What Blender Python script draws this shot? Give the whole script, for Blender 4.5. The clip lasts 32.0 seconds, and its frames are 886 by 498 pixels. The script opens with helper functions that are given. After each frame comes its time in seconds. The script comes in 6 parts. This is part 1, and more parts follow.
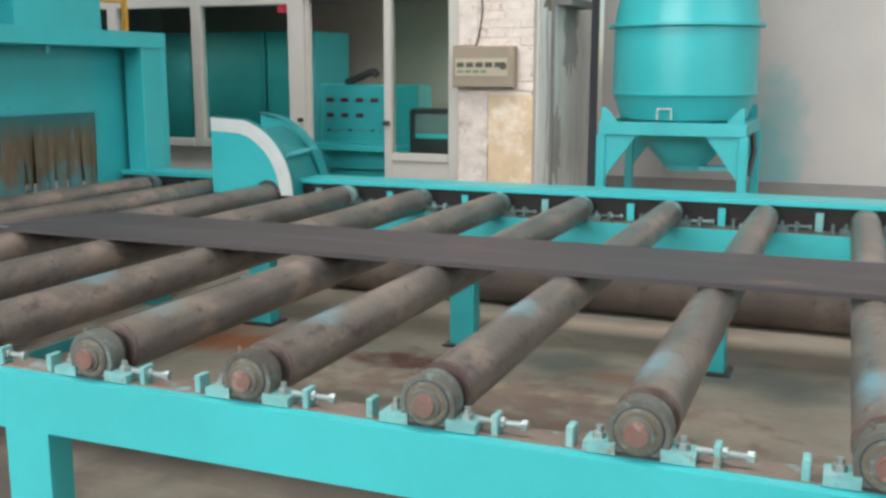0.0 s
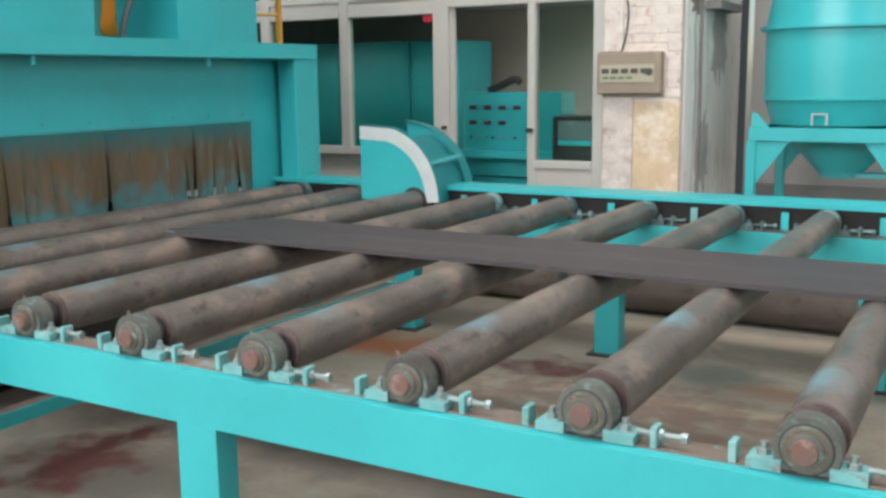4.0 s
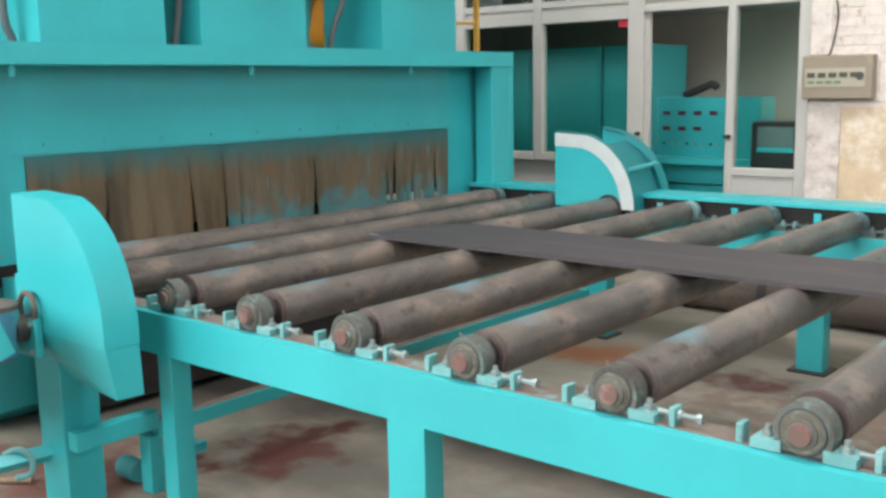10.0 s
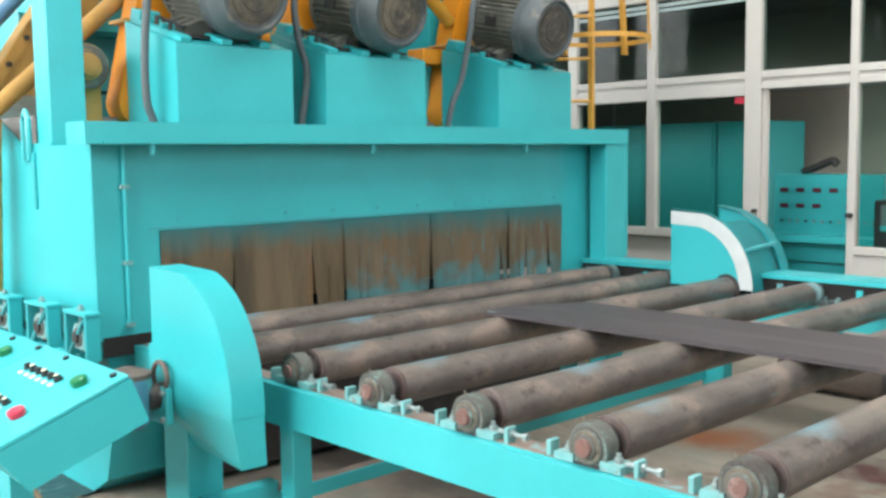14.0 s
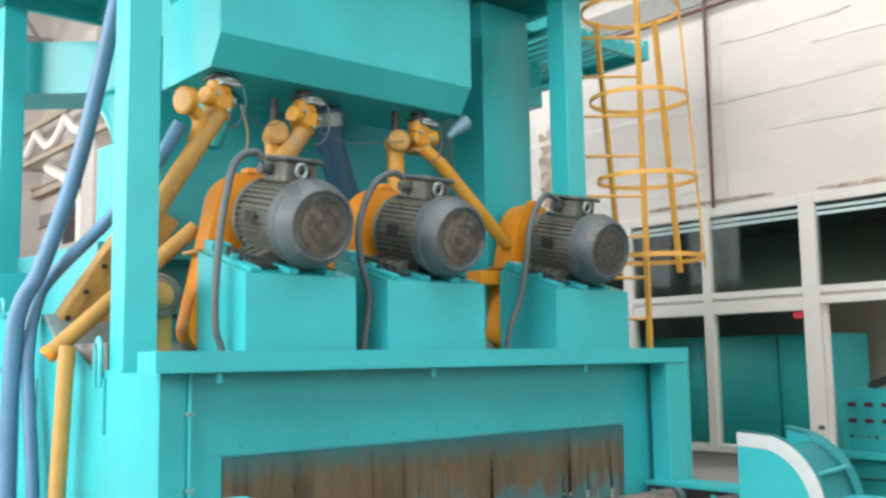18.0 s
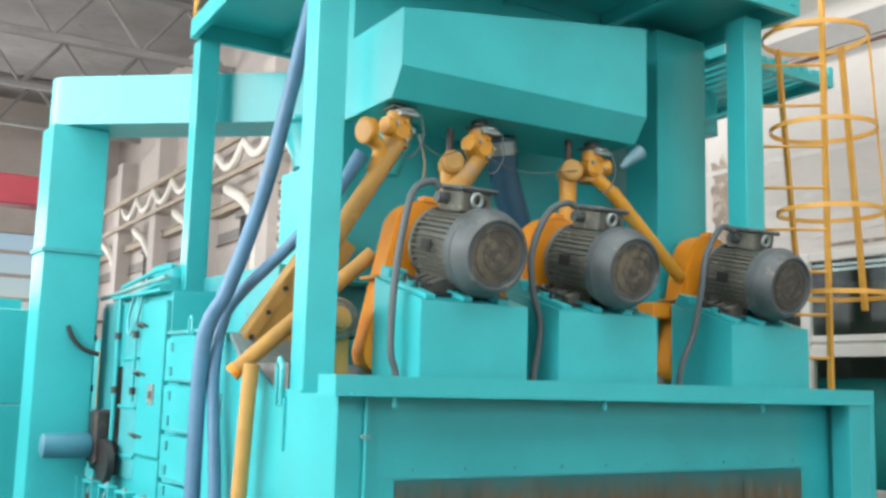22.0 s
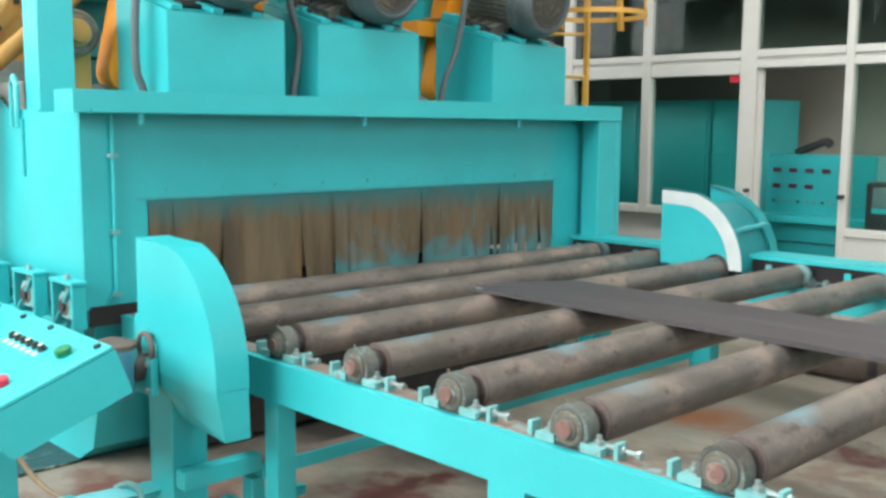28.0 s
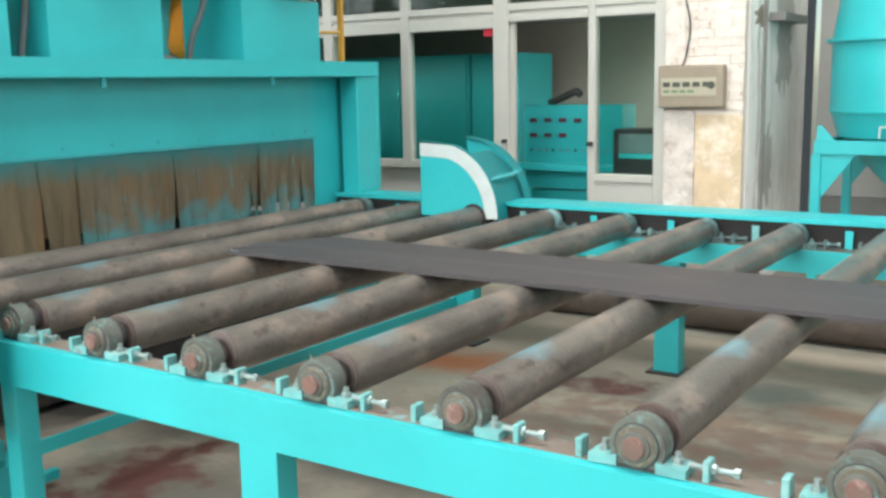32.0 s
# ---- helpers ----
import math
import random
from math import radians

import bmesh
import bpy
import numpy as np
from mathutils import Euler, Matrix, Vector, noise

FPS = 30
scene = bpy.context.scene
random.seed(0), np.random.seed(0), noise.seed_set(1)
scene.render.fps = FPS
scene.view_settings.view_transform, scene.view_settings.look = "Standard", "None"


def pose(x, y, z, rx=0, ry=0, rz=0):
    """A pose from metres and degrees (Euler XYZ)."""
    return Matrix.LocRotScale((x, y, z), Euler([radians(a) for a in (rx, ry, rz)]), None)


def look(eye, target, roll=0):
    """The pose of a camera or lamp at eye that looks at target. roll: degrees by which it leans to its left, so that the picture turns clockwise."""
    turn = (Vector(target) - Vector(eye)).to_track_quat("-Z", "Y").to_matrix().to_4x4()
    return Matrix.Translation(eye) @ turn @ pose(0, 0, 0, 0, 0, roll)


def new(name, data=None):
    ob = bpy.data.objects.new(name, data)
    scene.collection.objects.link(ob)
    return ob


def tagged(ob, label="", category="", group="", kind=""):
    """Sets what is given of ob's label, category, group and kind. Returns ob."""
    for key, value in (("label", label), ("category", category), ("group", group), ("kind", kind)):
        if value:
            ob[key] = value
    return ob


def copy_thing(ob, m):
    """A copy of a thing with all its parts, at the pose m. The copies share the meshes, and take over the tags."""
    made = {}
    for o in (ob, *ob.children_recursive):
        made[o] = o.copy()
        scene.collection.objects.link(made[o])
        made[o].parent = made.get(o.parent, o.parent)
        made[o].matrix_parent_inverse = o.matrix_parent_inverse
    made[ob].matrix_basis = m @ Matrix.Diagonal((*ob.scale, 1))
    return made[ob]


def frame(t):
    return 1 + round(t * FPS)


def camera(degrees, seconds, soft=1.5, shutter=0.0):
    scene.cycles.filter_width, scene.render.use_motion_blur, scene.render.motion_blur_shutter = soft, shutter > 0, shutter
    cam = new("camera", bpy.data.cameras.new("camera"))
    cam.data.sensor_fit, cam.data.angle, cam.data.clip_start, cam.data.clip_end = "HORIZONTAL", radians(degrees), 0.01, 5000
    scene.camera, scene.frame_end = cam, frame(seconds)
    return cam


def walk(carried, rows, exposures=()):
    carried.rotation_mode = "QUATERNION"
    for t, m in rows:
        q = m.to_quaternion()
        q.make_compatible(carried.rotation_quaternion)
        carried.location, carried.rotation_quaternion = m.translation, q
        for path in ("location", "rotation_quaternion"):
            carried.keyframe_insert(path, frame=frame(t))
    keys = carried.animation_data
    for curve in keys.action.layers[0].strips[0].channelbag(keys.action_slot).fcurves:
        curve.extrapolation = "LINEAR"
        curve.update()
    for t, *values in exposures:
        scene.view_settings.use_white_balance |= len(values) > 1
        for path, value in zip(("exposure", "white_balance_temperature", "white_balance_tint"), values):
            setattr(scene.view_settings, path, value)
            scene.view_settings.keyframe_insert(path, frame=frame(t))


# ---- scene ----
cam = camera(48.3, 32.0, soft=3.0)
# seconds, place of the eye, yaw, pitch and roll
PATH = [
    (0, -0.0024, 0.2044, 1.5018, 22.086, -10.175, -0.057),
    (0.5, -0.0062, 0.1970, 1.5048, 22.528, -10.237, -0.230),
    (1, -0.0079, 0.1927, 1.5082, 23.166, -10.306, -0.363),
    (1.5, -0.0115, 0.1908, 1.5093, 23.860, -10.535, -0.285),
    (2, -0.0143, 0.1915, 1.5082, 24.405, -10.415, -0.245),
    (2.5, -0.0200, 0.1891, 1.5082, 25.869, -10.481, -0.196),
    (3, -0.0305, 0.1842, 1.5099, 27.812, -10.370, 0.383),
    (3.5, -0.0368, 0.1768, 1.5076, 28.893, -9.955, 0.512),
    (5.5, -0.0506, 0.1404, 1.5250, 33.201, -9.454, 1.221),
    (6, -0.0534, 0.1344, 1.5258, 34.023, -9.238, 1.184),
    (6.5, -0.0524, 0.1279, 1.5258, 34.780, -9.395, 1.280),
    (7, -0.0514, 0.1241, 1.5258, 35.648, -9.361, 1.420),
    (7.5, -0.0520, 0.1219, 1.5259, 36.092, -9.705, 1.487),
    (8, -0.0570, 0.1203, 1.5248, 36.583, -9.958, 1.463),
    (8.5, -0.0648, 0.1139, 1.5258, 37.522, -9.653, 1.139),
    (9, -0.0719, 0.1022, 1.5269, 38.643, -9.415, 0.959),
    (9.5, -0.0754, 0.0981, 1.5268, 39.088, -9.563, 0.905),
    (10, -0.0812, 0.0934, 1.5289, 40.403, -9.385, 1.053),
    (10.5, -0.0943, 0.0824, 1.5326, 41.665, -9.205, 0.912),
    (11, -0.0996, 0.0763, 1.5323, 42.282, -9.496, 0.814),
    (11.5, -0.0975, 0.0681, 1.5378, 43.036, -9.376, 0.749),
    (12, -0.1013, 0.0622, 1.5403, 43.814, -9.059, 0.806),
    (12.5, -0.1041, 0.0520, 1.5458, 44.474, -8.625, 0.686),
    (13, -0.1035, 0.0433, 1.5538, 45.316, -7.581, 0.831),
    (13.5, -0.1013, 0.0337, 1.5637, 45.825, -6.416, 0.458),
    (14, -0.0981, 0.0280, 1.5747, 46.508, -5.317, 0.710),
    (14.5, -0.0911, 0.0203, 1.5843, 47.501, -3.819, 1.127),
    (16.5, -0.0933, -0.0055, 1.6264, 48.685, 2.437, 1.368),
    (17, -0.0936, -0.0145, 1.6413, 49.082, 3.425, 1.047),
    (17.5, -0.0889, -0.0205, 1.6648, 49.111, 5.151, 1.144),
    (18, -0.0841, -0.0255, 1.6801, 49.627, 6.474, 0.963),
    (18.5, -0.0777, -0.0309, 1.6981, 49.739, 8.310, 0.904),
    (19, -0.0715, -0.0318, 1.7153, 49.517, 10.007, 0.953),
    (19.5, -0.0669, -0.0330, 1.7299, 49.300, 11.801, 1.043),
    (20, -0.0643, -0.0340, 1.7504, 49.314, 14.267, 1.226),
    (20.5, -0.0674, -0.0400, 1.7486, 50.069, 15.695, 0.758),
    (21, -0.0864, -0.0649, 1.7393, 53.493, 13.961, -0.715),
    (21.5, -0.1037, -0.0847, 1.7297, 56.660, 10.846, -0.833),
    (22, -0.1150, -0.1022, 1.7109, 58.524, 7.790, -1.538),
    (22.5, -0.1252, -0.1150, 1.6918, 59.890, 4.542, -1.772),
    (23, -0.1361, -0.1157, 1.6769, 60.750, 1.505, -1.838),
    (23.5, -0.1474, -0.1038, 1.6661, 61.058, -0.480, -1.513),
    (24, -0.1492, -0.0896, 1.6539, 60.233, -2.625, -1.356),
    (24.5, -0.1602, -0.0817, 1.6415, 59.915, -3.707, -1.336),
    (25, -0.1635, -0.0628, 1.6291, 58.620, -5.647, -1.505),
    (25.5, -0.1625, -0.0378, 1.6188, 56.247, -6.332, -1.000),
    (26, -0.1511, -0.0122, 1.6143, 53.784, -6.906, -0.851),
    (26.5, -0.1322, 0.0155, 1.6113, 51.327, -7.342, -0.861),
    (28.5, -0.0784, 0.0707, 1.5925, 44.640, -7.235, -0.046),
    (29, -0.0681, 0.0974, 1.5898, 42.759, -7.801, 0.465),
    (29.5, -0.0556, 0.1106, 1.5870, 41.027, -7.713, 0.706),
    (30, -0.0398, 0.1201, 1.5817, 39.187, -7.853, 0.904),
    (30.5, -0.0279, 0.1237, 1.5768, 37.709, -8.024, 0.668),
    (31, -0.0182, 0.1303, 1.5821, 35.725, -7.989, 1.207),
    (31.5, -0.0081, 0.1434, 1.5806, 34.145, -8.290, 1.109),
    (32, -0.0104, 0.1501, 1.5763, 33.473, -9.379, 1.066),
]
walk(cam, [(t, pose(x, y, z, 90 + pitch, roll, yaw)) for t, x, y, z, yaw, pitch, roll in PATH],
     exposures=[(0, -0.36, 6550, 10), (2, -0.34, 6500, 10), (6, -0.34, 6500, 10), (7, -0.27, 6500, 10), (10, -0.15, 6500, 10), (13, -0.05, 6500, 10), (14, 0.14, 6500, 10), (17, 0.08, 6500, 10), (19, -0.03, 6500, 10), (22, -0.08, 6500, 10), (23.5, -0.17, 6470, 10), (25, -0.12, 6450, 10), (26, -0.02, 6450, 9), (29, 0.12, 6450, 5), (32, 0.10, 6450, 4)])

# ---- light ----
world = bpy.data.worlds.new("sky")
scene.world = world
world.use_nodes = True
sky = world.node_tree.nodes.new("ShaderNodeTexSky")
sky.sky_type, sky.sun_disc = "NISHITA", False
sky.sun_elevation, sky.sun_rotation = radians(48), radians(160)
world.node_tree.links.new(sky.outputs[0], world.node_tree.nodes["Background"].inputs[0])
world.node_tree.nodes["Background"].inputs[1].default_value = 0.12
scene.view_settings.exposure = 0.0


def window_light(name, m, width, height, watts, colour):
    data = bpy.data.lights.new(name, "AREA")
    data.shape, data.size, data.size_y, data.energy, data.color = "RECTANGLE", width, height, watts, colour
    ob = new(name, data)
    ob.matrix_world = m
    return ob


# daylight of the long side windows, of the roof lights and of the far gable
window_light("side_daylight", look((-10.0, -8.7, 6.2), (-10.0, 1.0, 3.4)), 24.0, 5.0, 4800, (0.975, 0.985, 0.985))
window_light("roof_daylight", look((-5.0, 2.0, 10.7), (-5.0, 2.01, 0.0)), 22.0, 3.0, 2300, (1.0, 1.0, 0.98))
window_light("gable_daylight", look((-35.5, -1.0, 5.0), (-20.0, -1.0, 4.0)), 12.0, 6.0, 1700, (1.0, 1.0, 1.0))
# fill from an unseen, added end window for faces towards +x
window_light("end_fill", look((9.6, 1.0, 5.4), (0.0, 1.6, 3.0)), 14.0, 5.0, 680, (0.97, 1.0, 1.0))
# added fill, out of sight behind the column, brightens the office back wall
window_light("office_side_fill", look((-2.83, 9.15, 1.3), (-4.2, 9.4, 1.1)), 0.7, 0.9, 13, (1.0, 0.98, 0.95))
# weak fill lamp added in the office, hidden behind the door transom
window_light("office_ceiling_fill", look((-3.6, 7.9, 2.185), (-3.6, 7.91, 0.0)), 1.2, 0.1, 6, (1.0, 0.97, 0.9))

# ---- materials ----


def material(name, colour, rough=0.5, metal=0.0, vary=0.2, scale=2.0, grain=0.08, fine=60.0, bump=0.15, spots=None, spot_at=0.64,
             spot_scale=9.0, streak=(1, 1, 1), depth=0.003, coat=0.0):
    """A surface with blotches, fine grain, worn spots and a little relief."""
    m = bpy.data.materials.new(name)
    m.use_nodes = True
    n, link = m.node_tree.nodes, m.node_tree.links.new
    b = n["Principled BSDF"]
    b.inputs["Metallic"].default_value = metal
    b.inputs["Coat Weight"].default_value = coat
    tex = n.new("ShaderNodeTexCoord")
    mp = n.new("ShaderNodeMapping")
    mp.inputs["Scale"].default_value = streak
    info = n.new("ShaderNodeObjectInfo")
    shift = n.new("ShaderNodeVectorMath")
    shift.operation = "MULTIPLY_ADD"
    link(info.outputs["Random"], shift.inputs[0])
    shift.inputs[1].default_value = (7.0, 5.0, 3.0)
    link(tex.outputs["Object"], shift.inputs[2])
    link(shift.outputs[0], mp.inputs["Vector"])

    def cloud(sc, detail=5.0, rough_=0.6):
        k = n.new("ShaderNodeTexNoise")
        k.inputs["Scale"].default_value, k.inputs["Detail"].default_value, k.inputs["Roughness"].default_value = sc, detail, rough_
        link(mp.outputs[0], k.inputs["Vector"])
        return k.outputs["Fac"]

    def ramp(src, lo, hi):
        r = n.new("ShaderNodeMapRange")
        r.inputs["From Min"].default_value, r.inputs["From Max"].default_value = lo, hi
        link(src, r.inputs["Value"])
        return r.outputs[0]

    def mix(f, a, c):
        x = n.new("ShaderNodeMix")
        x.data_type = "RGBA"
        for sock, val in ((x.inputs[0], f), (x.inputs[6], a), (x.inputs[7], c)):
            if hasattr(val, "is_linked"):
                link(val, sock)
            else:
                sock.default_value = val
        return x.outputs[2]

    base = (*colour, 1)
    dark = tuple(c * (1 - vary) for c in colour) + (1,)
    light = tuple(min(1, c * (1 + vary * 0.5)) for c in colour) + (1,)
    big, small = cloud(scale), cloud(fine, 3.0)
    col = mix(ramp(big, 0.35, 0.65), dark, light)
    g = mix(ramp(small, 0.3, 0.7), tuple(c * (1 - grain) for c in base[:3]) + (1,), base)
    half = n.new("ShaderNodeMix")
    half.data_type, half.inputs[0].default_value = "RGBA", 0.4
    link(col, half.inputs[6]), link(g, half.inputs[7])
    col = half.outputs[2]
    if spots:
        for k, (sc, at) in enumerate(((spot_scale, spot_at), (spot_scale * 0.23, spot_at - 0.02), (spot_scale * 0.4, spot_at + 0.11))[:max(2, len(spots))]):
            col = mix(ramp(cloud(sc, 6.0, 0.7), at, at + 0.09), col, (*spots[min(k, len(spots) - 1)], 1))
    link(col, b.inputs["Base Color"])
    rr = n.new("ShaderNodeMapRange")
    rr.inputs["To Min"].default_value, rr.inputs["To Max"].default_value = max(0.05, rough - 0.12), min(1, rough + 0.12)
    link(big, rr.inputs["Value"])
    link(rr.outputs[0], b.inputs["Roughness"])
    bp = n.new("ShaderNodeBump")
    bp.inputs["Strength"].default_value, bp.inputs["Distance"].default_value = bump, depth
    link(small, bp.inputs["Height"])
    link(bp.outputs[0], b.inputs["Normal"])
    return m


TEAL = material("teal_paint", (0.036, 0.415, 0.438), 0.33, vary=0.15, scale=1.9, grain=0.08, fine=45, bump=0.10, spots=((0.035, 0.28, 0.30), (0.06, 0.38, 0.41)), spot_at=0.70, spot_scale=16)
TEAL_WORN = material("worn_teal_paint", (0.05, 0.36, 0.385), 0.5, vary=0.22, scale=3, grain=0.1, fine=70, bump=0.2, spots=((0.16, 0.13, 0.11), (0.12, 0.33, 0.32)), spot_at=0.62, spot_scale=14)
PALE = material("pale_band_paint", (0.50, 0.54, 0.53), 0.5, vary=0.15, scale=6, spots=((0.35, 0.45, 0.44),), spot_at=0.66)
YELLOW = material("orange_yellow_paint", (0.66, 0.245, 0.012), 0.45, vary=0.2, scale=4, grain=0.08, spots=((0.35, 0.15, 0.03), (0.5, 0.27, 0.08)), spot_at=0.68)
YELLOW_DULL = material("dusty_yellow_paint", (0.45, 0.255, 0.065), 0.6, vary=0.25, scale=5, spots=((0.22, 0.15, 0.08),), spot_at=0.62)
YELLOW_VALVE = material("chrome_yellow_paint", (0.52, 0.245, 0.02), 0.5, vary=0.2, scale=6, spots=((0.38, 0.2, 0.05), (0.5, 0.34, 0.12)), spot_at=0.62)
STEEL = material("mill_scale_roller_steel", (0.192, 0.168, 0.149), 0.38, 0.5, vary=0.42, scale=6, grain=0.3, fine=90, bump=0.35, spots=((0.105, 0.082, 0.075), (0.27, 0.215, 0.18), (0.22, 0.29, 0.31)), spot_at=0.55, spot_scale=26, streak=(1, 0.55, 1))
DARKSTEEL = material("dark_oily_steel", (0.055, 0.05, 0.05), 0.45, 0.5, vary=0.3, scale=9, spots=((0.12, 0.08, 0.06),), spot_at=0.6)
HOUSING = material("grimy_bearing_casting", (0.115, 0.12, 0.105), 0.55, 0.3, vary=0.3, scale=14, fine=120, bump=0.3, spots=((0.15, 0.24, 0.225), (0.07, 0.06, 0.052)), spot_at=0.55, spot_scale=25)
FARLUG = material("darker_greasy_casting", (0.085, 0.135, 0.133), 0.5, vary=0.4, scale=14, spots=((0.06, 0.05, 0.045), (0.20, 0.33, 0.33)), spot_at=0.54, spot_scale=20)
LUG = material("greasy_teal_casting", (0.15, 0.36, 0.355), 0.5, vary=0.3, scale=16, fine=110, bump=0.25, spots=((0.20, 0.16, 0.13), (0.24, 0.38, 0.37)), spot_at=0.57, spot_scale=22)
INSERT = material("brown_greased_ring", (0.135, 0.115, 0.085), 0.5, 0.35, vary=0.3, scale=22, spots=((0.25, 0.22, 0.17),), spot_at=0.58, spot_scale=40)
RIMRUST = material("red_brown_roller_end", (0.092, 0.06, 0.052), 0.7, 0.1, vary=0.35, scale=20, spots=((0.13, 0.10, 0.09),), spot_at=0.52)
BEAMDUST = material("brown_dust_on_beam", (0.175, 0.135, 0.11), 0.9, vary=0.35, scale=9, spots=((0.15, 0.26, 0.26), (0.13, 0.10, 0.085)), spot_at=0.55, spot_scale=14)
RUSTFACE = material("rusty_shaft_end", (0.17, 0.088, 0.072), 0.7, 0.1, vary=0.35, scale=25, fine=150, spots=((0.25, 0.17, 0.15), (0.14, 0.09, 0.075), (0.20, 0.28, 0.28)), spot_at=0.53, spot_scale=30)
ZINC = material("greasy_zinc_bolt", (0.30, 0.36, 0.35), 0.4, 0.6, vary=0.25, scale=20)
PLATE = material("dark_rolled_plate", (0.062, 0.054, 0.057), 0.55, 0.3, vary=0.25, scale=2.5, grain=0.15, fine=70, spots=((0.12, 0.085, 0.07), (0.07, 0.065, 0.075)), spot_at=0.62, spot_scale=6, streak=(0.3, 1, 1))
CUTEDGE = material("flame_cut_edge", (0.20, 0.11, 0.085), 0.7, 0.3, vary=0.4, scale=12)
MOTOR = material("motor_grey_paint", (0.074, 0.088, 0.092), 0.55, vary=0.35, scale=7, spots=((0.15, 0.14, 0.115), (0.045, 0.05, 0.05)), spot_at=0.57, spot_scale=10)
MOTOR_DARK = material("dusty_fan_grille", (0.062, 0.057, 0.048), 0.85, vary=0.4, scale=14, spots=((0.14, 0.12, 0.085),), spot_at=0.54)
MOTOR_OLIVE = material("dusty_olive_motor_ribs", (0.125, 0.128, 0.105), 0.75, vary=0.3, scale=9, spots=((0.24, 0.22, 0.17), (0.11, 0.12, 0.11)), spot_at=0.56, spot_scale=12)
SIDEWHITE = material("streaked_white_render", (0.80, 0.745, 0.70), 0.9, vary=0.18, scale=3, grain=0.12, fine=30, bump=0.3, spots=((0.55, 0.46, 0.41), (0.62, 0.64, 0.64), (0.30, 0.23, 0.20)), spot_at=0.59, spot_scale=5, streak=(1, 2, 0.6))
RUSTPIPE = material("dusty_rust_brown_pipe", (0.115, 0.088, 0.072), 0.8, 0.05, vary=0.4, scale=3, spots=((0.07, 0.055, 0.048), (0.17, 0.13, 0.105)), spot_at=0.55, spot_scale=8)
PEELWHITE = material("flaking_whitewash", (0.64, 0.555, 0.50), 0.9, vary=0.25, scale=7, grain=0.15, fine=40, bump=0.6, spots=((0.46, 0.34, 0.28), (0.70, 0.64, 0.59), (0.33, 0.26, 0.22)), spot_at=0.56, spot_scale=12, depth=0.008)
DUSTPIPE = material("dust_coated_yellow_pipe", (0.40, 0.225, 0.06), 0.85, vary=0.3, scale=6, spots=((0.45, 0.25, 0.06), (0.28, 0.22, 0.15)), spot_at=0.57, spot_scale=8)
CABLE = material("grey_flexible_conduit", (0.075, 0.095, 0.10), 0.6, vary=0.2, scale=10)
BLACK = material("black_rubber", (0.02, 0.02, 0.02), 0.6, vary=0.2, scale=10)
BLUE = material("dusty_blue_hose", (0.072, 0.185, 0.30), 0.5, vary=0.25, scale=4, spots=((0.15, 0.18, 0.21), (0.09, 0.20, 0.34)), spot_at=0.6, spot_scale=7)
BLUE_DARK = material("dark_blue_rubber_hose", (0.02, 0.085, 0.15), 0.45, vary=0.25, scale=5)
GEARBLUE = material("blue_grey_gear_case", (0.055, 0.19, 0.27), 0.5, vary=0.35, scale=9, spots=((0.16, 0.13, 0.12), (0.05, 0.30, 0.33)), spot_at=0.56)
BLUE2 = material("bright_blue_hose", (0.06, 0.12, 0.45), 0.5, vary=0.2, scale=5)
CURTAIN = material("oily_rubber_curtain", (0.255, 0.19, 0.112), 0.6, vary=0.35, scale=3.5, grain=0.2, fine=50, bump=0.3, spots=((0.33, 0.19, 0.09), (0.15, 0.115, 0.075)), spot_at=0.58, spot_scale=5, streak=(1, 3, 0.35))
CURTAIN_WORN = material("paint_smeared_rubber", (0.25, 0.195, 0.125), 0.6, vary=0.3, scale=6, spots=((0.18, 0.34, 0.345), (0.30, 0.18, 0.085)), spot_at=0.58, spot_scale=9, streak=(1, 3, 0.5))
# near-black that stands for the shade inside casings, tunnel and recesses
VOID = material("shaded_dark_interior", (0.018, 0.016, 0.015), 0.9, vary=0.3)
CONCRETE = material("stained_shaded_concrete_floor", (0.29, 0.25, 0.20), 0.68, vary=0.5, scale=1.1, grain=0.25, fine=30, bump=0.4, spots=((0.235, 0.185, 0.145), (0.225, 0.225, 0.185), (0.20, 0.13, 0.10)), spot_at=0.56, spot_scale=9, streak=(0.6, 1.4, 1), depth=0.008)
# pale flecks: glare painted into the plate's colour
CHECKER = material("floor_plate_with_painted_glare", (0.055, 0.068, 0.068), 0.36, 0.55, vary=0.35, scale=2.2, grain=0.2, fine=22, bump=0.7, spots=((0.46, 0.42, 0.36), (0.05, 0.06, 0.065)), spot_at=0.52, spot_scale=7, streak=(1.6, 0.6, 1), depth=0.01)
PLASTER = material("aged_white_plaster", (0.475, 0.432, 0.402), 0.85, vary=0.14, scale=0.8, grain=0.08, fine=18, bump=0.3, spots=((0.40, 0.36, 0.33), (0.47, 0.43, 0.40), (0.29, 0.265, 0.25)), spot_at=0.60, spot_scale=3.5, streak=(0.6, 1, 1.6), depth=0.006)
PLASTER_GREY = material("grey_cement_and_wall_shadow", (0.235, 0.222, 0.21), 0.85, vary=0.2, scale=2.0, fine=25)
CREAM = material("cream_wall_paint", (0.63, 0.475, 0.315), 0.8, vary=0.22, scale=5, grain=0.12, bump=0.4, spots=((0.64, 0.46, 0.29), (0.74, 0.63, 0.52)), spot_at=0.56, spot_scale=7)
WHITEBRICK = material("whitewashed_brick", (0.70, 0.605, 0.54), 0.85, vary=0.2, scale=9, grain=0.12, fine=50, bump=0.5, spots=((0.42, 0.29, 0.23), (0.68, 0.62, 0.56)), spot_at=0.57, spot_scale=14, depth=0.006)
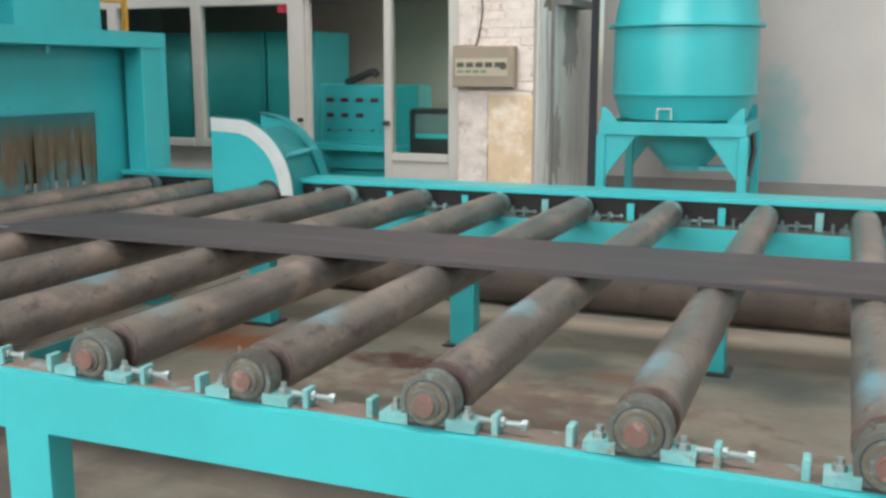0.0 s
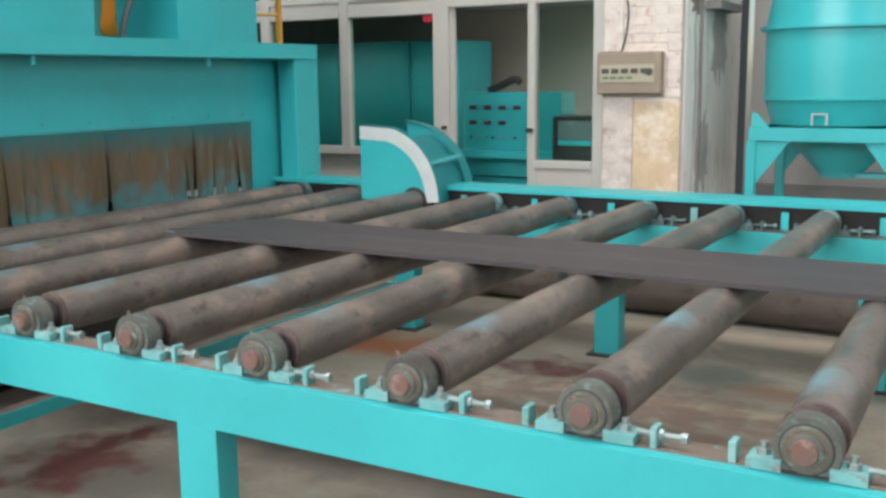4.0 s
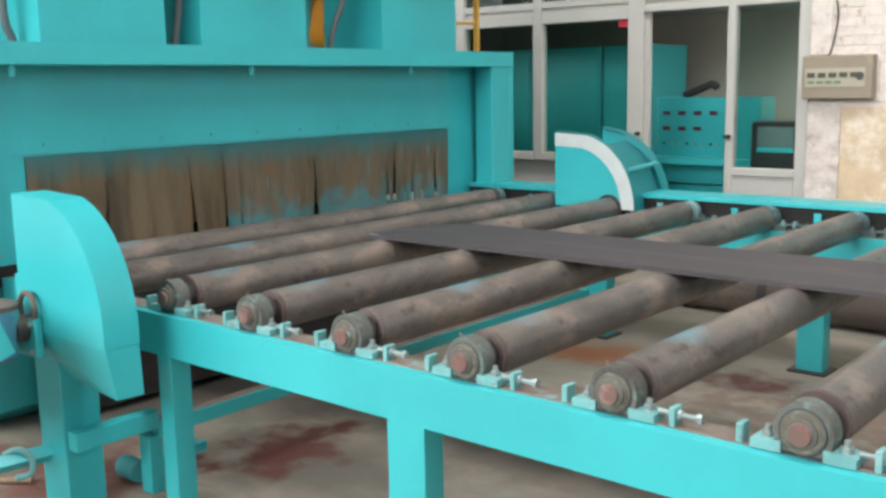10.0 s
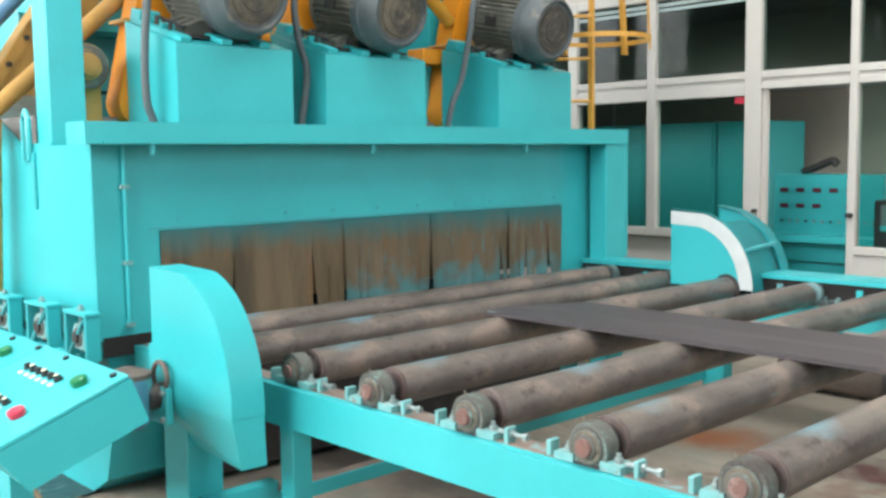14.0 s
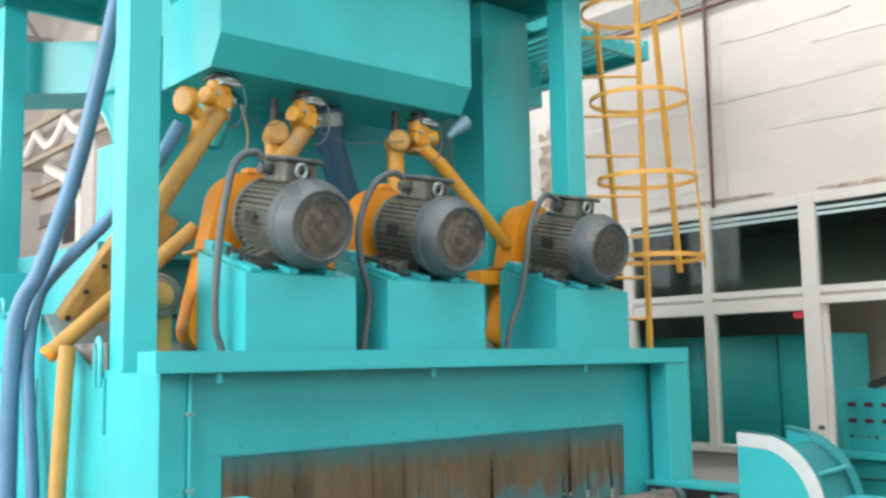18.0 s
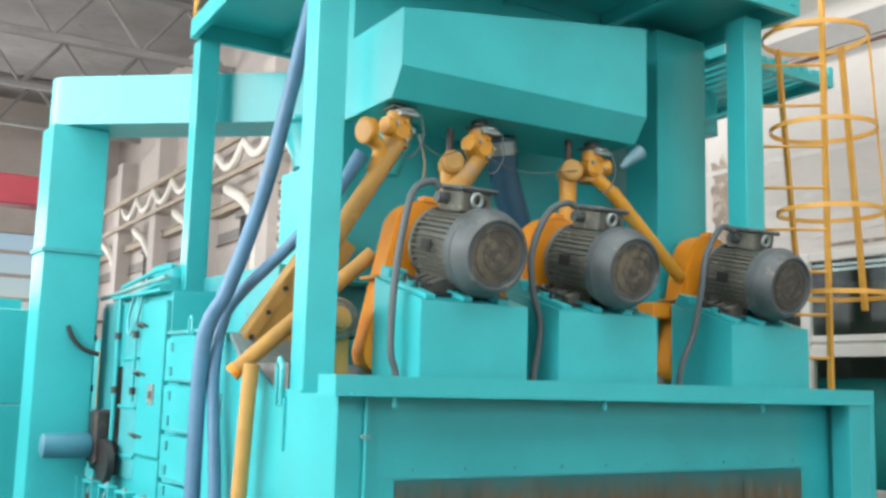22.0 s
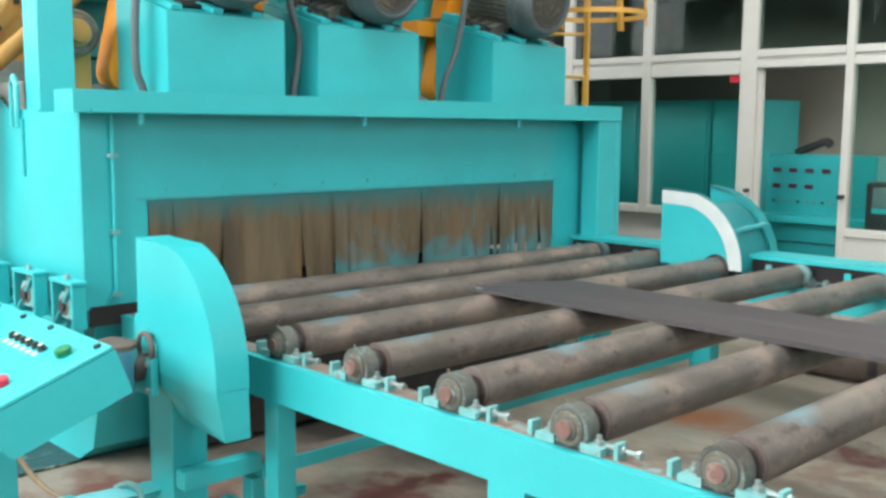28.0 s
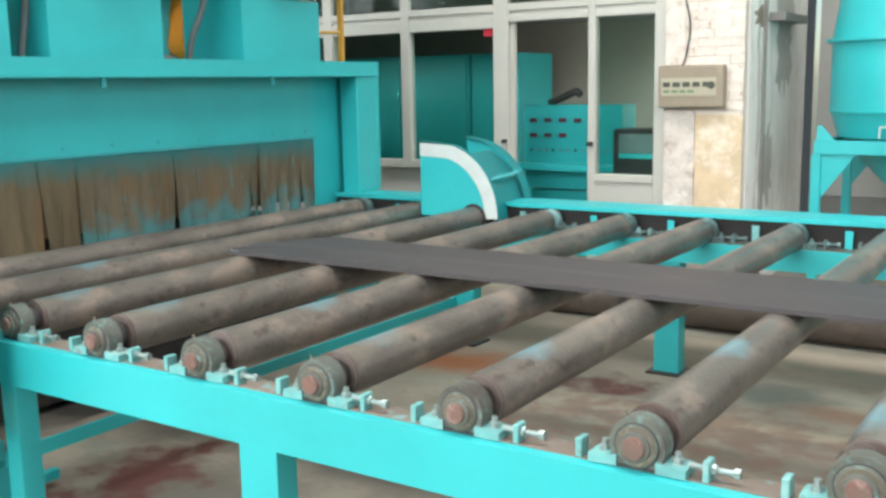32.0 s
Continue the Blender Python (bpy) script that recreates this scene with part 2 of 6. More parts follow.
MORTAR = material("dirty_mortar", (0.66, 0.57, 0.51), 0.9, vary=0.2)
FRAME = material("cream_aluminium_frame", (0.48, 0.455, 0.415), 0.45, vary=0.08, scale=3)
SHEET = material("pale_grey_wall_sheet", (0.44, 0.415, 0.39), 0.7, vary=0.16, scale=0.8, grain=0.06, spots=((0.37, 0.345, 0.325), (0.47, 0.445, 0.42)), spot_at=0.60, spot_scale=1.8)
ROOFDARK = material("sooty_roof_sheet", (0.27, 0.265, 0.26), 0.85, vary=0.3, scale=1.0, spots=((0.20, 0.19, 0.175),), spot_at=0.6, spot_scale=2)
TARP = material("brown_clerestory_panel", (0.225, 0.19, 0.15), 0.8, vary=0.35, scale=1.4, spots=((0.29, 0.25, 0.185), (0.15, 0.115, 0.08)), spot_at=0.58, spot_scale=3)
RUSTIRON = material("dark_red_iron", (0.105, 0.045, 0.038), 0.7, vary=0.25, scale=5)
CRANE = material("crimson_crane_paint", (0.29, 0.022, 0.038), 0.5, vary=0.2, scale=2)
CRANERAIL = material("dusty_cream_girder", (0.35, 0.29, 0.22), 0.7, vary=0.2, scale=2)
RUBBLE = material("grey_pipe_clutter", (0.46, 0.42, 0.37), 0.8, vary=0.4, scale=3, spots=((0.20, 0.18, 0.17), (0.60, 0.56, 0.50)), spot_at=0.54, spot_scale=6)
WHITEPIPE = material("white_lagged_pipe", (0.72, 0.69, 0.63), 0.6, vary=0.15, scale=4)
SIGN = material("yellowed_sign_plastic", (0.27, 0.215, 0.155), 0.55, vary=0.12, scale=7, spots=((0.40, 0.33, 0.2),), spot_at=0.66)
SIGNFACE = material("faded_label_white", (0.40, 0.35, 0.26), 0.5, vary=0.1)
INK = material("dark_print", (0.06, 0.06, 0.045), 0.6, vary=0.1)
GREENINK = material("green_print", (0.10, 0.20, 0.09), 0.6, vary=0.1)
RED = material("red_button_plastic", (0.55, 0.02, 0.05), 0.35, vary=0.1)
GREEN = material("green_button_plastic", (0.01, 0.16, 0.05), 0.35, vary=0.1)
BLACKBTN = material("black_button_plastic", (0.02, 0.02, 0.02), 0.35, vary=0.1)
IVORY = material("ivory_legend_plate", (0.62, 0.58, 0.42), 0.5, vary=0.1)
METER = material("dark_red_meter", (0.10, 0.012, 0.03), 0.35, vary=0.1)
SCREEN_SHEEN = material("pale_monitor_reflection", (0.16, 0.21, 0.21), 0.25, vary=0.1)
PLASTIC = material("cloudy_pale_blue_plastic", (0.15, 0.29, 0.35), 0.5, vary=0.2, scale=8)
PEELED = material("peeled_brown_wall", (0.25, 0.19, 0.15), 0.9, vary=0.4, scale=6, spots=((0.42, 0.36, 0.31),), spot_at=0.54, spot_scale=9)
STAIN = material("grey_wall_stain", (0.45, 0.415, 0.385), 0.9, vary=0.15, scale=3, spots=((0.50, 0.46, 0.43),), spot_at=0.52, spot_scale=5, streak=(0.4, 1, 1.5))
CRACK = material("dark_wall_crack", (0.40, 0.37, 0.35), 0.9, vary=0.3)
BEIGE = material("beige_office_paint", (0.47, 0.41, 0.35), 0.8, vary=0.12, scale=2)
LADDERY = material("faded_golden_ladder_paint", (0.60, 0.31, 0.05), 0.5, vary=0.2, scale=5, spots=((0.40, 0.24, 0.08),), spot_at=0.64)
GEARTEAL = material("dull_teal_blue_motor_paint", (0.05, 0.20, 0.27), 0.5, vary=0.3, scale=7, spots=((0.10, 0.13, 0.14),), spot_at=0.6)
BLIND = material("pale_green_blind", (0.36, 0.45, 0.43), 0.6, vary=0.1)


def overspray(m, z0, z1, tint, ragged=0.12):
    """Paint spray that has drifted onto a hanging surface between two heights, with a ragged edge."""
    n, link = m.node_tree.nodes, m.node_tree.links.new
    b = n["Principled BSDF"]
    old = b.inputs["Base Color"].links[0].from_socket
    tex, sep, cl, add, rg, x = (n.new(k) for k in ("ShaderNodeTexCoord", "ShaderNodeSeparateXYZ", "ShaderNodeTexNoise", "ShaderNodeMath", "ShaderNodeMapRange", "ShaderNodeMix"))
    link(tex.outputs["Object"], sep.inputs[0])
    link(tex.outputs["Object"], cl.inputs["Vector"])
    cl.inputs["Scale"].default_value = 7.0
    add.operation = "MULTIPLY_ADD"
    link(cl.outputs["Fac"], add.inputs[0])
    add.inputs[1].default_value = ragged
    link(sep.outputs[2], add.inputs[2])
    rg.inputs["From Min"].default_value, rg.inputs["From Max"].default_value = z0, z1
    link(add.outputs[0], rg.inputs["Value"])
    x.data_type = "RGBA"
    link(rg.outputs[0], x.inputs[0])
    link(old, x.inputs[6])
    x.inputs[7].default_value = (*tint, 1)
    link(x.outputs[2], b.inputs["Base Color"])


overspray(CURTAIN, 0.34, 0.47, (0.07, 0.27, 0.275))
overspray(CURTAIN_WORN, 0.33, 0.46, (0.07, 0.27, 0.275))
overspray(CURTAIN_WORN, 0.33, 0.20, (0.13, 0.34, 0.355), 0.42)


def glass(name, tint):
    m = bpy.data.materials.new(name)
    m.use_nodes = True
    b = m.node_tree.nodes["Principled BSDF"]
    b.inputs["Base Color"].default_value = (*tint, 1)
    b.inputs["Roughness"].default_value = 0.03
    b.inputs["Transmission Weight"].default_value = 1.0
    b.inputs["IOR"].default_value = 1.15
    return m


GLASS = glass("dusty_window_glass", (0.55, 0.70, 0.66))
# darker tint stands in for the unlit room behind the upper panes
GLASS_DARK = glass("darkened_window_glass", (0.27, 0.38, 0.35))

# ---- mesh helpers ----
OFF = {}


def thing(name, at, label, category, group="", kind=""):
    """An empty at the base of a thing; its parts are given in world places."""
    ob = new(name)
    ob.empty_display_size = 0.05
    ob.location = at
    OFF[ob] = Vector(at)
    return tagged(ob, label, category, group, kind)


def part(name, bm, mat_, parent=None, label="", bev=0.0, smooth=28, kind=""):
    """Links a bmesh, built in world places, as one mesh under its thing or part."""
    off = OFF.get(parent, Vector((0, 0, 0))) if parent else Vector((0, 0, 0))
    if bev:
        edges = [e for e in bm.edges if len(e.link_faces) == 2 and e.calc_face_angle(0) > 0.6]
        bmesh.ops.bevel(bm, geom=edges, offset=bev, segments=1, affect="EDGES", profile=0.5)
    bmesh.ops.recalc_face_normals(bm, faces=bm.faces)
    if off.length:
        bmesh.ops.translate(bm, verts=bm.verts, vec=-off)
    me = bpy.data.meshes.new(name)
    bm.to_mesh(me)
    bm.free()
    me.materials.append(mat_)
    if smooth:
        me.shade_smooth()
        me.set_sharp_from_angle(angle=radians(smooth))
    ob = new(name, me)
    if parent:
        ob.parent = parent
        OFF[ob] = off
    if label:
        ob["label"] = label
    if kind:
        ob["kind"] = kind
    return ob


def place(ob, m):
    """Moves a finished thing as a whole."""
    ob.matrix_basis = m @ ob.matrix_basis
    return ob


def askew(tall=1.0):
    """The rear of the machine stands about three degrees off the line of the conveyor."""
    foot = Vector((-4.5, 1.9, 0))
    return Matrix.Translation(foot) @ Matrix.Rotation(radians(3.06), 4, "Z") @ Matrix.Translation(-foot) @ Matrix.Diagonal((1, 1, tall, 1))


def B():
    return bmesh.new()


def box(x0, x1, y0, y1, z0, z1, bm=None, m=None):
    bm = bm or B()
    mat_ = Matrix.Translation(((x0 + x1) / 2, (y0 + y1) / 2, (z0 + z1) / 2)) @ Matrix.Diagonal((abs(x1 - x0), abs(y1 - y0), abs(z1 - z0), 1))
    bmesh.ops.create_cube(bm, size=1, matrix=(m @ mat_) if m else mat_)
    return bm


def cyl(p, q, r, seg=20, bm=None, r2=None):
    bm = bm or B()
    p, q = Vector(p), Vector(q)
    turn = (q - p).to_track_quat("Z", "Y").to_matrix().to_4x4()
    bmesh.ops.create_cone(bm, cap_ends=True, segments=seg, radius1=r, radius2=r if r2 is None else r2, depth=(q - p).length, matrix=Matrix.Translation((p + q) / 2) @ turn)
    return bm


def prism(poly, axis, a, b, bm=None):
    """A flat outline pushed along an axis: x takes (y, z), y takes (x, z), z takes (x, y)."""
    bm = bm or B()
    put = {"x": lambda u, v, w: (w, u, v), "y": lambda u, v, w: (u, w, v), "z": lambda u, v, w: (u, v, w)}[axis]
    lo = [bm.verts.new(put(u, v, a)) for u, v in poly]
    hi = [bm.verts.new(put(u, v, b)) for u, v in poly]
    bm.faces.new(lo)
    bm.faces.new(hi[::-1])
    k = len(poly)
    for i in range(k):
        bm.faces.new((lo[i], lo[(i + 1) % k], hi[(i + 1) % k], hi[i]))
    return bm


def lathe(profile, p, axis, seg=28, bm=None):
    """Turns a profile of (along, radius) round an axis from p."""
    bm = bm or B()
    turn = Vector(axis).to_track_quat("Z", "Y").to_matrix()
    rings = []
    for along, r in profile:
        rings.append([bm.verts.new(Vector(p) + turn @ Vector((r * math.cos(2 * math.pi * i / seg), r * math.sin(2 * math.pi * i / seg), along))) for i in range(seg)])
    for a, b in zip(rings, rings[1:]):
        for i in range(seg):
            bm.faces.new((a[i], a[(i + 1) % seg], b[(i + 1) % seg], b[i]))
    bm.faces.new(rings[0][::-1])
    bm.faces.new(rings[-1])
    return bm


def curve_points(pts, steps=6):
    """A smooth line through the given points."""
    p = [Vector(v) for v in pts]
    p = [2 * p[0] - p[1]] + p + [2 * p[-1] - p[-2]]
    out = []
    for i in range(1, len(p) - 2):
        for k in range(steps):
            t = k / steps
            a, b, c, d = p[i - 1], p[i], p[i + 1], p[i + 2]
            out.append(0.5 * (2 * b + (c - a) * t + (2 * a - 5 * b + 4 * c - d) * t * t + (3 * b - a - 3 * c + d) * t ** 3))
    return out + [p[-2]]


def tube(pts, r, seg=10, bm=None, smooth=0):
    """A round bar along a line."""
    bm = bm or B()
    p = curve_points(pts, smooth) if smooth else [Vector(v) for v in pts]
    rings, side = [], None
    for i, v in enumerate(p):
        d = (p[min(i + 1, len(p) - 1)] - p[max(i - 1, 0)]).normalized()
        side = d.orthogonal().normalized() if side is None else (side - d * side.dot(d)).normalized()
        up = d.cross(side)
        rings.append([bm.verts.new(v + r * (math.cos(2 * math.pi * k / seg) * side + math.sin(2 * math.pi * k / seg) * up)) for k in range(seg)])
    for a, b in zip(rings, rings[1:]):
        for k in range(seg):
            bm.faces.new((a[k], a[(k + 1) % seg], b[(k + 1) % seg], b[k]))
    bm.faces.new(rings[0][::-1])
    bm.faces.new(rings[-1])
    return bm


def arc(cx, cy, r, a0, a1, n=12, ry=None):
    ry = ry or r
    return [(cx + r * math.cos(radians(a0 + (a1 - a0) * i / n)), cy + ry * math.sin(radians(a0 + (a1 - a0) * i / n))) for i in range(n + 1)]


def blotch(u0, u1, v0, v1, seed, axis, a, b, n=26, rough=0.35):
    """A ragged flat patch within a rectangle, pushed along an axis."""
    r = random.Random(seed)
    cu, cv = (u0 + u1) / 2, (v0 + v1) / 2
    poly = []
    for i in range(n):
        t = 2 * math.pi * i / n
        k = 1 - rough * r.random()
        c, s = math.cos(t), math.sin(t)
        m = 1 / max(abs(c), abs(s)) ** 0.6
        poly.append((cu + (u1 - u0) / 2 * c * k * m, cv + (v1 - v0) / 2 * s * k * m))
    return prism(poly, axis, a, b)


def crack(pts, width, seed, axis, a, b):
    """A jagged thin line of uneven width."""
    r = random.Random(seed)
    line = []
    for (u, v), (w, q) in zip(pts, pts[1:]):
        k = max(2, int(math.hypot(w - u, q - v) / 0.06))
        for i in range(k):
            f = i / k
            line.append((u + (w - u) * f + r.uniform(-0.012, 0.012), v + (q - v) * f + r.uniform(-0.012, 0.012)))
    line.append(pts[-1])
    across = abs(pts[-1][0] - pts[0][0]) > abs(pts[-1][1] - pts[0][1])
    left = [(u, v + width * r.uniform(0.2, 1)) if across else (u + width * r.uniform(0.2, 1), v) for u, v in line]
    right = [(u, v - width * r.uniform(0.2, 1)) if across else (u - width * r.uniform(0.2, 1), v) for u, v in line]
    bm = B()
    put = {"x": lambda u, v, w: (w, u, v), "y": lambda u, v, w: (u, w, v), "z": lambda u, v, w: (u, v, w)}[axis]
    A_, B_ = ([bm.verts.new(put(u, v, a)) for u, v in side] for side in (left, right))
    for i in range(len(line) - 1):
        bm.faces.new((A_[i], A_[i + 1], B_[i + 1], B_[i]))
    bmesh.ops.solidify(bm, geom=bm.faces, thickness=b)
    return bm


def soft_tint(m, at, size, tint, amount, grain=4.0, wander=None, ragged=0.9):
    """Tints round one place, thinning to a cloudy edge: overspray, stains or painted shade."""
    n, link = m.node_tree.nodes, m.node_tree.links.new
    b = n["Principled BSDF"]
    old = b.inputs["Base Color"].links[0].from_socket
    tex, sub, sc, ln, cl, add, rg, x = (n.new(k) for k in ("ShaderNodeTexCoord", "ShaderNodeVectorMath", "ShaderNodeVectorMath", "ShaderNodeVectorMath", "ShaderNodeTexNoise", "ShaderNodeMath", "ShaderNodeMapRange", "ShaderNodeMix"))
    sub.operation, sc.operation, ln.operation, add.operation = "SUBTRACT", "DIVIDE", "LENGTH", "MULTIPLY_ADD"
    spot = tex.outputs["Object"]
    if wander:
        info, shift = n.new("ShaderNodeObjectInfo"), n.new("ShaderNodeVectorMath")
        shift.operation = "MULTIPLY_ADD"
        link(info.outputs["Random"], shift.inputs[0])
        shift.inputs[1].default_value = wander
        link(spot, shift.inputs[2])
        spot = shift.outputs[0]
    link(spot, sub.inputs[0])
    sub.inputs[1].default_value = at
    link(sub.outputs[0], sc.inputs[0])
    sc.inputs[1].default_value = size
    link(sc.outputs[0], ln.inputs[0])
    link(spot, cl.inputs["Vector"])
    cl.inputs["Scale"].default_value, cl.inputs["Detail"].default_value = grain, 8.0
    link(cl.outputs["Fac"], add.inputs[0])
    add.inputs[1].default_value = ragged
    link(ln.outputs["Value"], add.inputs[2])
    rg.inputs["From Min"].default_value, rg.inputs["From Max"].default_value = 0.8 + ragged / 2, 0.25 + ragged / 2
    rg.inputs["To Max"].default_value = amount
    link(add.outputs[0], rg.inputs["Value"])
    x.data_type = "RGBA"
    link(rg.outputs[0], x.inputs[0])
    link(old, x.inputs[6])
    x.inputs[7].default_value = (*tint, 1)
    link(x.outputs[2], b.inputs["Base Color"])


soft_tint(SHEET, (-0.62, 9.6, 0.75), (0.42, 3.0, 1.15), (0.10, 0.36, 0.36), 0.7)


def rough_panel(x0, x1, z0, z1, y, depth, seed):
    """An uneven plaster skin over the brick face."""
    bm = B()
    nx, nz = max(3, int((x1 - x0) / 0.03)), max(3, int((z1 - z0) / 0.03))
    g = [[bm.verts.new((x0 + (x1 - x0) * i / nx, y - depth * noise.noise(Vector((i * 0.43 + seed, j * 0.37, seed))) - 0.002, z0 + (z1 - z0) * j / nz)) for i in range(nx + 1)] for j in range(nz + 1)]
    for a, b in zip(g, g[1:]):
        for i in range(nx):
            bm.faces.new((a[i], a[i + 1], b[i + 1], b[i]))
    back = [bm.verts.new((x, y + 0.011, z)) for x, z in ((x0, z0), (x1, z0), (x1, z1), (x0, z1))]
    bm.faces.new(back)
    bm.faces.new(g[0] + [back[1], back[0]])
    bm.faces.new(g[-1] + [back[2], back[3]])
    bm.faces.new([r[0] for r in g] + [back[3], back[0]])
    bm.faces.new([r[-1] for r in g] + [back[2], back[1]])
    return bm


soft_tint(CONCRETE, (-2.2, 1.5, 0), (4.2, 1.3, 1), (0.17, 0.125, 0.10), 0.85)
# next two patches: shade under plate, rollers and entry painted into the floor
soft_tint(CONCRETE, (-2.4, 3.35, 0), (3.0, 0.42, 1), (0.055, 0.047, 0.04), 0.92, 3.0)
soft_tint(CONCRETE, (-4.3, 3.5, 0), (1.25, 1.3, 1), (0.045, 0.038, 0.034), 0.95, 3.0)
soft_tint(CONCRETE, (-1.7, 4.15, 0), (1.6, 0.16, 1), (0.12, 0.10, 0.075), 0.85, 6.0)
soft_tint(CONCRETE, (-1.2, 4.55, 0), (1.5, 0.12, 1), (0.36, 0.29, 0.215), 0.8, 6.0)
soft_tint(CONCRETE, (-0.6, 3.9, 0), (0.9, 0.14, 1), (0.34, 0.27, 0.20), 0.8, 6.0)
soft_tint(CONCRETE, (-1.4, 6.55, 0), (4.0, 0.55, 1), (0.12, 0.088, 0.07), 0.9)
soft_tint(CONCRETE, (-1.29, 5.1, 0), (0.55, 0.42, 1), (0.085, 0.095, 0.08), 0.85)
soft_tint(CONCRETE, (-0.25, 5.15, 0), (0.8, 0.45, 1), (0.075, 0.085, 0.073), 0.85)
soft_tint(CONCRETE, (-1.0, 5.85, 0), (1.7, 0.28, 1), (0.38, 0.31, 0.245), 0.85)
soft_tint(CONCRETE, (-3.1, 4.8, 0), (0.75, 0.42, 1), (0.25, 0.085, 0.03), 0.95)
soft_tint(CONCRETE, (-2.1, 4.8, 0), (0.42, 0.26, 1), (0.09, 0.03, 0.027), 0.95, 6.0, None, 2.2)
soft_tint(CONCRETE, (-2.2, 4.0, 0), (0.3, 0.22, 1), (0.15, 0.07, 0.05), 0.8)
soft_tint(CONCRETE, (-0.9, 4.9, 0), (0.5, 0.22, 1), (0.20, 0.11, 0.07), 0.8)
soft_tint(CONCRETE, (-2.95, 2.65, 0), (0.95, 0.55, 1), (0.115, 0.098, 0.08), 0.85, 3.0, None, 1.5)
soft_tint(CONCRETE, (-3.25, 2.68, 0), (0.32, 0.62, 1), (0.105, 0.032, 0.026), 0.95, 4.5, None, 3.2)
soft_tint(CONCRETE, (-3.85, 1.95, 0), (0.75, 0.55, 1), (0.15, 0.055, 0.04), 0.9, 4.5, None, 2.6)
soft_tint(CONCRETE, (-1.3, 2.9, 0), (1.5, 0.5, 1), (0.14, 0.12, 0.095), 0.8, 3.0, None, 2.2)
soft_tint(CONCRETE, (-1.2, 3.7, 0), (2.0, 0.7, 1), (0.13, 0.105, 0.08), 0.75, 3.5, None, 2.6)
soft_tint(CONCRETE, (-1.5, 4.4, 0), (1.3, 0.5, 1), (0.15, 0.07, 0.052), 0.5, 7.0, None, 4.0)
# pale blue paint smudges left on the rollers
soft_tint(STEEL, (-0.02, -0.85, 0.06), (0.09, 0.16, 0.075), (0.20, 0.36, 0.42), 0.85, 16.0, (0.0, 0.45, 0.0))
# a longer tan patch on each roller's upper side
soft_tint(STEEL, (0.02, 0.1, 0.06), (0.06, 0.35, 0.05), (0.25, 0.215, 0.18), 0.55, 12.0, (0.0, 1.6, 0.0))

# ---- setting ----
def structure(name, bm, mat_, label, category, bev=0.0, smooth=0):
    return tagged(part(name, bm, mat_, None, label, bev, smooth), label, category, kind="structure")


WX0, WY = -5.0, 7.42
structure("floor", box(-36, 10, -9, 12, -0.2, 0.0), CONCRETE, "stained grey-brown concrete workshop floor with shade painted in", "floor")
structure("wall_south_low", box(-36, 10, -9.3, -9, 0, 3.6), PLASTER, "plain plastered workshop wall below the windows", "wall")
structure("wall_south_high", box(-36, 10, -9.3, -9, 8.9, 11), PLASTER, "plain plastered workshop wall above the windows", "wall")
structure("wall_east_low", box(10, 10.3, -9.3, 12, 0, 2.8), PLASTER, "plain plastered end wall of the workshop", "wall")
structure("wall_east_high", box(10, 10.3, -9.3, 12, 8.0, 11), PLASTER, "plain plastered end wall above the added window opening", "wall")
structure("wall_west_low", box(-36.3, -36, -9.3, 12, 0, 3.3), PLASTER, "plain far gable wall", "wall")
structure("wall_west_high", box(-36.3, -36, -9.3, 12, 6.4, 11), PLASTER, "plain far gable wall", "wall")
structure("wall_north_long", box(-36, -7.25, WY, WY + 0.3, 0, 8.4), PLASTER, "aged white plastered long wall of the workshop", "wall")
structure("wall_north_upper", box(-7.25, -2.18, WY, WY + 0.3, 2.98, 5.5), PLASTER, "aged white plaster wall above the office windows", "wall")
structure("wall_north_parapet", box(-7.25, -4.25, WY + 0.03, WY + 0.2, 0, 0.86), PLASTER, "low plastered wall under the office windows", "wall")
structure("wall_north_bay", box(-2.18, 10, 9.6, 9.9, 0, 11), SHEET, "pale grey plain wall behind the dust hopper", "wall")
structure("wall_north_return", box(-2.78, -2.48, WY + 1.7, 9.6, 0, 5.25), PLASTER, "plastered return wall beside the column", "wall")
structure("wall_clerestory_far", box(-36, -7.5, WY + 0.5, WY + 0.6, 5.25, 11), PLASTER, "aged white wall above the crane girder in the far shop", "wall")
structure("wall_clerestory", box(-7.5, -2.18, WY + 0.5, WY + 0.6, 5.25, 11), TARP, "brown panelled clerestory wall above the crane girder", "wall")
structure("wall_bay_top", box(-2.5, -2.18, WY + 0.3, 9.6, 5.25, 11), SHEET, "pale wall closing the bay above the girder", "wall")
structure("ceiling_south", box(-36, 10, -9.3, 0.5, 11, 11.2), ROOFDARK, "sooty corrugated roof of the workshop", "ceiling")
structure("ceiling_north", box(-36, 10, 3.5, 12, 11, 11.2), ROOFDARK, "sooty corrugated roof of the workshop", "ceiling")
structure("ceiling_west", box(-36, -16, 0.5, 3.5, 11, 11.2), ROOFDARK, "sooty corrugated roof of the workshop", "ceiling")
structure("ceiling_east", box(6, 10, 0.5, 3.5, 11, 11.2), ROOFDARK, "sooty corrugated roof of the workshop", "ceiling")
# slab added to block office light from the upper panes
structure("ceiling_office", box(-7.25, -2.78, WY + 0.06, 11.0, 2.2, 2.23), ROOFDARK, "added office ceiling that keeps the upper panes dark", "ceiling")
structure("ceiling_office_top", box(-7.25, -2.78, WY + 0.3, 11.2, 2.98, 3.1), ROOFDARK, "dark void over the office", "ceiling")
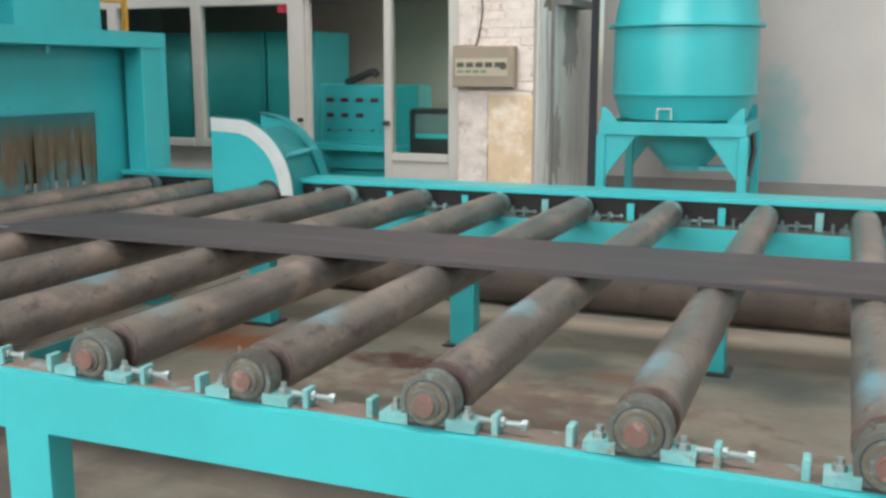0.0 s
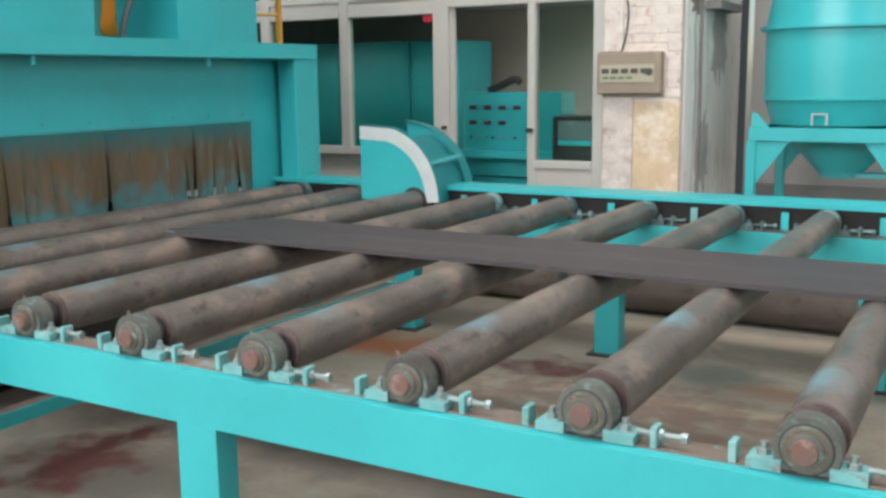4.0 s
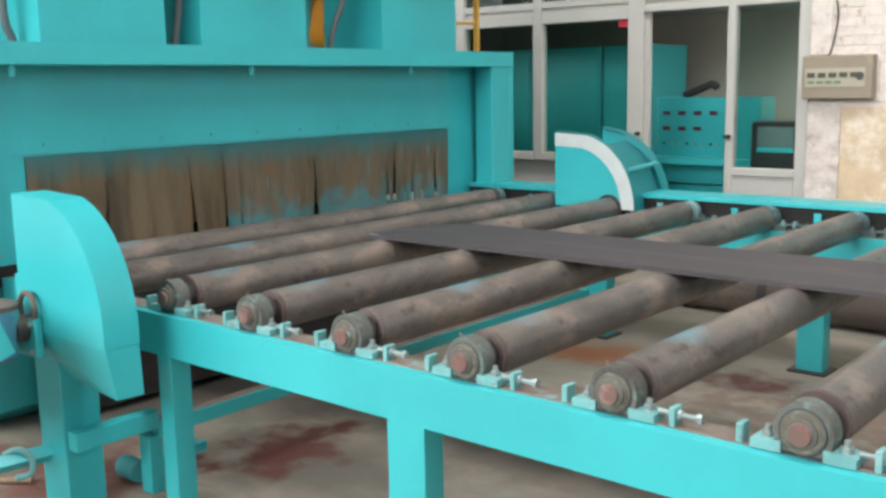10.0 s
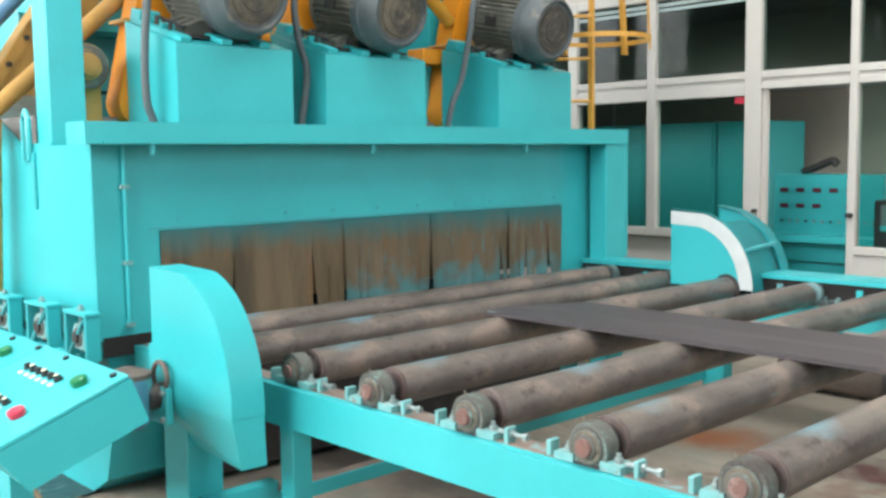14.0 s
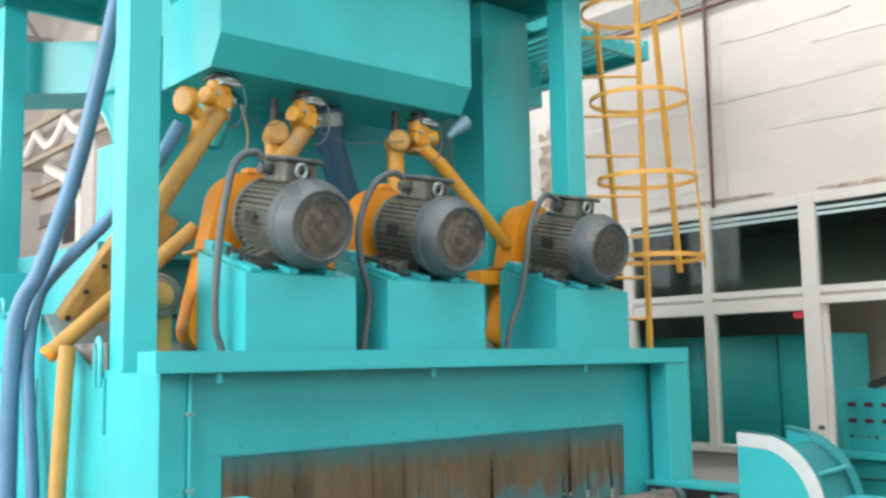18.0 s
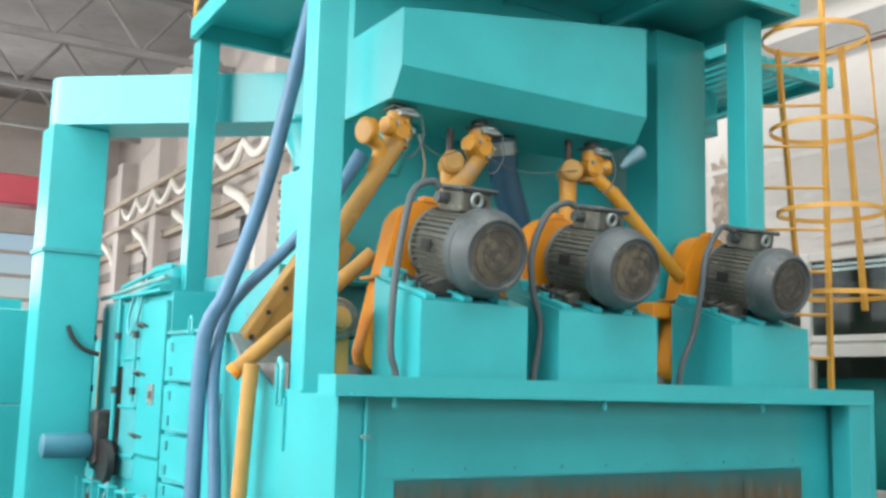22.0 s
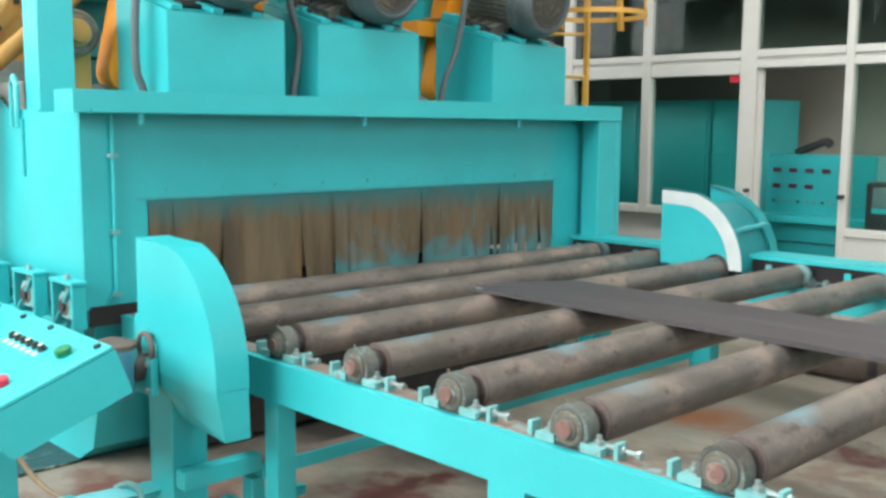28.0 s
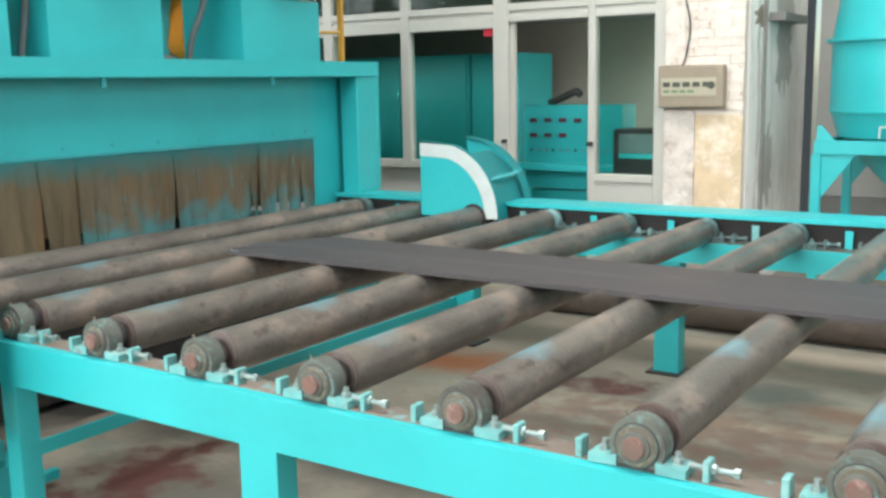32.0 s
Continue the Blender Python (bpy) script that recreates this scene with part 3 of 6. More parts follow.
structure("wall_office_back", box(-7.25, -2.48, 9.62, 9.8, 0, 3), BEIGE, "plain pale back wall of the control office", "wall")
structure("wall_office_west", box(-7.45, -7.25, WY + 0.3, 11.2, 0, 3), SHEET, "plain pale side wall of the control office", "wall")
# frame added round the unseen office fill lamp
win3 = thing("window_3", (-2.79, 8.75, 0.8), "unseen side window frame added for the office fill", "window", kind="structure")
for z in (0.80, 1.74):
    part("frame_bar", box(-2.80, -2.782, 8.25, 9.25, z, z + 0.05), FRAME, win3)
for y in (8.25, 9.2):
    part("frame_post", box(-2.80, -2.782, y, y + 0.05, 0.85, 1.74), FRAME, win3)
structure("wall_office_east", box(-2.78, -2.6, WY + 0.3, 11.2, 0, 3), BEIGE, "plain pale side wall of the control office", "wall")

# painted shadow band, pipes and crane girder along the long wall
# flat grey strip stands for the shadow band on the plaster
structure("trim_band", box(-36, -2.2, WY - 0.02, WY, 4.86, 5.09), PLASTER_GREY, "grey band of shadow painted across the white wall", "trim")
structure("trim_band_lower", box(-36, -2.2, WY - 0.004, WY, 3.905, 3.955), STAIN, "faint grey cement line across the white wall", "trim")
for k, (u0, u1, v0, v1, mt, lab) in enumerate(((-7.24, -6.9, 3.15, 4.15, PEELED, "brown patch where the wall plaster has peeled"), (-7.1, -6.55, 3.05, 3.6, PEELED, "brown patch where the wall plaster has peeled"),
                                               (-6.7, -5.05, 3.1, 3.6, STAIN, "grey patch on the white wall"),
                                               (-4.7, -2.3, 3.56, 3.66, STAIN, "long faint grey weathering streak on the white wall"), (-4.2, -2.6, 4.22, 4.27, STAIN, "long faint grey weathering streak on the white wall"),
                                               (-5.0, -3.7, 4.42, 4.46, STAIN, "long faint grey weathering streak on the white wall"), (-6.0, -4.4, 3.02, 3.06, PEELED, "dark grimy line above the office windows"),
                                               (-4.3, -2.4, 3.0, 3.035, PEELED, "dark grimy line above the office windows"))):
    structure("wall_stain", blotch(u0, u1, v0, v1, 40 + k, "y", WY - 0.003 - 0.0007 * k, WY), mt, lab, "stain")
for k, pts in enumerate(([(-4.96, 2.99), (-4.95, 3.5), (-4.97, 4.1), (-4.95, 4.7)],)):
    structure("wall_crack", crack(pts, 0.0022, 60 + k, "y", WY - 0.0085, 0.002), STAIN, "hairline crack in the white plaster", "crack")
girder = thing("crane_girder", (-16, 7.2, 5.25), "dusty cream steel crane runway girder on the wall", "girder", kind="structure")
part("web", box(-36, -2.2, 7.22, 7.26, 5.50, 5.64), CRANERAIL, girder)
part("lower_flange", box(-36, -2.2, 7.18, 7.42, 5.47, 5.50), CRANERAIL, girder)
part("upper_flange", box(-36, -2.2, 7.16, 7.46, 5.64, 5.67), CRANERAIL, girder)
for i in range(24):
    x = -35.5 + i * 1.42
    if -7.2 < x < -2.4:
        structure("clerestory_post", box(x, x + 0.11, WY + 0.42, WY + 0.5, 5.25, 11), RUSTIRON, "dark red iron clerestory post", "post")
for k in range(11):
    structure("clerestory_joint", box(-7.2 + k * 0.45, -7.183 + k * 0.45, WY + 0.485, WY + 0.5, 5.25, 11), RUSTIRON, "thin dark joint between the clerestory panels", "joint")
for z in (6.5, 7.6, 8.7):
    structure("clerestory_rail", box(-7.24, -2.3, WY + 0.46, WY + 0.5, z, z + 0.025), RUSTIRON, "thin dark iron rail across the clerestory panels", "rail")
for k, (pts, r) in enumerate((([(-36, 7.38, 4.80), (-2.3, 7.38, 4.80)], 0.018), ([(-5.08, 7.375, 2.98), (-5.08, 7.375, 5.46)], 0.016))):
    tagged(part("red_pipe", tube(pts, r), RUSTIRON, None, "", smooth=60), "thin dark red conduit pipe fixed to the plaster wall", "pipe", kind="structure")

# roof trusses, seen dark on the far side
for i in range(7):
    x = -33 + i * 4.6
    tr = thing("roof_truss", (x, -0.8, 9.4), "sooty steel roof truss spanning the workshop", "truss", "roof trusses", "structure")
    part("bottom_chord", box(x - 0.08, x + 0.08, -9, 7.9, 9.4, 9.55), ROOFDARK, tr)
    part("top_chord", box(x - 0.08, x + 0.08, -9, 7.9, 10.8, 10.95), ROOFDARK, tr)
    for j in range(8):
        y = -8.8 + j * 2.05
        part("diagonal", cyl((x, y, 9.5), (x, y + 1.02, 10.85), 0.05, 8), ROOFDARK, tr)
        part("diagonal", cyl((x, y + 1.02, 10.85), (x, y + 2.05, 9.5), 0.05, 8), ROOFDARK, tr)
# tall mullions in the daylight openings
for i in range(15):
    x = -34 + i * 3
    structure("mullion_south", box(x - 0.05, x + 0.05, -9.2, -9.1, 3.6, 8.9), RUSTIRON, "iron mullion of the long side window", "mullion")
# mullions for the added end window opening
for j in range(11):
    y = -9 + j * 2.0
    structure("mullion_east", box(10.1, 10.2, y - 0.06, y + 0.06, 2.8, 8.0), PLASTER_GREY, "pale mullion of the unseen added end window", "mullion")
for z in (4.1, 4.9, 5.7):
    structure("transom_west", box(-36.2, -36.1, -9, 12, z, z + 0.12), PLASTER, "pale bar of the far gable window", "transom")
for j in range(8):
    y = -8 + j * 2.4
    structure("mullion_west", box(-36.2, -36.1, y - 0.05, y + 0.05, 3.3, 6.4), FRAME, "pale mullion of the far gable window", "mullion")

# office front: frames, panes, door
front = thing("window_1", (WX0, WY, 0), "cream aluminium office glazing with an open doorway", "window", kind="structure")
UP = [(-7.25, -7.15), (-6.12, -6.01), (-5.235, -5.14), (-4.285, -4.14), (-3.42, -3.355), (-2.87, -2.78)]
for a, b in UP:
    part("mullion", box(a, b, WY - 0.042, WY + 0.042, 0.86 if b < -4.3 else 0.0, 2.98), FRAME, front, bev=0.006)
for z0, z1 in ((2.9, 2.98), (2.17, 2.23), (2.085, 2.14)):
    for (a, b), (c, d) in zip(UP, UP[1:]):
        part("transom", box(b, c, WY - 0.04, WY + 0.04, z0 - (0.045 if z0 < 2.1 and c < -4.2 else 0), z1), FRAME, front, bev=0.005)
for i, ((a, b), (c, d)) in enumerate(zip(UP, UP[1:])):
    part("recess", box(b, c, WY - 0.02, WY + 0.02, 2.14, 2.17), FRAME, front)
    if i < 3:
        part("sill", box(b, c, WY - 0.05, WY + 0.05, 0.86, 0.93), FRAME, front, bev=0.005)
    lows = 0.93 if i < 3 else 0.86
    if i != 3:
        pane = part("pane", box(b, c, WY - 0.004, WY + 0.004, lows, 2.085), GLASS, front)
        pane.visible_shadow = False
    pane = part("pane", box(b, c, WY - 0.004, WY + 0.004, 2.23, 2.9), GLASS_DARK, front)
    pane.visible_shadow = False
    for z in (2.80, 2.845):
        part("blind_slat", box(b, c, WY - 0.016, WY - 0.008, z, z + 0.026), BLIND, front, "pale raised blind slat")
part("sill", box(-3.355, -2.87, WY - 0.05, WY + 0.05, 0.8, 0.86), FRAME, front, bev=0.005)
part("kick_panel", box(-3.355, -2.87, WY - 0.03, WY + 0.03, 0.0, 0.8), FRAME, front)
part("inner_stile", box(-4.14, -4.105, WY + 0.0, WY + 0.04, 0, 2.085), FRAME, front)
part("lock", cyl((-4.17, WY - 0.09, 1.11), (-4.17, WY - 0.042, 1.11), 0.017, 12), BLACK, front, "black round door lock")
part("lock", cyl((-3.385, WY - 0.11, 1.1), (-3.385, WY - 0.042, 1.1), 0.018, 12), BLACK, front, "black door knob")
part("red_tag", box(-4.39, -4.302, WY - 0.012, WY - 0.006, 1.98, 2.08), RED, front, "small red paper tag")

# brick column
CX0, CX1, CY0 = -2.77, -2.18, 7.35
column = thing("column", (-2.47, 7.8, 0), "whitewashed brick column with peeling paint", "column", kind="structure")
part("core", box(CX0 + 0.012, CX1 - 0.012, CY0 + 0.012, 9.1, 0, 5.25), MORTAR, column)
part("side_render", box(CX1 - 0.012, CX1, CY0 + 0.12, 9.1, 0, 5.25), SIDEWHITE, column, "cracked grey-white side render")
part("ledge", box(CX1 - 0.01, CX1 + 0.12, CY0 + 0.6, CY0 + 1.3, 2.02, 2.08), PLASTER_GREY, column)
part("corner_strip", box(CX1 + 0.0, CX1 + 0.025, CY0 + 0.45, CY0 + 0.48, 0, 3.4), PLASTER_GREY, column)
for k, pts in enumerate(([(7.69, 0.3), (7.70, 0.7), (7.74, 1.33), (7.69, 1.85), (7.72, 2.6), (7.70, 3.3)], [(8.0, 1.98), (8.1, 1.5), (8.05, 1.2)], [(8.6, 0.4), (8.67, 1.05), (8.62, 1.7)])):
    part("crack", crack(pts, 0.012 if k == 0 else 0.007, 70 + k, "x", CX1 + 0.001, 0.002), CRACK, column, "dark crack in the side render")
for k, (u0, u1, v0, v1) in enumerate(((7.55, 7.95, 1.95, 2.15), (7.75, 8.2, 0.5, 1.3), (7.5, 7.75, 2.6, 3.4), (8.1, 8.7, 1.4, 2.4))):
    part("stain", blotch(u0, u1, v0, v1, 80 + k, "x", CX1 - 0.002, CX1 + 0.0006 * (k + 1), rough=0.5), (PEELED, STAIN)[k > 0], column)
part("render_patch", rough_panel(-2.53, CX1 + 0.002, 0.2, 1.33, CY0 - 0.002, 0.008, 4.0), CREAM, column, "cream painted patch", smooth=60)
part("flaking_render", rough_panel(CX0, -2.535, 0.2, 1.36, CY0 - 0.004, 0.02, 9.0), PEELWHITE, column, "flaking whitewashed render", smooth=40)
part("flaking_render", rough_panel(CX0, -2.62, 1.70, 2.3, CY0 - 0.006, 0.016, 15.0), PEELWHITE, column, "flaking whitewashed render", smooth=40)

# the plates over the pit beside the machine
cover = thing("floor_plate", (-7.2, 1.3, 0), "dark worn steel floor plates with painted glare over the pit", "floor plate", kind="structure")
for i in range(5):
    x = -9.7 + i * 1.03
    part("plate", box(x, x + 1.022, 0.8, 2.0, 0.002, 0.012), CHECKER, cover, bev=0.002)
# ---- roller conveyor ----
PITCH, RX, AX, RY0, RY1 = 0.4554, -1.253, 0.80, 2.165, 5.12
BX0, BX1 = -4.26, 2.4
conv = thing("roller_conveyor_frame", (-1.5, 3.6, 0), "turquoise welded steel frame of a roller conveyor", "conveyor")
BZ0, BZ1 = 0.594, 0.744
part("near_beam", prism([(2.04, BZ0), (2.16, BZ0), (2.16, BZ0 + 0.012), (2.052, BZ0 + 0.012), (2.052, BZ1 - 0.012), (2.16, BZ1 - 0.012), (2.16, BZ1), (2.04, BZ1)], "x", BX0, BX1), TEAL, conv, bev=0.003)
part("far_beam", prism([(5.13, BZ0 + 0.035), (5.26, BZ0 + 0.035), (5.26, BZ1), (5.13, BZ1)], "x", BX0, BX1), TEAL, conv, bev=0.003)
part("grime_strip", box(BX0, BX1, 2.076, 2.158, BZ1, BZ1 + 0.002), BEAMDUST, conv, "dusty greasy bearing seat along the beam")
part("grime_strip", box(BX0, BX1, 5.135, 5.258, BZ1, BZ1 + 0.002), HOUSING, conv, "dark greasy bearing seat along the beam")
for x, w in ((-3.07, 0.04), (-1.9, 0.07), (-0.56, 0.07), (0.8, 0.07), (2.1, 0.07)):
    part("leg", prism([(x - w, 2.04), (x + w, 2.04), (x + w, 2.12), (x + w - 0.012, 2.12), (x + w - 0.012, 2.052), (x - w, 2.052)], "z", 0, BZ0), TEAL, conv)
    xf = min(x, -1.9) - 0.13 if x < -3 else x
    part("leg", box(xf - 0.07, xf + 0.07, 5.16, 5.26, 0, BZ0 + 0.035), TEAL, conv, bev=0.003)
    part("foot_plate", box(xf - 0.1, xf + 0.1, 5.12, 5.3, 0, 0.012), DARKSTEEL, conv)
part("low_brace", box(-3.31, -3.25, 2.12, 5.16, 0.23, 0.29), TEAL, conv, bev=0.003)
part("brace_dust", box(-3.305, -3.255, 2.06, 5.1, 0.29, 0.292), BEAMDUST, conv)
part("brace_end", box(-3.31, -3.25, 1.78, 2.12, 0.265, 0.335), TEAL, conv, bev=0.003)
part("prop", box(-3.345, -3.275, 2.085, 2.145, 0.0, 0.23), TEAL, conv, bev=0.003)
part("stub_bar", box(-3.48, -3.44, 2.15, 2.46, 0.03, 0.07), TEAL, conv)
part("stub_pipe", cyl((-3.52, 2.12, 0.05), (-3.41, 2.12, 0.05), 0.045, 12), TEAL_WORN, conv)

cover2 = thing("chain_cover", (-1.2, 5.4, 0.64), "long turquoise steel cover over the drive chain", "chain cover")
part("top_plate", box(BX0, BX1, 5.25, 5.52, 0.872, 0.882), TEAL, cover2, bev=0.002)
part("front_lip", box(BX0, BX1, 5.245, 5.255, 0.860, 0.884), TEAL, cover2)
part("back_plate", box(BX0, BX1, 5.505, 5.52, 0.6, 0.872), TEAL, cover2)
# near-black box in place of the shade under the cover
part("chain_run", box(BX0, BX1, 5.264, 5.50, 0.66, 0.871), VOID, cover2, "dark fill standing for the shade inside the chain case")
for k in range(13):
    x = RX + (k - 6.45) * PITCH
    part("tab", box(x - 0.018, x + 0.018, 5.235, 5.242, BZ1 + 0.002, 0.835), (LUG, TEAL)[k % 3 > 0], cover2)
old = thing("old_pipe", (-0.6, 6.24, 0), "large dusty brown pipe lying on the floor behind the conveyor", "pipe")
part("pipe", cyl((-3.3, 6.28, 0.15), (3.2, 6.2, 0.15), 0.148, 24), RUSTPIPE, old)
for x in (-2.6, 0.4, 2.4):
    part("band", cyl((x, 6.28 - 0.0123 * (x + 3.3), 0.152), (x + 0.06, 6.28 - 0.0123 * (x + 3.3), 0.152), 0.153, 24), DARKSTEEL, old)


for k, (x, y, s) in enumerate(((-3.05, 6.75, 0.13), (-2.85, 6.85, 0.17), (-2.2, 6.75, 0.12), (-2.35, 6.8, 0.15), (-1.8, 6.7, 0.10), (-3.4, 6.6, 0.10), (-1.2, 6.75, 0.12))):
    rb = thing("rubble_lump", (x, y, 0), "broken cream mortar lump on the floor behind the pipe", "rubble", "rubble lumps")
    bm = B()
    bmesh.ops.create_icosphere(bm, subdivisions=2, radius=s, matrix=Matrix.Translation((x, y, s * 0.6)) @ Matrix.Diagonal((1.3, 0.9, 0.75, 1)))
    for q in bm.verts:
        q.co += (q.co - Vector((x, y, s * 0.6))) * noise.noise(q.co * 9) * 0.6
        q.co.z = max(q.co.z, 0.0)
    part("lump", bm, (PEELWHITE, RUBBLE, CREAM)[k % 3], rb, smooth=20)


def roller(x):
    r = thing("roller", (x, 3.6, AX), "brown mill-scaled steel conveyor roller", "roller", "conveyor rollers")
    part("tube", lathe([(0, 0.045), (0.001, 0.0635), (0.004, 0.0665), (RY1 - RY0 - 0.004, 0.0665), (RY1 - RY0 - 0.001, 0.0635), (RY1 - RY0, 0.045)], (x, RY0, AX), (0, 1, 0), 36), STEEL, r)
    part("end_rim", lathe([(0, 0.05), (0.0, 0.0668), (0.014, 0.0672), (0.015, 0.05)], (x, RY0 - 0.001, AX), (0, 1, 0), 36), RIMRUST, r, "red-brown roller end")
    part("end_collar", lathe([(0, 0.03), (0.001, 0.042), (0.035, 0.044), (0.036, 0.03)], (x, 2.135, AX), (0, 1, 0), 24), DARKSTEEL, r)
    part("shaft", lathe([(0, 0.024), (0.003, 0.0255), (0.092, 0.0285), (0.093, 0.02)], (x, 2.05, AX), (0, 1, 0), 20), RUSTFACE, r, "rusty red shaft end")
    part("shaft", lathe([(0, 0.02), (0.001, 0.028), (0.12, 0.028), (0.122, 0.02)], (x, RY1, AX), (0, 1, 0), 20), DARKSTEEL, r)
    return r


def bearing(x, y, s, lug_mat, cast):
    """A pillow block with its seat bolts and its adjusting screw; s turns the far ones round."""
    g = thing("pillow_block_bearing", (x, y, BZ1), "grimy cast pillow block bearing on the conveyor beam", "bearing", "pillow block bearings")
    f = lambda v: y + s * v
    b0, b1 = sorted((f(-0.032), f(0.032)))
    for d in (-1, 1):
        a0, a1 = sorted((x + d * 0.045, x + d * 0.112))
        part("foot", prism([(a0, BZ1 + 0.0025), (a1, BZ1 + 0.0025), (a1, BZ1 + 0.023), (a0, BZ1 + 0.028)] if d > 0 else [(a0, BZ1 + 0.0025), (a1, BZ1 + 0.0025), (a1, BZ1 + 0.028), (a0, BZ1 + 0.023)], "y", b0, b1), lug_mat, g, bev=0.003)
    h0, h1 = sorted((f(-0.026), f(0.026)))
    part("housing", prism([(x - 0.063, BZ1 + 0.017), (x - 0.044, BZ1 + 0.0095), (x + 0.044, BZ1 + 0.0095), (x + 0.063, BZ1 + 0.017)] + arc(x, AX, 0.064, -20, 200, 22), "y", h0, h1), cast, g, bev=0.003)
    # black box fills the slot under the housing with painted shade
    part("gap_shim", box(x - 0.045, x + 0.045, b0 + 0.004, b1, BZ1 + 0.0025, BZ1 + 0.0085), BLACK, g, "black fill for the shade under the housing")
    part("seal_groove", lathe([(0, 0.040), (0.001, 0.052), (0.004, 0.053)], (x, f(-0.0285), AX), (0, s, 0), 28), BLACK, g, "black seal groove")
    part("shield_ring", lathe([(0, 0.044), (0.001, 0.0485), (0.004, 0.0495)], (x, f(-0.031), AX), (0, s, 0), 28), cast, g)
    part("insert_ring", lathe([(0, 0.030), (0.001, 0.0435), (0.010, 0.0455)], (x, f(-0.034), AX), (0, s, 0), 28), INSERT, g)
    part("locking_collar", lathe([(0, 0.0287), (0.001, 0.0345), (0.012, 0.036)], (x, f(-0.041), AX), (0, s, 0), 24), cast, g)
    part("grease_nipple", cyl((x - 0.03, f(0), AX + 0.055), (x - 0.036, f(0), AX + 0.068), 0.004, 6), INSERT, g)
    for d in (-0.084, 0.084):
        n = part("bolt", lathe([(0, 0.017), (0.004, 0.017), (0.0045, 0.014), (0.016, 0.014), (0.0165, 0.008), (0.03, 0.008)], (x + d, f(0), BZ1 + 0.021), (0, 0, 1), 6), (ZINC if s > 0 else FARLUG), g, smooth=30)
    part("stop_lug", box(x - 0.150, x - 0.134, f(-0.02), f(0.02), BZ1, BZ1 + 0.045), lug_mat, g, bev=0.002)
    lug = part("adjuster_lug", box(x + 0.144, x + 0.158, f(-0.02), f(0.02), BZ1, BZ1 + 0.047), lug_mat, g, bev=0.002)
    part("adjuster_screw", cyl((x + 0.109, f(0), BZ1 + 0.027), (x + 0.216, f(0), BZ1 + 0.027), 0.007, 10), (ZINC if s > 0 else FARLUG), g)
    part("screw_head", cyl((x + 0.206, f(0), BZ1 + 0.027), (x + 0.220, f(0), BZ1 + 0.027), 0.012, 6), (ZINC if s > 0 else FARLUG), g, smooth=30)
    part("screw_nut", cyl((x + 0.159, f(0), BZ1 + 0.027), (x + 0.169, f(0), BZ1 + 0.027), 0.012, 6), (ZINC if s > 0 else FARLUG), g, smooth=30)
    return g


R0 = roller(RX)
# far bearings take a darker casting than the near ones
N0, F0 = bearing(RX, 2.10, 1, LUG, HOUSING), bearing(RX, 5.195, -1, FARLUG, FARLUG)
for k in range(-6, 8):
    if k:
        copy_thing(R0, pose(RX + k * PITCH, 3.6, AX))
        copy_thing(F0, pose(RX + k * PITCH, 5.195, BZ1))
        if k > -5:
            copy_thing(N0, pose(RX + k * PITCH, 2.10, BZ1))

sheet = thing("steel_plate", (-1.3, 3.4, 0.867), "dark rolled steel plate lying across the rollers", "steel plate")
bm = B()
rows = []
for x, ys in ((-3.15, (3.175, 3.21, 3.28, 3.35)), (-2.97, (3.18, 3.36, 3.45, 3.665)), (0.15, (3.18, 3.36, 3.45, 3.665))):
    tops = [(ys[0], 0.884), (ys[1], 0.892), (ys[2], 0.8885), (ys[3], 0.891)]
    rows.append([bm.verts.new((x, y, z)) for y, z in tops] + [bm.verts.new((x, y, 0.8672)) for y in (ys[3], ys[0])])
for a, b in zip(rows, rows[1:]):
    for k in range(6):
        bm.faces.new((a[k], a[(k + 1) % 6], b[(k + 1) % 6], b[k]))
bm.faces.new(rows[0][::-1]), bm.faces.new(rows[-1])
part("plate", bm, PLATE, sheet, smooth=0)
part("scuffed_corner", box(-3.145, -3.10, 3.178, 3.19, 0.8845, 0.8865), ZINC, sheet, "bright corner mark")
part("cut_edge", box(0.15, 0.153, 3.185, 3.66, 0.868, 0.883), CUTEDGE, sheet, "reddish flame-cut end")

# ---- blast machine ----
MX, MY0, MY1 = -4.29, 1.89, 5.47
SY0, SY1, SZ = 2.2, 5.06, 1.253
mc = thing("blast_machine_entry", (-5.2, 3.6, 0), "turquoise sheet steel entry vestibule of a shot blasting machine", "machine")
part("front_plate_left", box(MX - 0.02, MX, MY0, SY0, 0.775, 1.65), TEAL, mc)
part("front_plate_right", box(MX - 0.02, MX, SY1, MY1, 0.775, 1.65), TEAL, mc)
part("front_plate_top", box(MX - 0.02, MX, SY0, SY1, SZ, 1.65), TEAL, mc)
# dark sheet painted in where only shaded void shows beneath the curtain
part("front_plate_bottom", box(MX - 0.02, MX, SY0, SY1, 0.04, 0.70), DARKSTEEL, mc, "dark sheet standing for the shaded void under the curtain")
part("side_sheet", prism([(-4.312, 0.775), (-4.312, 1.65), (-5.08, 1.65), (-5.7, 1.93), (-5.9, 1.93), (-5.9, 0.775)], "y", MY0, MY0 + 0.02), TEAL, mc)
part("side_sheet", box(-5.9, -4.31, MY1 - 0.02, MY1, 0.775, 1.65), TEAL, mc)
part("roof", box(-5.9, MX - 0.02, MY0 + 0.02, MY1 - 0.02, 1.62, 1.65), TEAL, mc)
part("roof_gap", box(-6.2, -4.96, MY0 + 0.03, MY1 - 0.1, 1.65, 1.80), PLASTER_GREY, mc, "dusty grey filler on the roof")
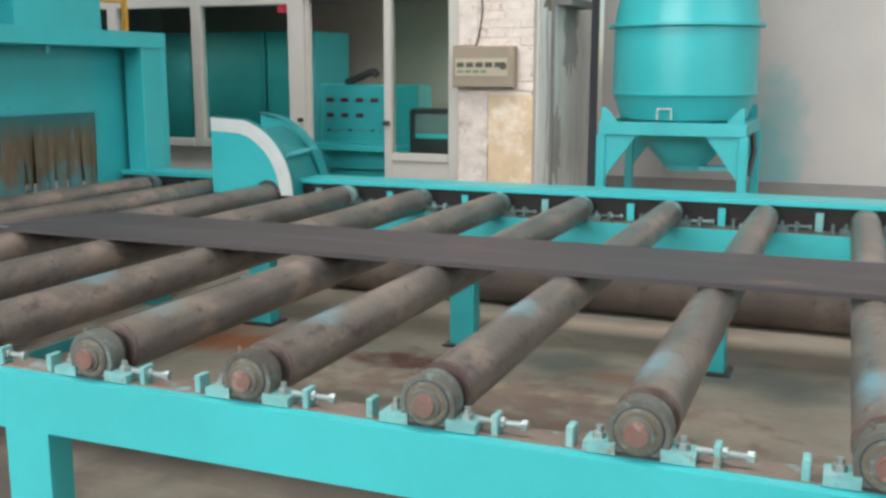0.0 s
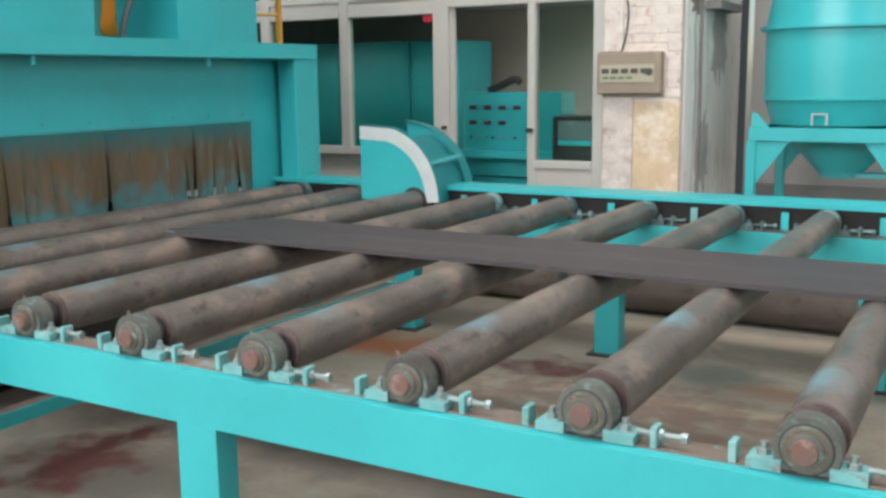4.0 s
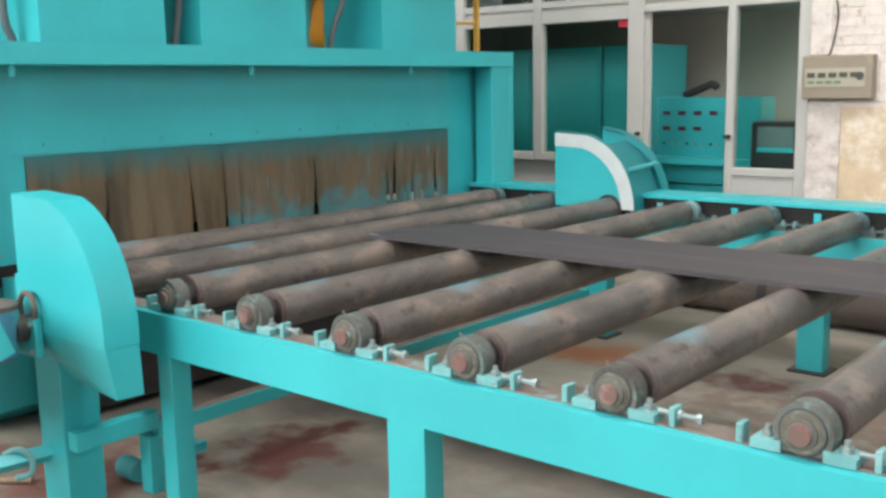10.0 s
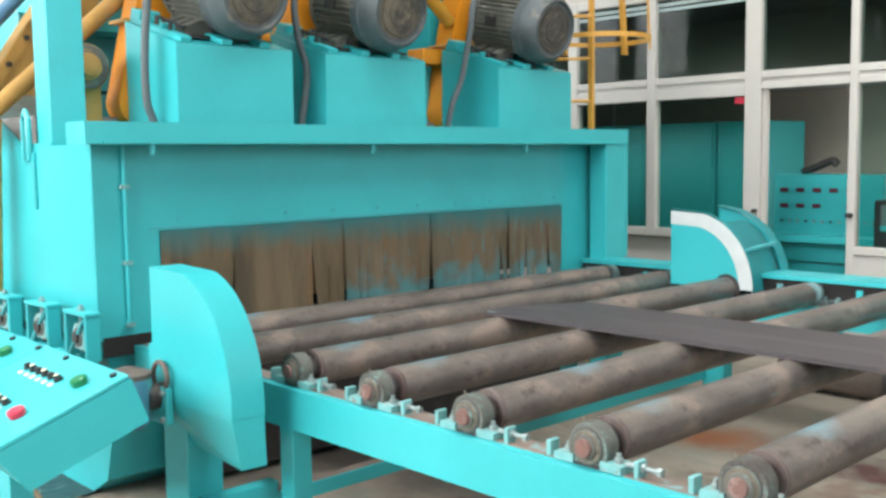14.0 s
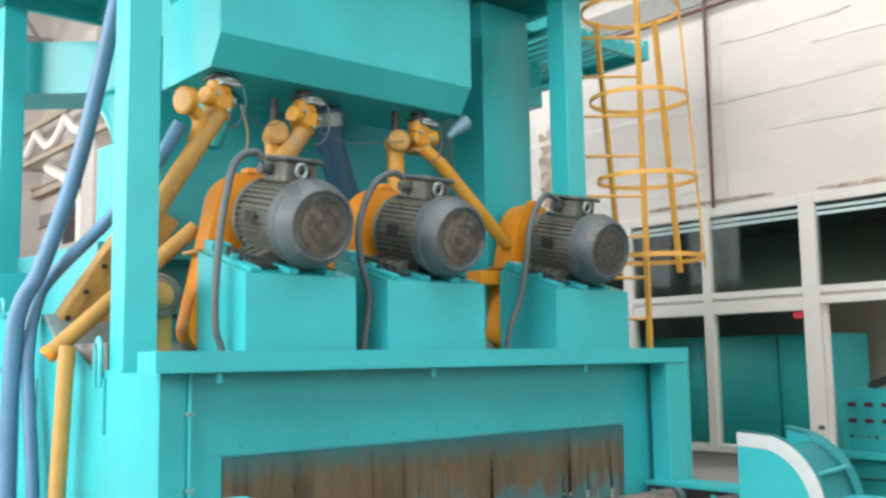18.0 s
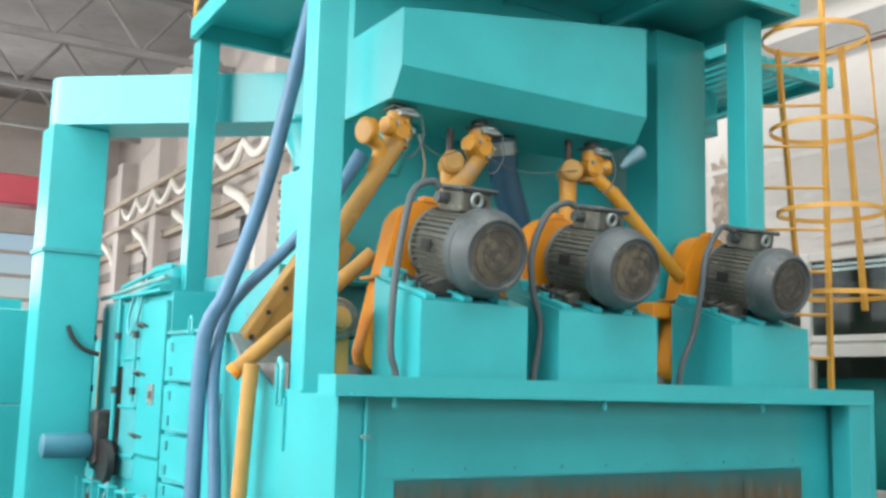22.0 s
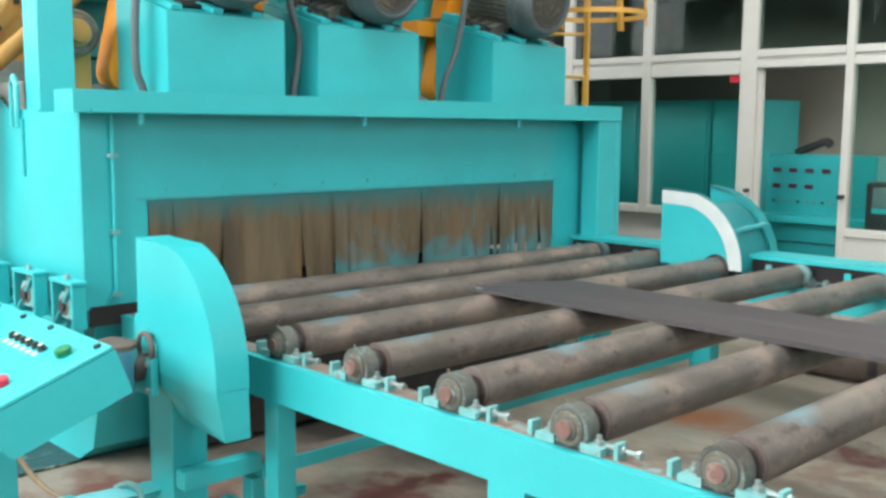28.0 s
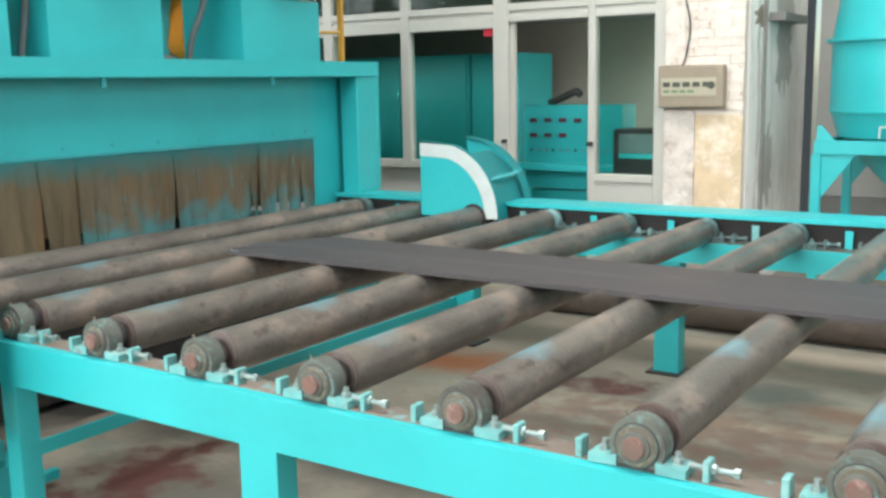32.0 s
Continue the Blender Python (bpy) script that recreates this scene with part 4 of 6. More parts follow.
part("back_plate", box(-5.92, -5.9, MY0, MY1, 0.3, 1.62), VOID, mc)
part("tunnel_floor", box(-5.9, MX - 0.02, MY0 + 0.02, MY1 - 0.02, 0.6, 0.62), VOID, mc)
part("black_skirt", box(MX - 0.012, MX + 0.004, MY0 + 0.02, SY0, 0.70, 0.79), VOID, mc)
part("base", prism([(-4.42, 0.1), (-4.36, 0.30), (-4.36, 0.70), (-5.9, 0.70), (-5.9, 0.0), (-4.6, 0.0)], "y", 1.96, 5.4), TEAL, mc)
part("rib", box(-4.93, -4.90, MY0 - 0.012, MY0, 1.35, 1.62), TEAL, mc)
part("canopy", prism([(1.785, 1.648), (1.785, 1.742), (5.55, 1.742), (5.55, 1.648)], "x", -4.288, -4.10), TEAL, mc, bev=0.004)
part("canopy_lip", box(-4.105, -4.09, 1.86, 5.5, 1.648, 1.664), TEAL, mc)
part("canopy_post", box(-4.24, -4.10, 5.31, 5.50, 0.0, 1.648), TEAL, mc, bev=0.004)
part("canopy_post", box(-4.22, -4.10, 5.502, 5.55, 0.885, 1.648), TEAL, mc, bev=0.004)
for y in (2.1, 3.35, 4.55, 5.35):
    part("hanger_pin", cyl((-4.13, y, 1.60), (-4.13, y, 1.65), 0.014, 8), TEAL, mc)
part("conduit", tube([(-4.27, 2.03, 1.64), (-4.27, 2.03, 0.86), (-4.30, 1.99, 0.79)], 0.011, 8), TEAL, mc)
for z in (1.46, 1.12, 0.84):
    part("clip", box(-4.285, -4.258, 2.01, 2.05, z - 0.009, z + 0.009), LUG, mc)
part("seam", box(MX, MX + 0.004, SY0 - 0.05, SY1 + 0.05, SZ + 0.006, SZ + 0.016), TEAL_WORN, mc)
for i in range(10):
    part("rivet", cyl((MX, SY0 + 0.1 + i * 0.3, SZ + 0.05), (MX + 0.006, SY0 + 0.1 + i * 0.3, SZ + 0.05), 0.009, 8), TEAL_WORN, mc)
# lifting lugs on the side sheet
for x in (-4.97,):
    lug = tube([(x - 0.03, MY0 - 0.015, 1.58), (x - 0.03, MY0 - 0.015, 1.78), (x, MY0 - 0.015, 1.82), (x + 0.03, MY0 - 0.015, 1.78), (x + 0.03, MY0 - 0.015, 1.58)], 0.015, 8)
    part("lifting_lug", lug, TEAL, mc)

curtain = thing("strip_curtain", (MX, 3.66, 0.84), "oily brown rubber strip curtain with frayed paint-smeared ends", "curtain")
rng = random.Random(5)
y = SY0 + 0.002
k = 0
CZ = 0.80
while y < SY1 - 0.02:
    w = min(rng.uniform(0.07, 0.15), SY1 - y)
    drop = CZ + rng.uniform(-0.006, 0.014)
    split = rng.uniform(0.016, 0.034) if rng.random() < (0.6 if y > 3.7 else 0.2) else -0.004
    lean = rng.uniform(-0.012, 0.012)
    xx = MX + 0.012 + 0.005 * (k % 2)
    bm = B()
    rows = []
    n = 4
    for j in range(8):
        f = j / 7
        z = SZ + (drop - SZ) * f
        o = lean * f ** 2
        row = []
        for i in range(n + 1):
            u = i / n
            yy = y - 0.004 + (w + 0.008) * u + o + (split * f ** 1.5 * (0.5 - u) * 2 if i in (0, n) else 0)
            row.append(bm.verts.new((xx + 0.02 * f * (0.3 + math.sin(u * 3.1 + k)) * 0.6, yy, z + (rng.uniform(-0.008, 0.012) if j == 7 else 0))))
        rows.append(row)
    for a, b in zip(rows, rows[1:]):
        for i in range(n):
            bm.faces.new((a[i], a[i + 1], b[i + 1], b[i]))
    bmesh.ops.solidify(bm, geom=bm.faces, thickness=0.003)
    part("strip", bm, CURTAIN_WORN if y > 3.25 else CURTAIN, curtain, smooth=60)
    y += w
    k += 1
part("inner_layer", box(MX - 0.06, MX - 0.055, SY0, SY1, 0.86, SZ), CURTAIN, curtain)

# motor pedestals, sloping motors
TILT = 12.0
for i, (y0, y1) in enumerate(((2.352, 3.005), (3.217, 3.93), (4.545, 5.25))):
    ped = thing("motor_pedestal", (-4.6, (y0 + y1) / 2, 1.65), "turquoise welded box pedestal under a blast wheel motor", "pedestal", "motor pedestals")
    top = 2.125
    part("body", prism([(-4.86, 1.65), (-4.35, 1.65), (-4.35, top), (-4.86, top + 0.15)], "y", y0, y1), TEAL, ped, bev=0.004)
    t = pose(-4.35, 0, top, 0, 16.4, 0)
    for dy in (0.02, 0.24, 0.46):
        part("slide_rail", box(-0.52, 0.0, y0 + dy, y0 + dy + 0.06, 0.002, 0.03, m=t), TEAL, ped, bev=0.003)
        for dx in (-0.46, -0.30, -0.16):
            part("rail_bolt", cyl(t @ Vector((dx, y0 + dy + 0.03, 0.03)), t @ Vector((dx, y0 + dy + 0.03, 0.075)), 0.012, 6), DARKSTEEL, ped)
            part("rail_lug", box(dx - 0.05, dx - 0.02, y0 + dy - 0.005, y0 + dy + 0.065, 0.03, 0.055, m=t), (TEAL, ZINC)[dy > 0.1], ped, bev=0.003)
    part("adjuster", box(-0.50, -0.40, y0 + 0.01, y0 + 0.12, 0.03, 0.075, m=t), TEAL, ped, bev=0.004)
    part("adjusting_screw", cyl(t @ Vector((-0.5, y0 + 0.12, 0.05)), t @ Vector((-0.15, y0 + 0.12, 0.05)), 0.011, 8), DARKSTEEL, ped)


def motor(yc, zc, x0=-4.2):
    """Built level, then tipped up at its drive end."""
    m = thing("electric_motor", (x0, yc, zc), "dusty grey finned electric motor with a round fan cover", "motor", "blast wheel motors")
    part("fan_cover", lathe([(0.015, 0.166), (0.0, 0.172), (0.0, 0.182), (0.010, 0.190), (0.035, 0.207), (0.07, 0.220), (0.10, 0.226), (0.105, 0.232), (0.12, 0.232), (0.125, 0.227), (0.17, 0.229), (0.175, 0.21)], (x0, yc, zc), (-1, 0, 0), 48), MOTOR, m)
    part("fan_grille", lathe([(0, 0.03), (0.003, 0.10), (0.012, 0.170), (0.02, 0.170)], (x0 - 0.006, yc, zc), (-1, 0, 0), 40), MOTOR_DARK, m, "dust-clogged fan grille")
    part("grille_hub", lathe([(0, 0.01), (0.003, 0.035), (0.008, 0.04)], (x0 - 0.002, yc, zc), (-1, 0, 0), 20), MOTOR_DARK, m)
    for r in (0.08, 0.13):
        ring = [(x0 - 0.005 - 0.09 * max(0, r - 0.09), yc + r * math.cos(a * math.pi / 16), zc + r * math.sin(a * math.pi / 16)) for a in range(33)]
        part("grille_ring", tube(ring, 0.0025, 6), MOTOR_DARK, m)
    part("stator", lathe([(0, 0.186), (0.37, 0.186)], (x0 - 0.17, yc, zc), (-1, 0, 0), 32), MOTOR_OLIVE, m)
    n = 40
    for i in range(n):
        a = 2 * math.pi * (i + 0.5) / n
        t = Matrix.Translation((0, yc, zc)) @ Matrix.Rotation(a, 4, "X")
        if math.cos(a) > 0.90 or math.cos(a) < -0.86:
            continue
        part("fin", box(x0 - 0.535, x0 - 0.174, -0.004, 0.004, 0.182, 0.211, m=t), MOTOR_OLIVE, m)
    part("name_plate", box(x0 - 0.42, x0 - 0.33, yc - 0.216, yc - 0.206, zc - 0.03, zc + 0.03), BLACK, m, "dark rating plate")
    part("end_shield", lathe([(0, 0.215), (0.03, 0.215), (0.045, 0.15), (0.08, 0.08), (0.12, 0.035)], (x0 - 0.535, yc, zc), (-1, 0, 0), 32), MOTOR_OLIVE, m)
    bx = part("terminal_box", box(x0 - 0.49, x0 - 0.26, yc - 0.10, yc + 0.09, zc + 0.19, zc + 0.305), MOTOR_OLIVE, m, bev=0.010)
    part("box_lid", box(x0 - 0.515, x0 - 0.235, yc - 0.125, yc + 0.115, zc + 0.305, zc + 0.33), MOTOR, bx, bev=0.010)
    part("cable_gland", cyl((x0 - 0.40, yc - 0.17, zc + 0.255), (x0 - 0.40, yc - 0.09, zc + 0.255), 0.03, 12), MOTOR, bx)
    part("blanking_plug", cyl((x0 - 0.255, yc + 0.02, zc + 0.25), (x0 - 0.24, yc + 0.02, zc + 0.25), 0.028, 12), BLACK, bx)
    part("eye_bolt", tube([(x0 - 0.235, yc - 0.02 + 0.030 * math.cos(a * math.pi / 8), zc + 0.262 + 0.034 * math.sin(a * math.pi / 8)) for a in range(17)], 0.010, 8), ZINC, m)
    for dx in (-0.47, -0.38, -0.29):
        for s in (-1, 1):
            part("foot", prism([(yc + s * 0.11, zc - 0.15), (yc + s * 0.225, zc - 0.20), (yc + s * 0.225, zc - 0.232), (yc + s * 0.05, zc - 0.232)], "x", x0 + dx - 0.028, x0 + dx + 0.028), MOTOR_OLIVE, m, bev=0.003)
    part("slide_base", box(x0 - 0.56, x0 - 0.2, yc - 0.24, yc + 0.24, zc - 0.245, zc - 0.232), DARKSTEEL, m, "dark worn slide base")
    return m


M0 = motor(2.705, 2.362)
M0.rotation_euler = (0, radians(TILT), 0)
copy_thing(M0, pose(-4.2, 3.628, 2.360, 0, TILT, 0))
copy_thing(M0, pose(-4.2, 4.912, 2.365, 0, TILT, 0))
for yc, pts in ((2.694, [(2.53, 2.735), (2.485, 2.765), (2.375, 2.704), (2.316, 2.487), (2.281, 2.238), (2.267, 2.014), (2.272, 1.848), (2.301, 1.76)]),
                (3.613, [(3.45, 2.735), (3.378, 2.755), (3.241, 2.674), (3.136, 2.442), (3.151, 2.222), (3.2, 2.068), (3.195, 1.942), (3.16, 1.76)]),
                (4.90, [(4.745, 2.735), (4.62, 2.742), (4.49, 2.553), (4.45, 2.354), (4.375, 2.063), (4.29, 1.897), (4.25, 1.76)])):
    hose = thing("motor_cable", (-4.5, yc - 0.2, 1.65), "grey flexible cable conduit hanging from the motor", "cable", "motor cables")
    part("conduit", tube([(-4.5, y, z) for y, z in pts] + [(-4.5, pts[-1][0], 1.64)], 0.0195, 10, smooth=6), CABLE, hose)


def belt_guard(y0, z0, y1, z1, x=-4.99):
    g = thing("belt_guard", (x, y1, z1), "orange-yellow painted belt guard behind the motor", "belt guard", "belt guards")
    d = Vector((y1 - y0, z1 - z0)).normalized()
    base = math.degrees(math.atan2(d.y, d.x))
    poly = arc(y0, z0, 0.215, base + 90, base + 270, 20) + arc(y1, z1, 0.116, base - 90, base + 90, 12)
    part("shell", prism(poly, "x", x - 0.03, x + 0.12), YELLOW, g, bev=0.006)
    part("cover_plate", prism(arc(y0, z0, 0.19, base + 90, base + 270, 16) + arc(y1, z1, 0.092, base - 90, base + 90, 10), "x", x + 0.12, x + 0.126), YELLOW, g)
    part("joint", box(x - 0.04, x + 0.13, y0 - 0.33, y0 - 0.06, z0 - 0.25, z0 - 0.235), YELLOW_DULL, g)
    part("tab", box(x + 0.06, x + 0.13, y0 - 0.03, y0 + 0.04, z0 + 0.205, z0 + 0.235), YELLOW, g)
    return g


belt_guard(2.675, 2.525, 2.425, 1.87)
belt_guard(3.61, 2.535, 3.36, 1.87)
belt_guard(4.915, 2.55, 4.65, 1.87)
for y0 in (3.12, 4.42):
    bk = thing("belt_guard_bracket", (-5.0, y0 + 0.08, 1.65), "small orange steel bracket carrying a belt guard", "bracket", "guard brackets")
    part("arm", box(-5.06, -4.9, y0, y0 + 0.2, 2.18, 2.28), YELLOW, bk, bev=0.006)
    part("upright", box(-5.06, -5.0, y0 + 0.08, y0 + 0.14, 1.65, 2.18), TEAL_WORN, bk)

# upper platform on posts
PX0, PX1, PY0, PY1, PZ0, PZ1 = -7.3, -4.38, 1.875, 5.28, 4.255, 4.405


def side_y(x):
    """The near edge of the platform, which runs slightly askew."""
    return PY0 + 0.032 * (PX1 - x)


deck = thing("platform", (-5.4, 3.6, 1.65), "turquoise steel platform on square posts over the machine", "platform")
part("edge_beam_front", box(PX1 - 0.05, PX1, PY0, PY1, PZ0, PZ1), TEAL, deck, bev=0.003)
part("edge_beam_back", box(PX0, PX0 + 0.05, side_y(PX0) + 0.05, PY1, PZ0, PZ1), TEAL, deck, bev=0.003)
part("edge_beam_side", prism([(PX0, side_y(PX0)), (PX1 - 0.05, side_y(PX1 - 0.05)), (PX1 - 0.05, side_y(PX1 - 0.05) + 0.05), (PX0, side_y(PX0) + 0.05)], "z", PZ0, PZ1), TEAL, deck, bev=0.003)
part("edge_beam_side", box(PX0 + 0.05, PX1 - 0.05, PY1 - 0.05, PY1, PZ0, PZ1), TEAL, deck, bev=0.003)
part("deck_plate", prism([(PX0 + 0.05, side_y(PX0) + 0.05), (PX1 - 0.05, side_y(PX1) + 0.06), (PX1 - 0.05, PY1 - 0.05), (PX0 + 0.05, PY1 - 0.05)], "z", PZ1 - 0.02, PZ1 - 0.005), TEAL, deck)
for y in (2.72, 3.55, 4.4):
    part("joist", box(PX0 + 0.05, PX1 - 0.05, y - 0.03, y + 0.03, PZ0 + 0.02, PZ1 - 0.02), TEAL, deck)
part("cross_joist", box(-5.45, -5.38, PY0 + 0.16, PY1 - 0.05, PZ0 + 0.04, PZ1 - 0.02), TEAL, deck)
for x, y, z in ((-4.92, 1.91, 1.65), (-7.40, 2.03, 2.30), (-4.75, 4.96, 1.65), (-7.25, 5.0, 2.2)):
    w = 0.165 if x > -5 else 0.15
    part("post", box(x, x + w, y, y + w + 0.01, z, PZ0), TEAL, deck, bev=0.004)
    part("post_foot", box(x - 0.03, x + w + 0.03, y - 0.02, y + w + 0.04, z, z + 0.015), TEAL, deck)
for i in range(9):
    part("grating_bar", box(-6.2, -4.96, PY1 + 0.06 + i * 0.115, PY1 + 0.12 + i * 0.115, 4.165, 4.205), TEAL, deck)
part("walkway_beam", box(-6.2, -4.96, 6.34, 6.39, 4.10, 4.26), TEAL, deck)
part("walkway_beam", box(-5.0, -4.96, PY1, 6.34, 4.10, 4.16), TEAL, deck)
part("walkway_beam", box(-6.2, -6.16, PY1, 6.34, 4.10, 4.16), TEAL, deck)
part("bracket", prism([(PY1 - 0.05, 3.68), (PY1, 3.68), (6.25, 4.10), (6.15, 4.10)], "x", -5.6, -5.54), TEAL, deck)

rail = thing("handrail", (-5.4, 3.6, PZ1), "orange-yellow tubular handrail round the platform", "handrail")
for y in (2.97, 4.10, 5.20):
    part("foot", box(PX1 - 0.0, PX1 + 0.012, y - 0.022, y + 0.022, PZ1 - 0.09, PZ1 + 0.2), TEAL, rail)
    part("baluster", box(PX1 - 0.014, PX1 + 0.014, y - 0.014, y + 0.014, PZ1 + 0.1, 5.4), YELLOW, rail)
for z in (4.88, 5.4):
    part("rail_bar", box(PX1 - 0.012, PX1 + 0.012, 2.9, 5.19, z - 0.016, z + 0.016), YELLOW, rail)
for i in range(4):
    x = PX0 + 0.02 + i * 0.72
    y = side_y(x) + 0.01
    part("baluster", box(x - 0.012, x + 0.012, y, y + 0.024, PZ1, 5.46), LADDERY, rail)
for z in (4.72, 5.04, 5.46):
    part("rail_bar", tube([(PX0, side_y(PX0) + 0.025, z), (PX0 + 2.2, side_y(PX0 + 2.2) + 0.025, z)], 0.014, 6), LADDERY, rail)
part("brace", tube([(PX0 + 0.02, side_y(PX0) + 0.025, 4.5), (PX0 + 0.75, side_y(PX0 + 0.75) + 0.025, 5.0)], 0.014, 6), LADDERY, rail)
part("brace", tube([(PX0 + 0.75, side_y(PX0 + 0.75) + 0.025, 5.0), (PX0 + 1.45, side_y(PX0 + 1.45) + 0.025, 5.4)], 0.014, 6), LADDERY, rail)
for y in (4.55, 4.75, 5.0):
    part("baluster", box(-4.62, -4.59, y - 0.014, y + 0.014, PZ1, 5.15), YELLOW, rail)
part("rail_bar", box(-4.62, -4.59, 4.55, 5.2, 5.12, 5.15), YELLOW, rail)
part("rail_bar", box(-4.62, -4.59, 4.55, 5.2, 4.75, 4.78), YELLOW, rail)

# shot hopper under the platform
bin_ = thing("shot_hopper", (-5.2, 3.3, 3.24), "turquoise steel shot hopper hung beneath the platform", "hopper")
bm = B()
prof_l = [(-4.73, 3.41), (-4.73, 3.74), (-5.45, 3.74), (-5.45, 3.25), (-4.84, 3.25)]
lo = [bm.verts.new((x, 2.42, z)) for x, z in prof_l]
prof_r = [(-4.73, 3.41), (-4.73, 4.0), (-5.45, 4.0), (-5.45, 3.25), (-4.84, 3.25)]
hi = [bm.verts.new((x, 4.22, z)) for x, z in prof_r]
bm.faces.new(lo), bm.faces.new(hi[::-1])
for i in range(5):
    bm.faces.new((lo[i], lo[(i + 1) % 5], hi[(i + 1) % 5], hi[i]))
part("bin", bm, TEAL, bin_, bev=0.004)
part("upper_casing", box(-6.1, -5.4, 2.44, 4.6, 3.6, 4.36), TEAL, bin_)
part("rear_casing", box(-6.1, -5.78, 2.45, 5.3, 2.3, 3.6), TEAL, bin_, bev=0.004)
part("duct_leg", box(-5.45, -5.12, 4.69, 5.16, 1.65, 4.22), TEAL, bin_, bev=0.004)
part("low_spout", lathe([(0, 0.16), (0.3, 0.06)], (-5.4, 2.72, 3.24), (0, 0, -1), 16), TEAL, bin_)


def valve(y, lift, pts, r=0.05, side=-1):
    v = thing("shot_valve", (-4.97, y, 3.0 + lift), "orange-yellow shot control valve with its feed pipe", "valve", "shot valves")
    z = 3.09 + lift
    part("collar", cyl((-4.97, y, z + 0.05), (-4.97, y, z + 0.11), 0.066, 18), YELLOW_VALVE, v)
    # neck coloured dark for the shaded gap below the hopper
    part("neck", cyl((-4.97, y, z + 0.11), (-4.97, y, z + 0.17), 0.05, 16), DARKSTEEL, v, "dark neck standing for the shaded gap")
    for k, h in enumerate((0.095, 0.11, 0.125)):
        part("clamp_wire", tube([(-4.97 + (0.074 - 0.006 * k) * math.cos(a * math.pi / 8 + k), y + 0.02 + (0.078 - 0.006 * k) * math.sin(a * math.pi / 8 + k), z + h + 0.012 * math.sin(a * 0.9 + y * 7 + k)) for a in range(14)], 0.005, 6), ZINC, v, "bright wire clamp")
    part("top_plate", box(-5.03, -4.90, y - 0.07, y + 0.085, z + 0.128, z + 0.138), HOUSING, v, bev=0.003)
    part("body", lathe([(0, 0.045), (0.012, 0.070), (0.12, 0.070), (0.135, 0.045)], (-5.035, y, z), (1, 0, 0), 20), YELLOW_VALVE, v)
    part("side_cap", lathe([(0, 0.045), (0.07, 0.055), (0.085, 0.05)], (-4.95, y + side * 0.03, z + 0.01), (0.3, side, 0.1), 18), YELLOW_VALVE, v)
    part("flange", cyl((-4.99, y, z - 0.085), (-4.99, y, z - 0.06), 0.072, 18), YELLOW_DULL, v)
    part("top_ring", tube([(-4.93 + 0.05 * math.cos(a * math.pi / 6), y + 0.03 + 0.06 * math.sin(a * math.pi / 6), z + 0.115) for a in range(13)], 0.010, 8), ZINC, v)
    part("lever", box(-4.95, -4.88, y - 0.03, y + 0.09, z + 0.085, z + 0.105), ZINC, v, bev=0.003)
    part("lever_arm", tube([(-4.88, y + 0.1, z + 0.1), (-4.86, y + 0.11, z - 0.03), (-4.87, y + 0.06, z - 0.14), (-4.88, y + 0.0, z - 0.16)], 0.005, 6, smooth=4), CABLE, v)
    for k in range(5):
        a = k * 2 * math.pi / 5
        part("bolt", cyl((-4.9, y + 0.055 * math.cos(a), z + 0.055 * math.sin(a)), (-4.883, y + 0.055 * math.cos(a), z + 0.055 * math.sin(a)), 0.012, 6), (ZINC, YELLOW_VALVE)[k % 2], v)
    part("pipe", tube(pts, r, 14), (YELLOW_VALVE if r < 0.045 else DUSTPIPE), v, "dusty yellow feed pipe")
    return place(v, Matrix.Translation((0, -0.03, 0.04)))


valve(2.55, 0.0, [(-4.96, 2.56, 3.06), (-4.97, 2.526, 2.987), (-4.98, 2.185, 2.44), (-4.98, 2.13, 2.34)], 0.052)
valve(3.11, -0.02, [(-4.97, 3.11, 3.02), (-4.98, 3.0, 2.86), (-5.0, 2.88, 2.70)], 0.058)
valve(3.98, -0.02, [(-4.93, 3.98, 3.01), (-4.9, 4.10, 2.92), (-4.9, 4.69, 2.42)], 0.044, 1)
act = thing("hose_actuator", (-4.96, 2.36, 3.0), "orange-yellow round actuator at the end of a blue hose", "actuator")
part("disc", lathe([(0, 0.062), (0.008, 0.076), (0.05, 0.076), (0.06, 0.05)], (-4.92, 2.31, 3.06), (-0.35, 1, 0.1), 22), YELLOW_VALVE, act)
part("neck", tube([(-4.96, 2.36, 3.05), (-4.97, 2.44, 2.98), (-4.98, 2.42, 2.86)], 0.042, 12, smooth=4), YELLOW_VALVE, act)
part("band", cyl((-4.975, 2.425, 2.88), (-4.982, 2.418, 2.85), 0.05, 14), YELLOW_DULL, act)
stub = thing("drop_pipe", (-5.02, 3.83, 2.5), "short yellow drop pipe with a flange under the hopper", "pipe", "drop pipes")
part("pipe", cyl((-5.02, 3.83, 2.5), (-5.02, 3.83, 3.0), 0.055, 16), YELLOW_VALVE, stub)
part("drum", lathe([(0, 0.05), (0.012, 0.07), (0.13, 0.07), (0.142, 0.05)], (-5.06, 3.85, 3.03), (0.9, -0.35, 0.1), 20), YELLOW_DULL, stub, "dusty brown-yellow drum")
# added neck, coloured dark to sink into the hopper's shadow
part("neck", cyl((-5.02, 3.83, 3.06), (-5.02, 3.83, 3.26), 0.022, 12), DARKSTEEL, stub)
stub2 = copy_thing(stub, pose(-5.06, 2.96, 2.44))
wire = thing("control_wire", (-4.93, 3.3, 3.0), "thin cable strung between the shot valves", "cable")
